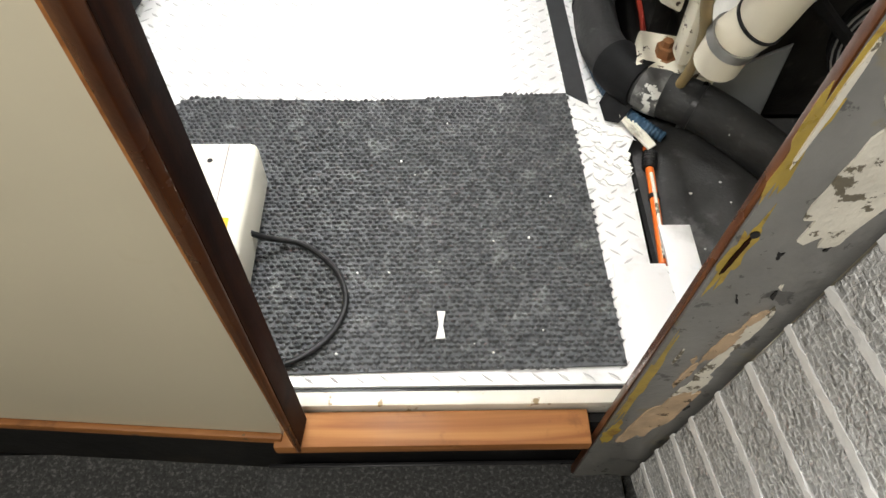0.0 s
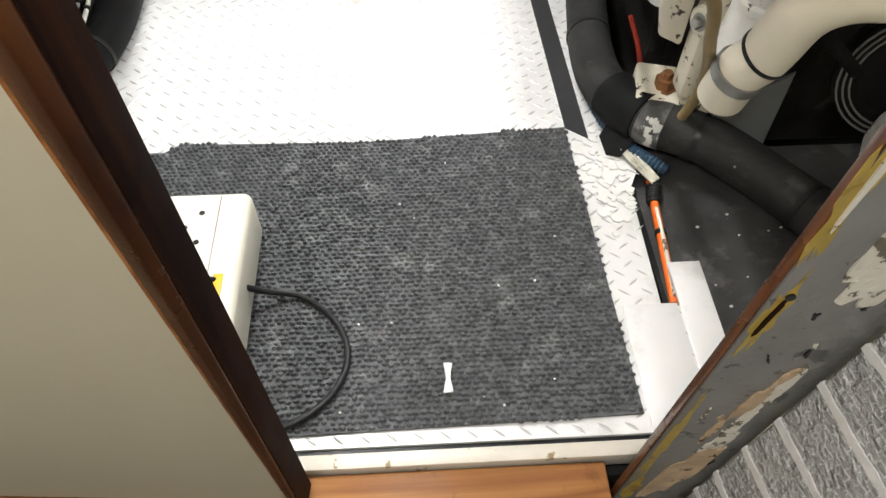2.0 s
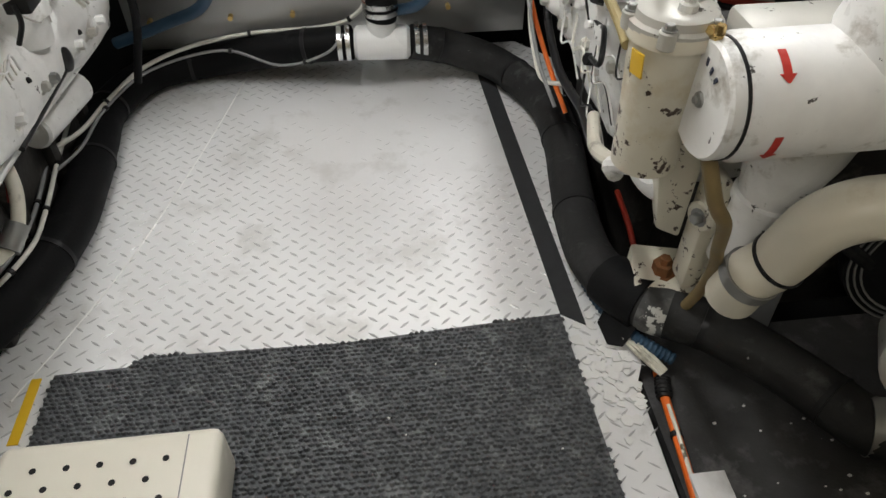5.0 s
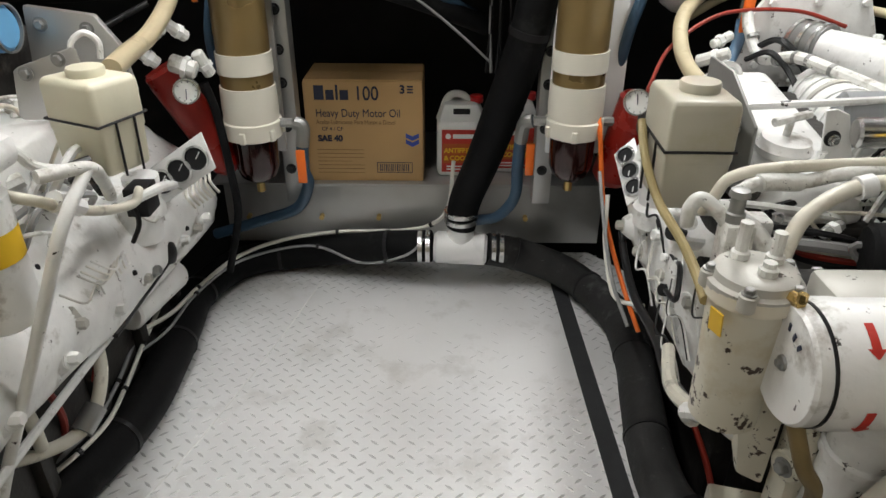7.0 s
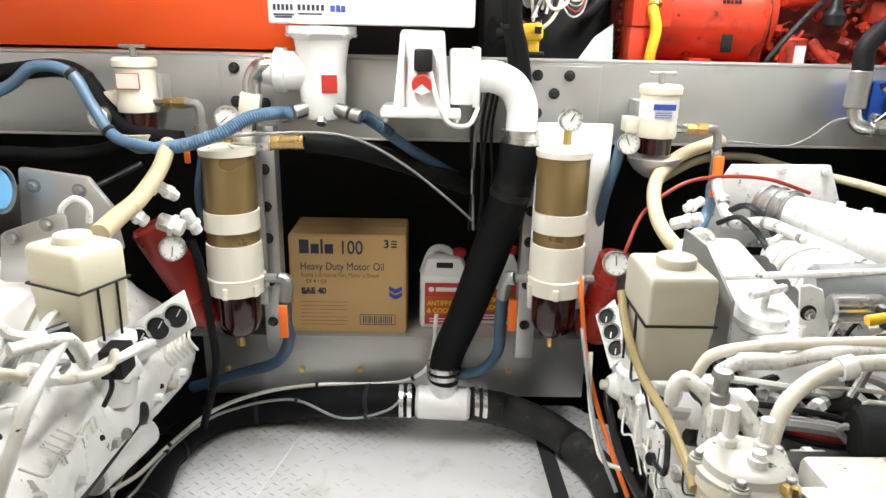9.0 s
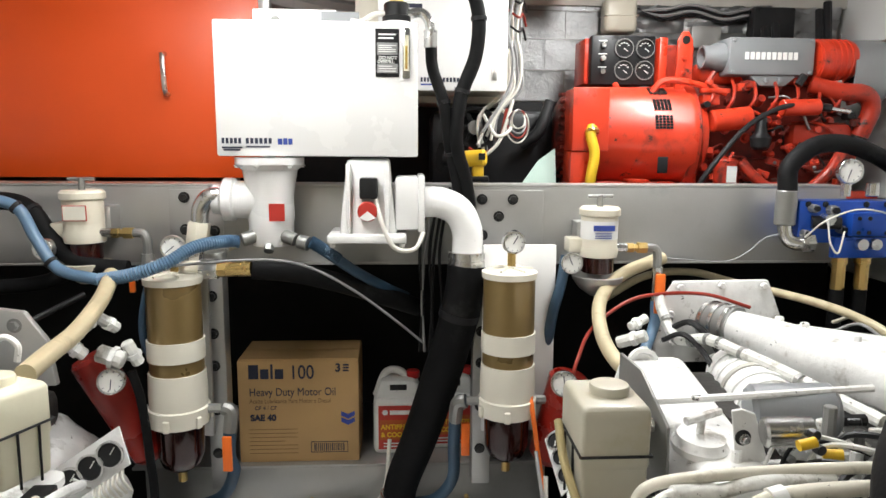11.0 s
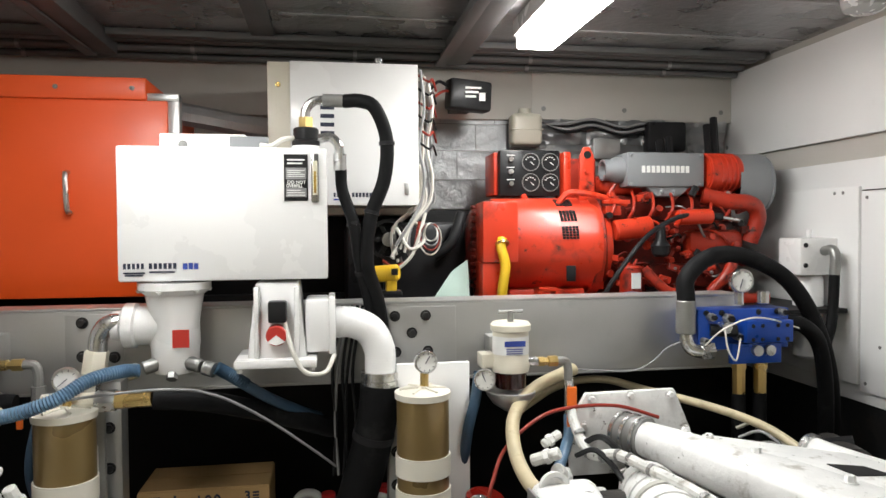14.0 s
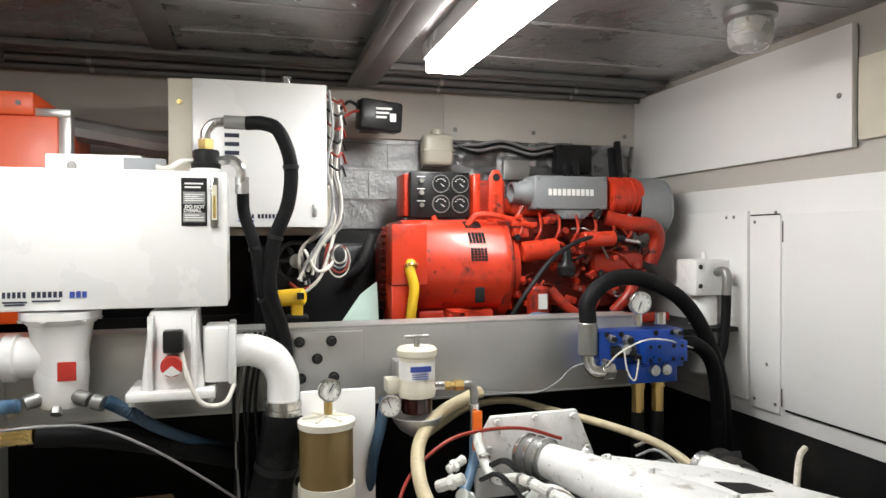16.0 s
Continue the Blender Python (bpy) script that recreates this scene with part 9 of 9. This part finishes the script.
        part("lead", hose([(x, y, z - 0.05), (x + 0.04 * d, y + random.uniform(-0.03, 0.03), z), (x + 0.11, y + random.uniform(-0.05, 0.05), z - 0.01), (x + 0.19, y + random.uniform(-0.03, 0.03), z - 0.06)], random.uniform(0.003, 0.008), 6, 6), (M_WRAP, M_BLACK, M_CREAMHOSE, M_RUBBER, M_WRAP, M_GREYWIRE)[k % 6], e)
    for k in range(14):
        y, z = random.uniform(1.55, 2.15), random.uniform(0.43, 0.64)
        part("lead", hose([(0.415, y, z), (0.402, y - 0.04, z - 0.05), (0.408, y - 0.09, z - 0.03), (0.42, y - 0.13, z - 0.09)], random.uniform(0.0016, 0.0028), 6, 9), (M_BLACK, M_WHITEWIRE, M_ENGINE)[k % 3], e)
        part("fitting", rod((0.45, y, z + 0.02), (0.408, y - 0.01, z + 0.03), random.uniform(0.008, 0.016), 8, bev=0.002), M_ENGINE if k % 3 else M_BLACK, e)
    return e


right_engine()
strapped_tank([(0.311, 1.535), (0.311, 1.665), (0.414, 1.665), (0.414, 1.535)], 0.752, 0.922, M_TANKGREY, (0.368, 1.60))
pl = thing("tank_plate", 0.44, 1.67, 0.76, "dark grey steel plate beside the header tank", "bracket")
part("plate", prism([(0.435, 1.76, 0.76), (0.435, 1.76, 0.935), (0.445, 1.68, 0.93), (0.455, 1.58, 0.87), (0.455, 1.575, 0.79), (0.45, 1.60, 0.76)], (0.006, 0.002, 0), None, 0.002), M_DULLSTEEL, pl)
part("bolt", bolt((0.447, 1.62, 0.86), (-1, 0, 0)), M_STEEL, pl)
gauge_strip([(0.405, 2.04, 0.69), (0.016, -0.105, -0.08), (-0.040, 0.0, -0.040)], "white plate with three dark engine gauges")
line("coolant_hose", [(0.80, 2.52, 0.98), (0.753, 2.50, 0.971), (0.655, 2.45, 0.942), (0.575, 2.36, 0.895), (0.548, 2.25, 0.835), (0.55, 2.12, 0.80), (0.575, 2.05, 0.797)], 0.018, M_TANHOSE, "cream coolant hose under the fuel separator", "coolant hoses", seg=16)
line("coolant_hose", [(0.66, 2.66, 0.82), (0.80, 2.66, 0.90), (0.95, 2.68, 0.91), (1.06, 2.60, 0.89), (1.174, 2.38, 0.88), (1.267, 2.28, 0.845), (1.305, 2.15, 0.80)], 0.012, M_TANHOSE, "cream hose running behind the flange plate", "coolant hoses", seg=14)
wp = thing("pipe_end", 1.33, 2.1, 0.7, "white pipe end with a steel clamp", "pipe")
part("pipe", hose([(1.295, 2.17, 0.826), (1.32, 2.08, 0.82), (1.40, 1.98, 0.80), (1.5, 1.9, 0.76)], 0.035, 16), M_ENGINE, wp)
part("clamp", ring((1.30, 2.155, 0.825), (0.2, -1, 0), 0.035, 0.006, wide=0.02), M_STEEL, wp)
line("red_hose", [(0.475, 2.24, 0.72), (0.488, 2.25, 0.76), (0.536, 2.30, 0.83), (0.64, 2.35, 0.889), (0.743, 2.38, 0.905), (0.879, 2.39, 0.90), (0.991, 2.37, 0.868)], 0.005, M_REDHOSE, "thin red hose arching over the engine")
rf = thing("oil_filter", 0.47, 2.3, 0.45, "dark red oil filter canister in shade", "oil filter", "red oil filters")
part("can", lathe((0.50, 2.36, 0.69), (-0.2, 0.1, -1), [(0, 0), (0, 0.045), (0.01, 0.055), (0.24, 0.055), (0.26, 0.04), (0.26, 0)], 24), M_DARKRED, rf)
gauge((0.441, 2.18, 0.727), (-0.15, -1, 0.2), 0.032, rf)
ft = thing("white_fittings", 0.62, 2.3, 0.7, "white pipe fittings beside the cream hose", "pipe fitting")
for p, q, r in (((0.60, 2.28, 0.80), (0.66, 2.24, 0.83), 0.02), ((0.66, 2.26, 0.78), (0.70, 2.30, 0.74), 0.024), ((0.62, 2.22, 0.76), (0.60, 2.16, 0.72), 0.02), ((0.68, 2.3, 0.86), (0.63, 2.28, 0.84), 0.016)):
    part("fitting", rod(p, q, r * 0.78, 10, bev=0.003), M_WRAP, ft)
    part("fitting_nut", lathe(Vector(p).lerp(Vector(q), 0.5), Vector(q) - Vector(p), [(0, 0), (0, r), (0.012, r), (0.012, 0)], 6), M_ENGINE, ft)
for pts, r, m, lb in (([(0.385, 2.34, 0.66), (0.39, 2.30, 0.602), (0.415, 2.30, 0.441), (0.432, 2.22, 0.337), (0.46, 2.12, 0.24), (0.49, 2.04, 0.16)], 0.0065, M_ORANGEPIPE, "orange cable beside the engine"), ([(0.42, 2.26, 0.45), (0.412, 2.20, 0.354), (0.41, 2.10, 0.291), (0.425, 2.05, 0.255), (0.479, 2.0, 0.268)], 0.006, M_WHITEWIRE, "white cable beside the engine"), ([(0.44, 2.16, 0.42), (0.436, 2.10, 0.375), (0.432, 1.95, 0.336), (0.412, 1.70, 0.388), (0.386, 1.55, 0.424), (0.36, 1.38, 0.50)], 0.010, M_BLACK, "black cable with a grey fitting"), ([(0.40, 2.3, 0.5), (0.405, 2.18, 0.38), (0.41, 2.06, 0.30), (0.44, 1.98, 0.22)], 0.005, M_GREYWIRE, "grey cable beside the engine")):
    line("engine_cable", pts, r, m, lb, "engine cables", category="cable")
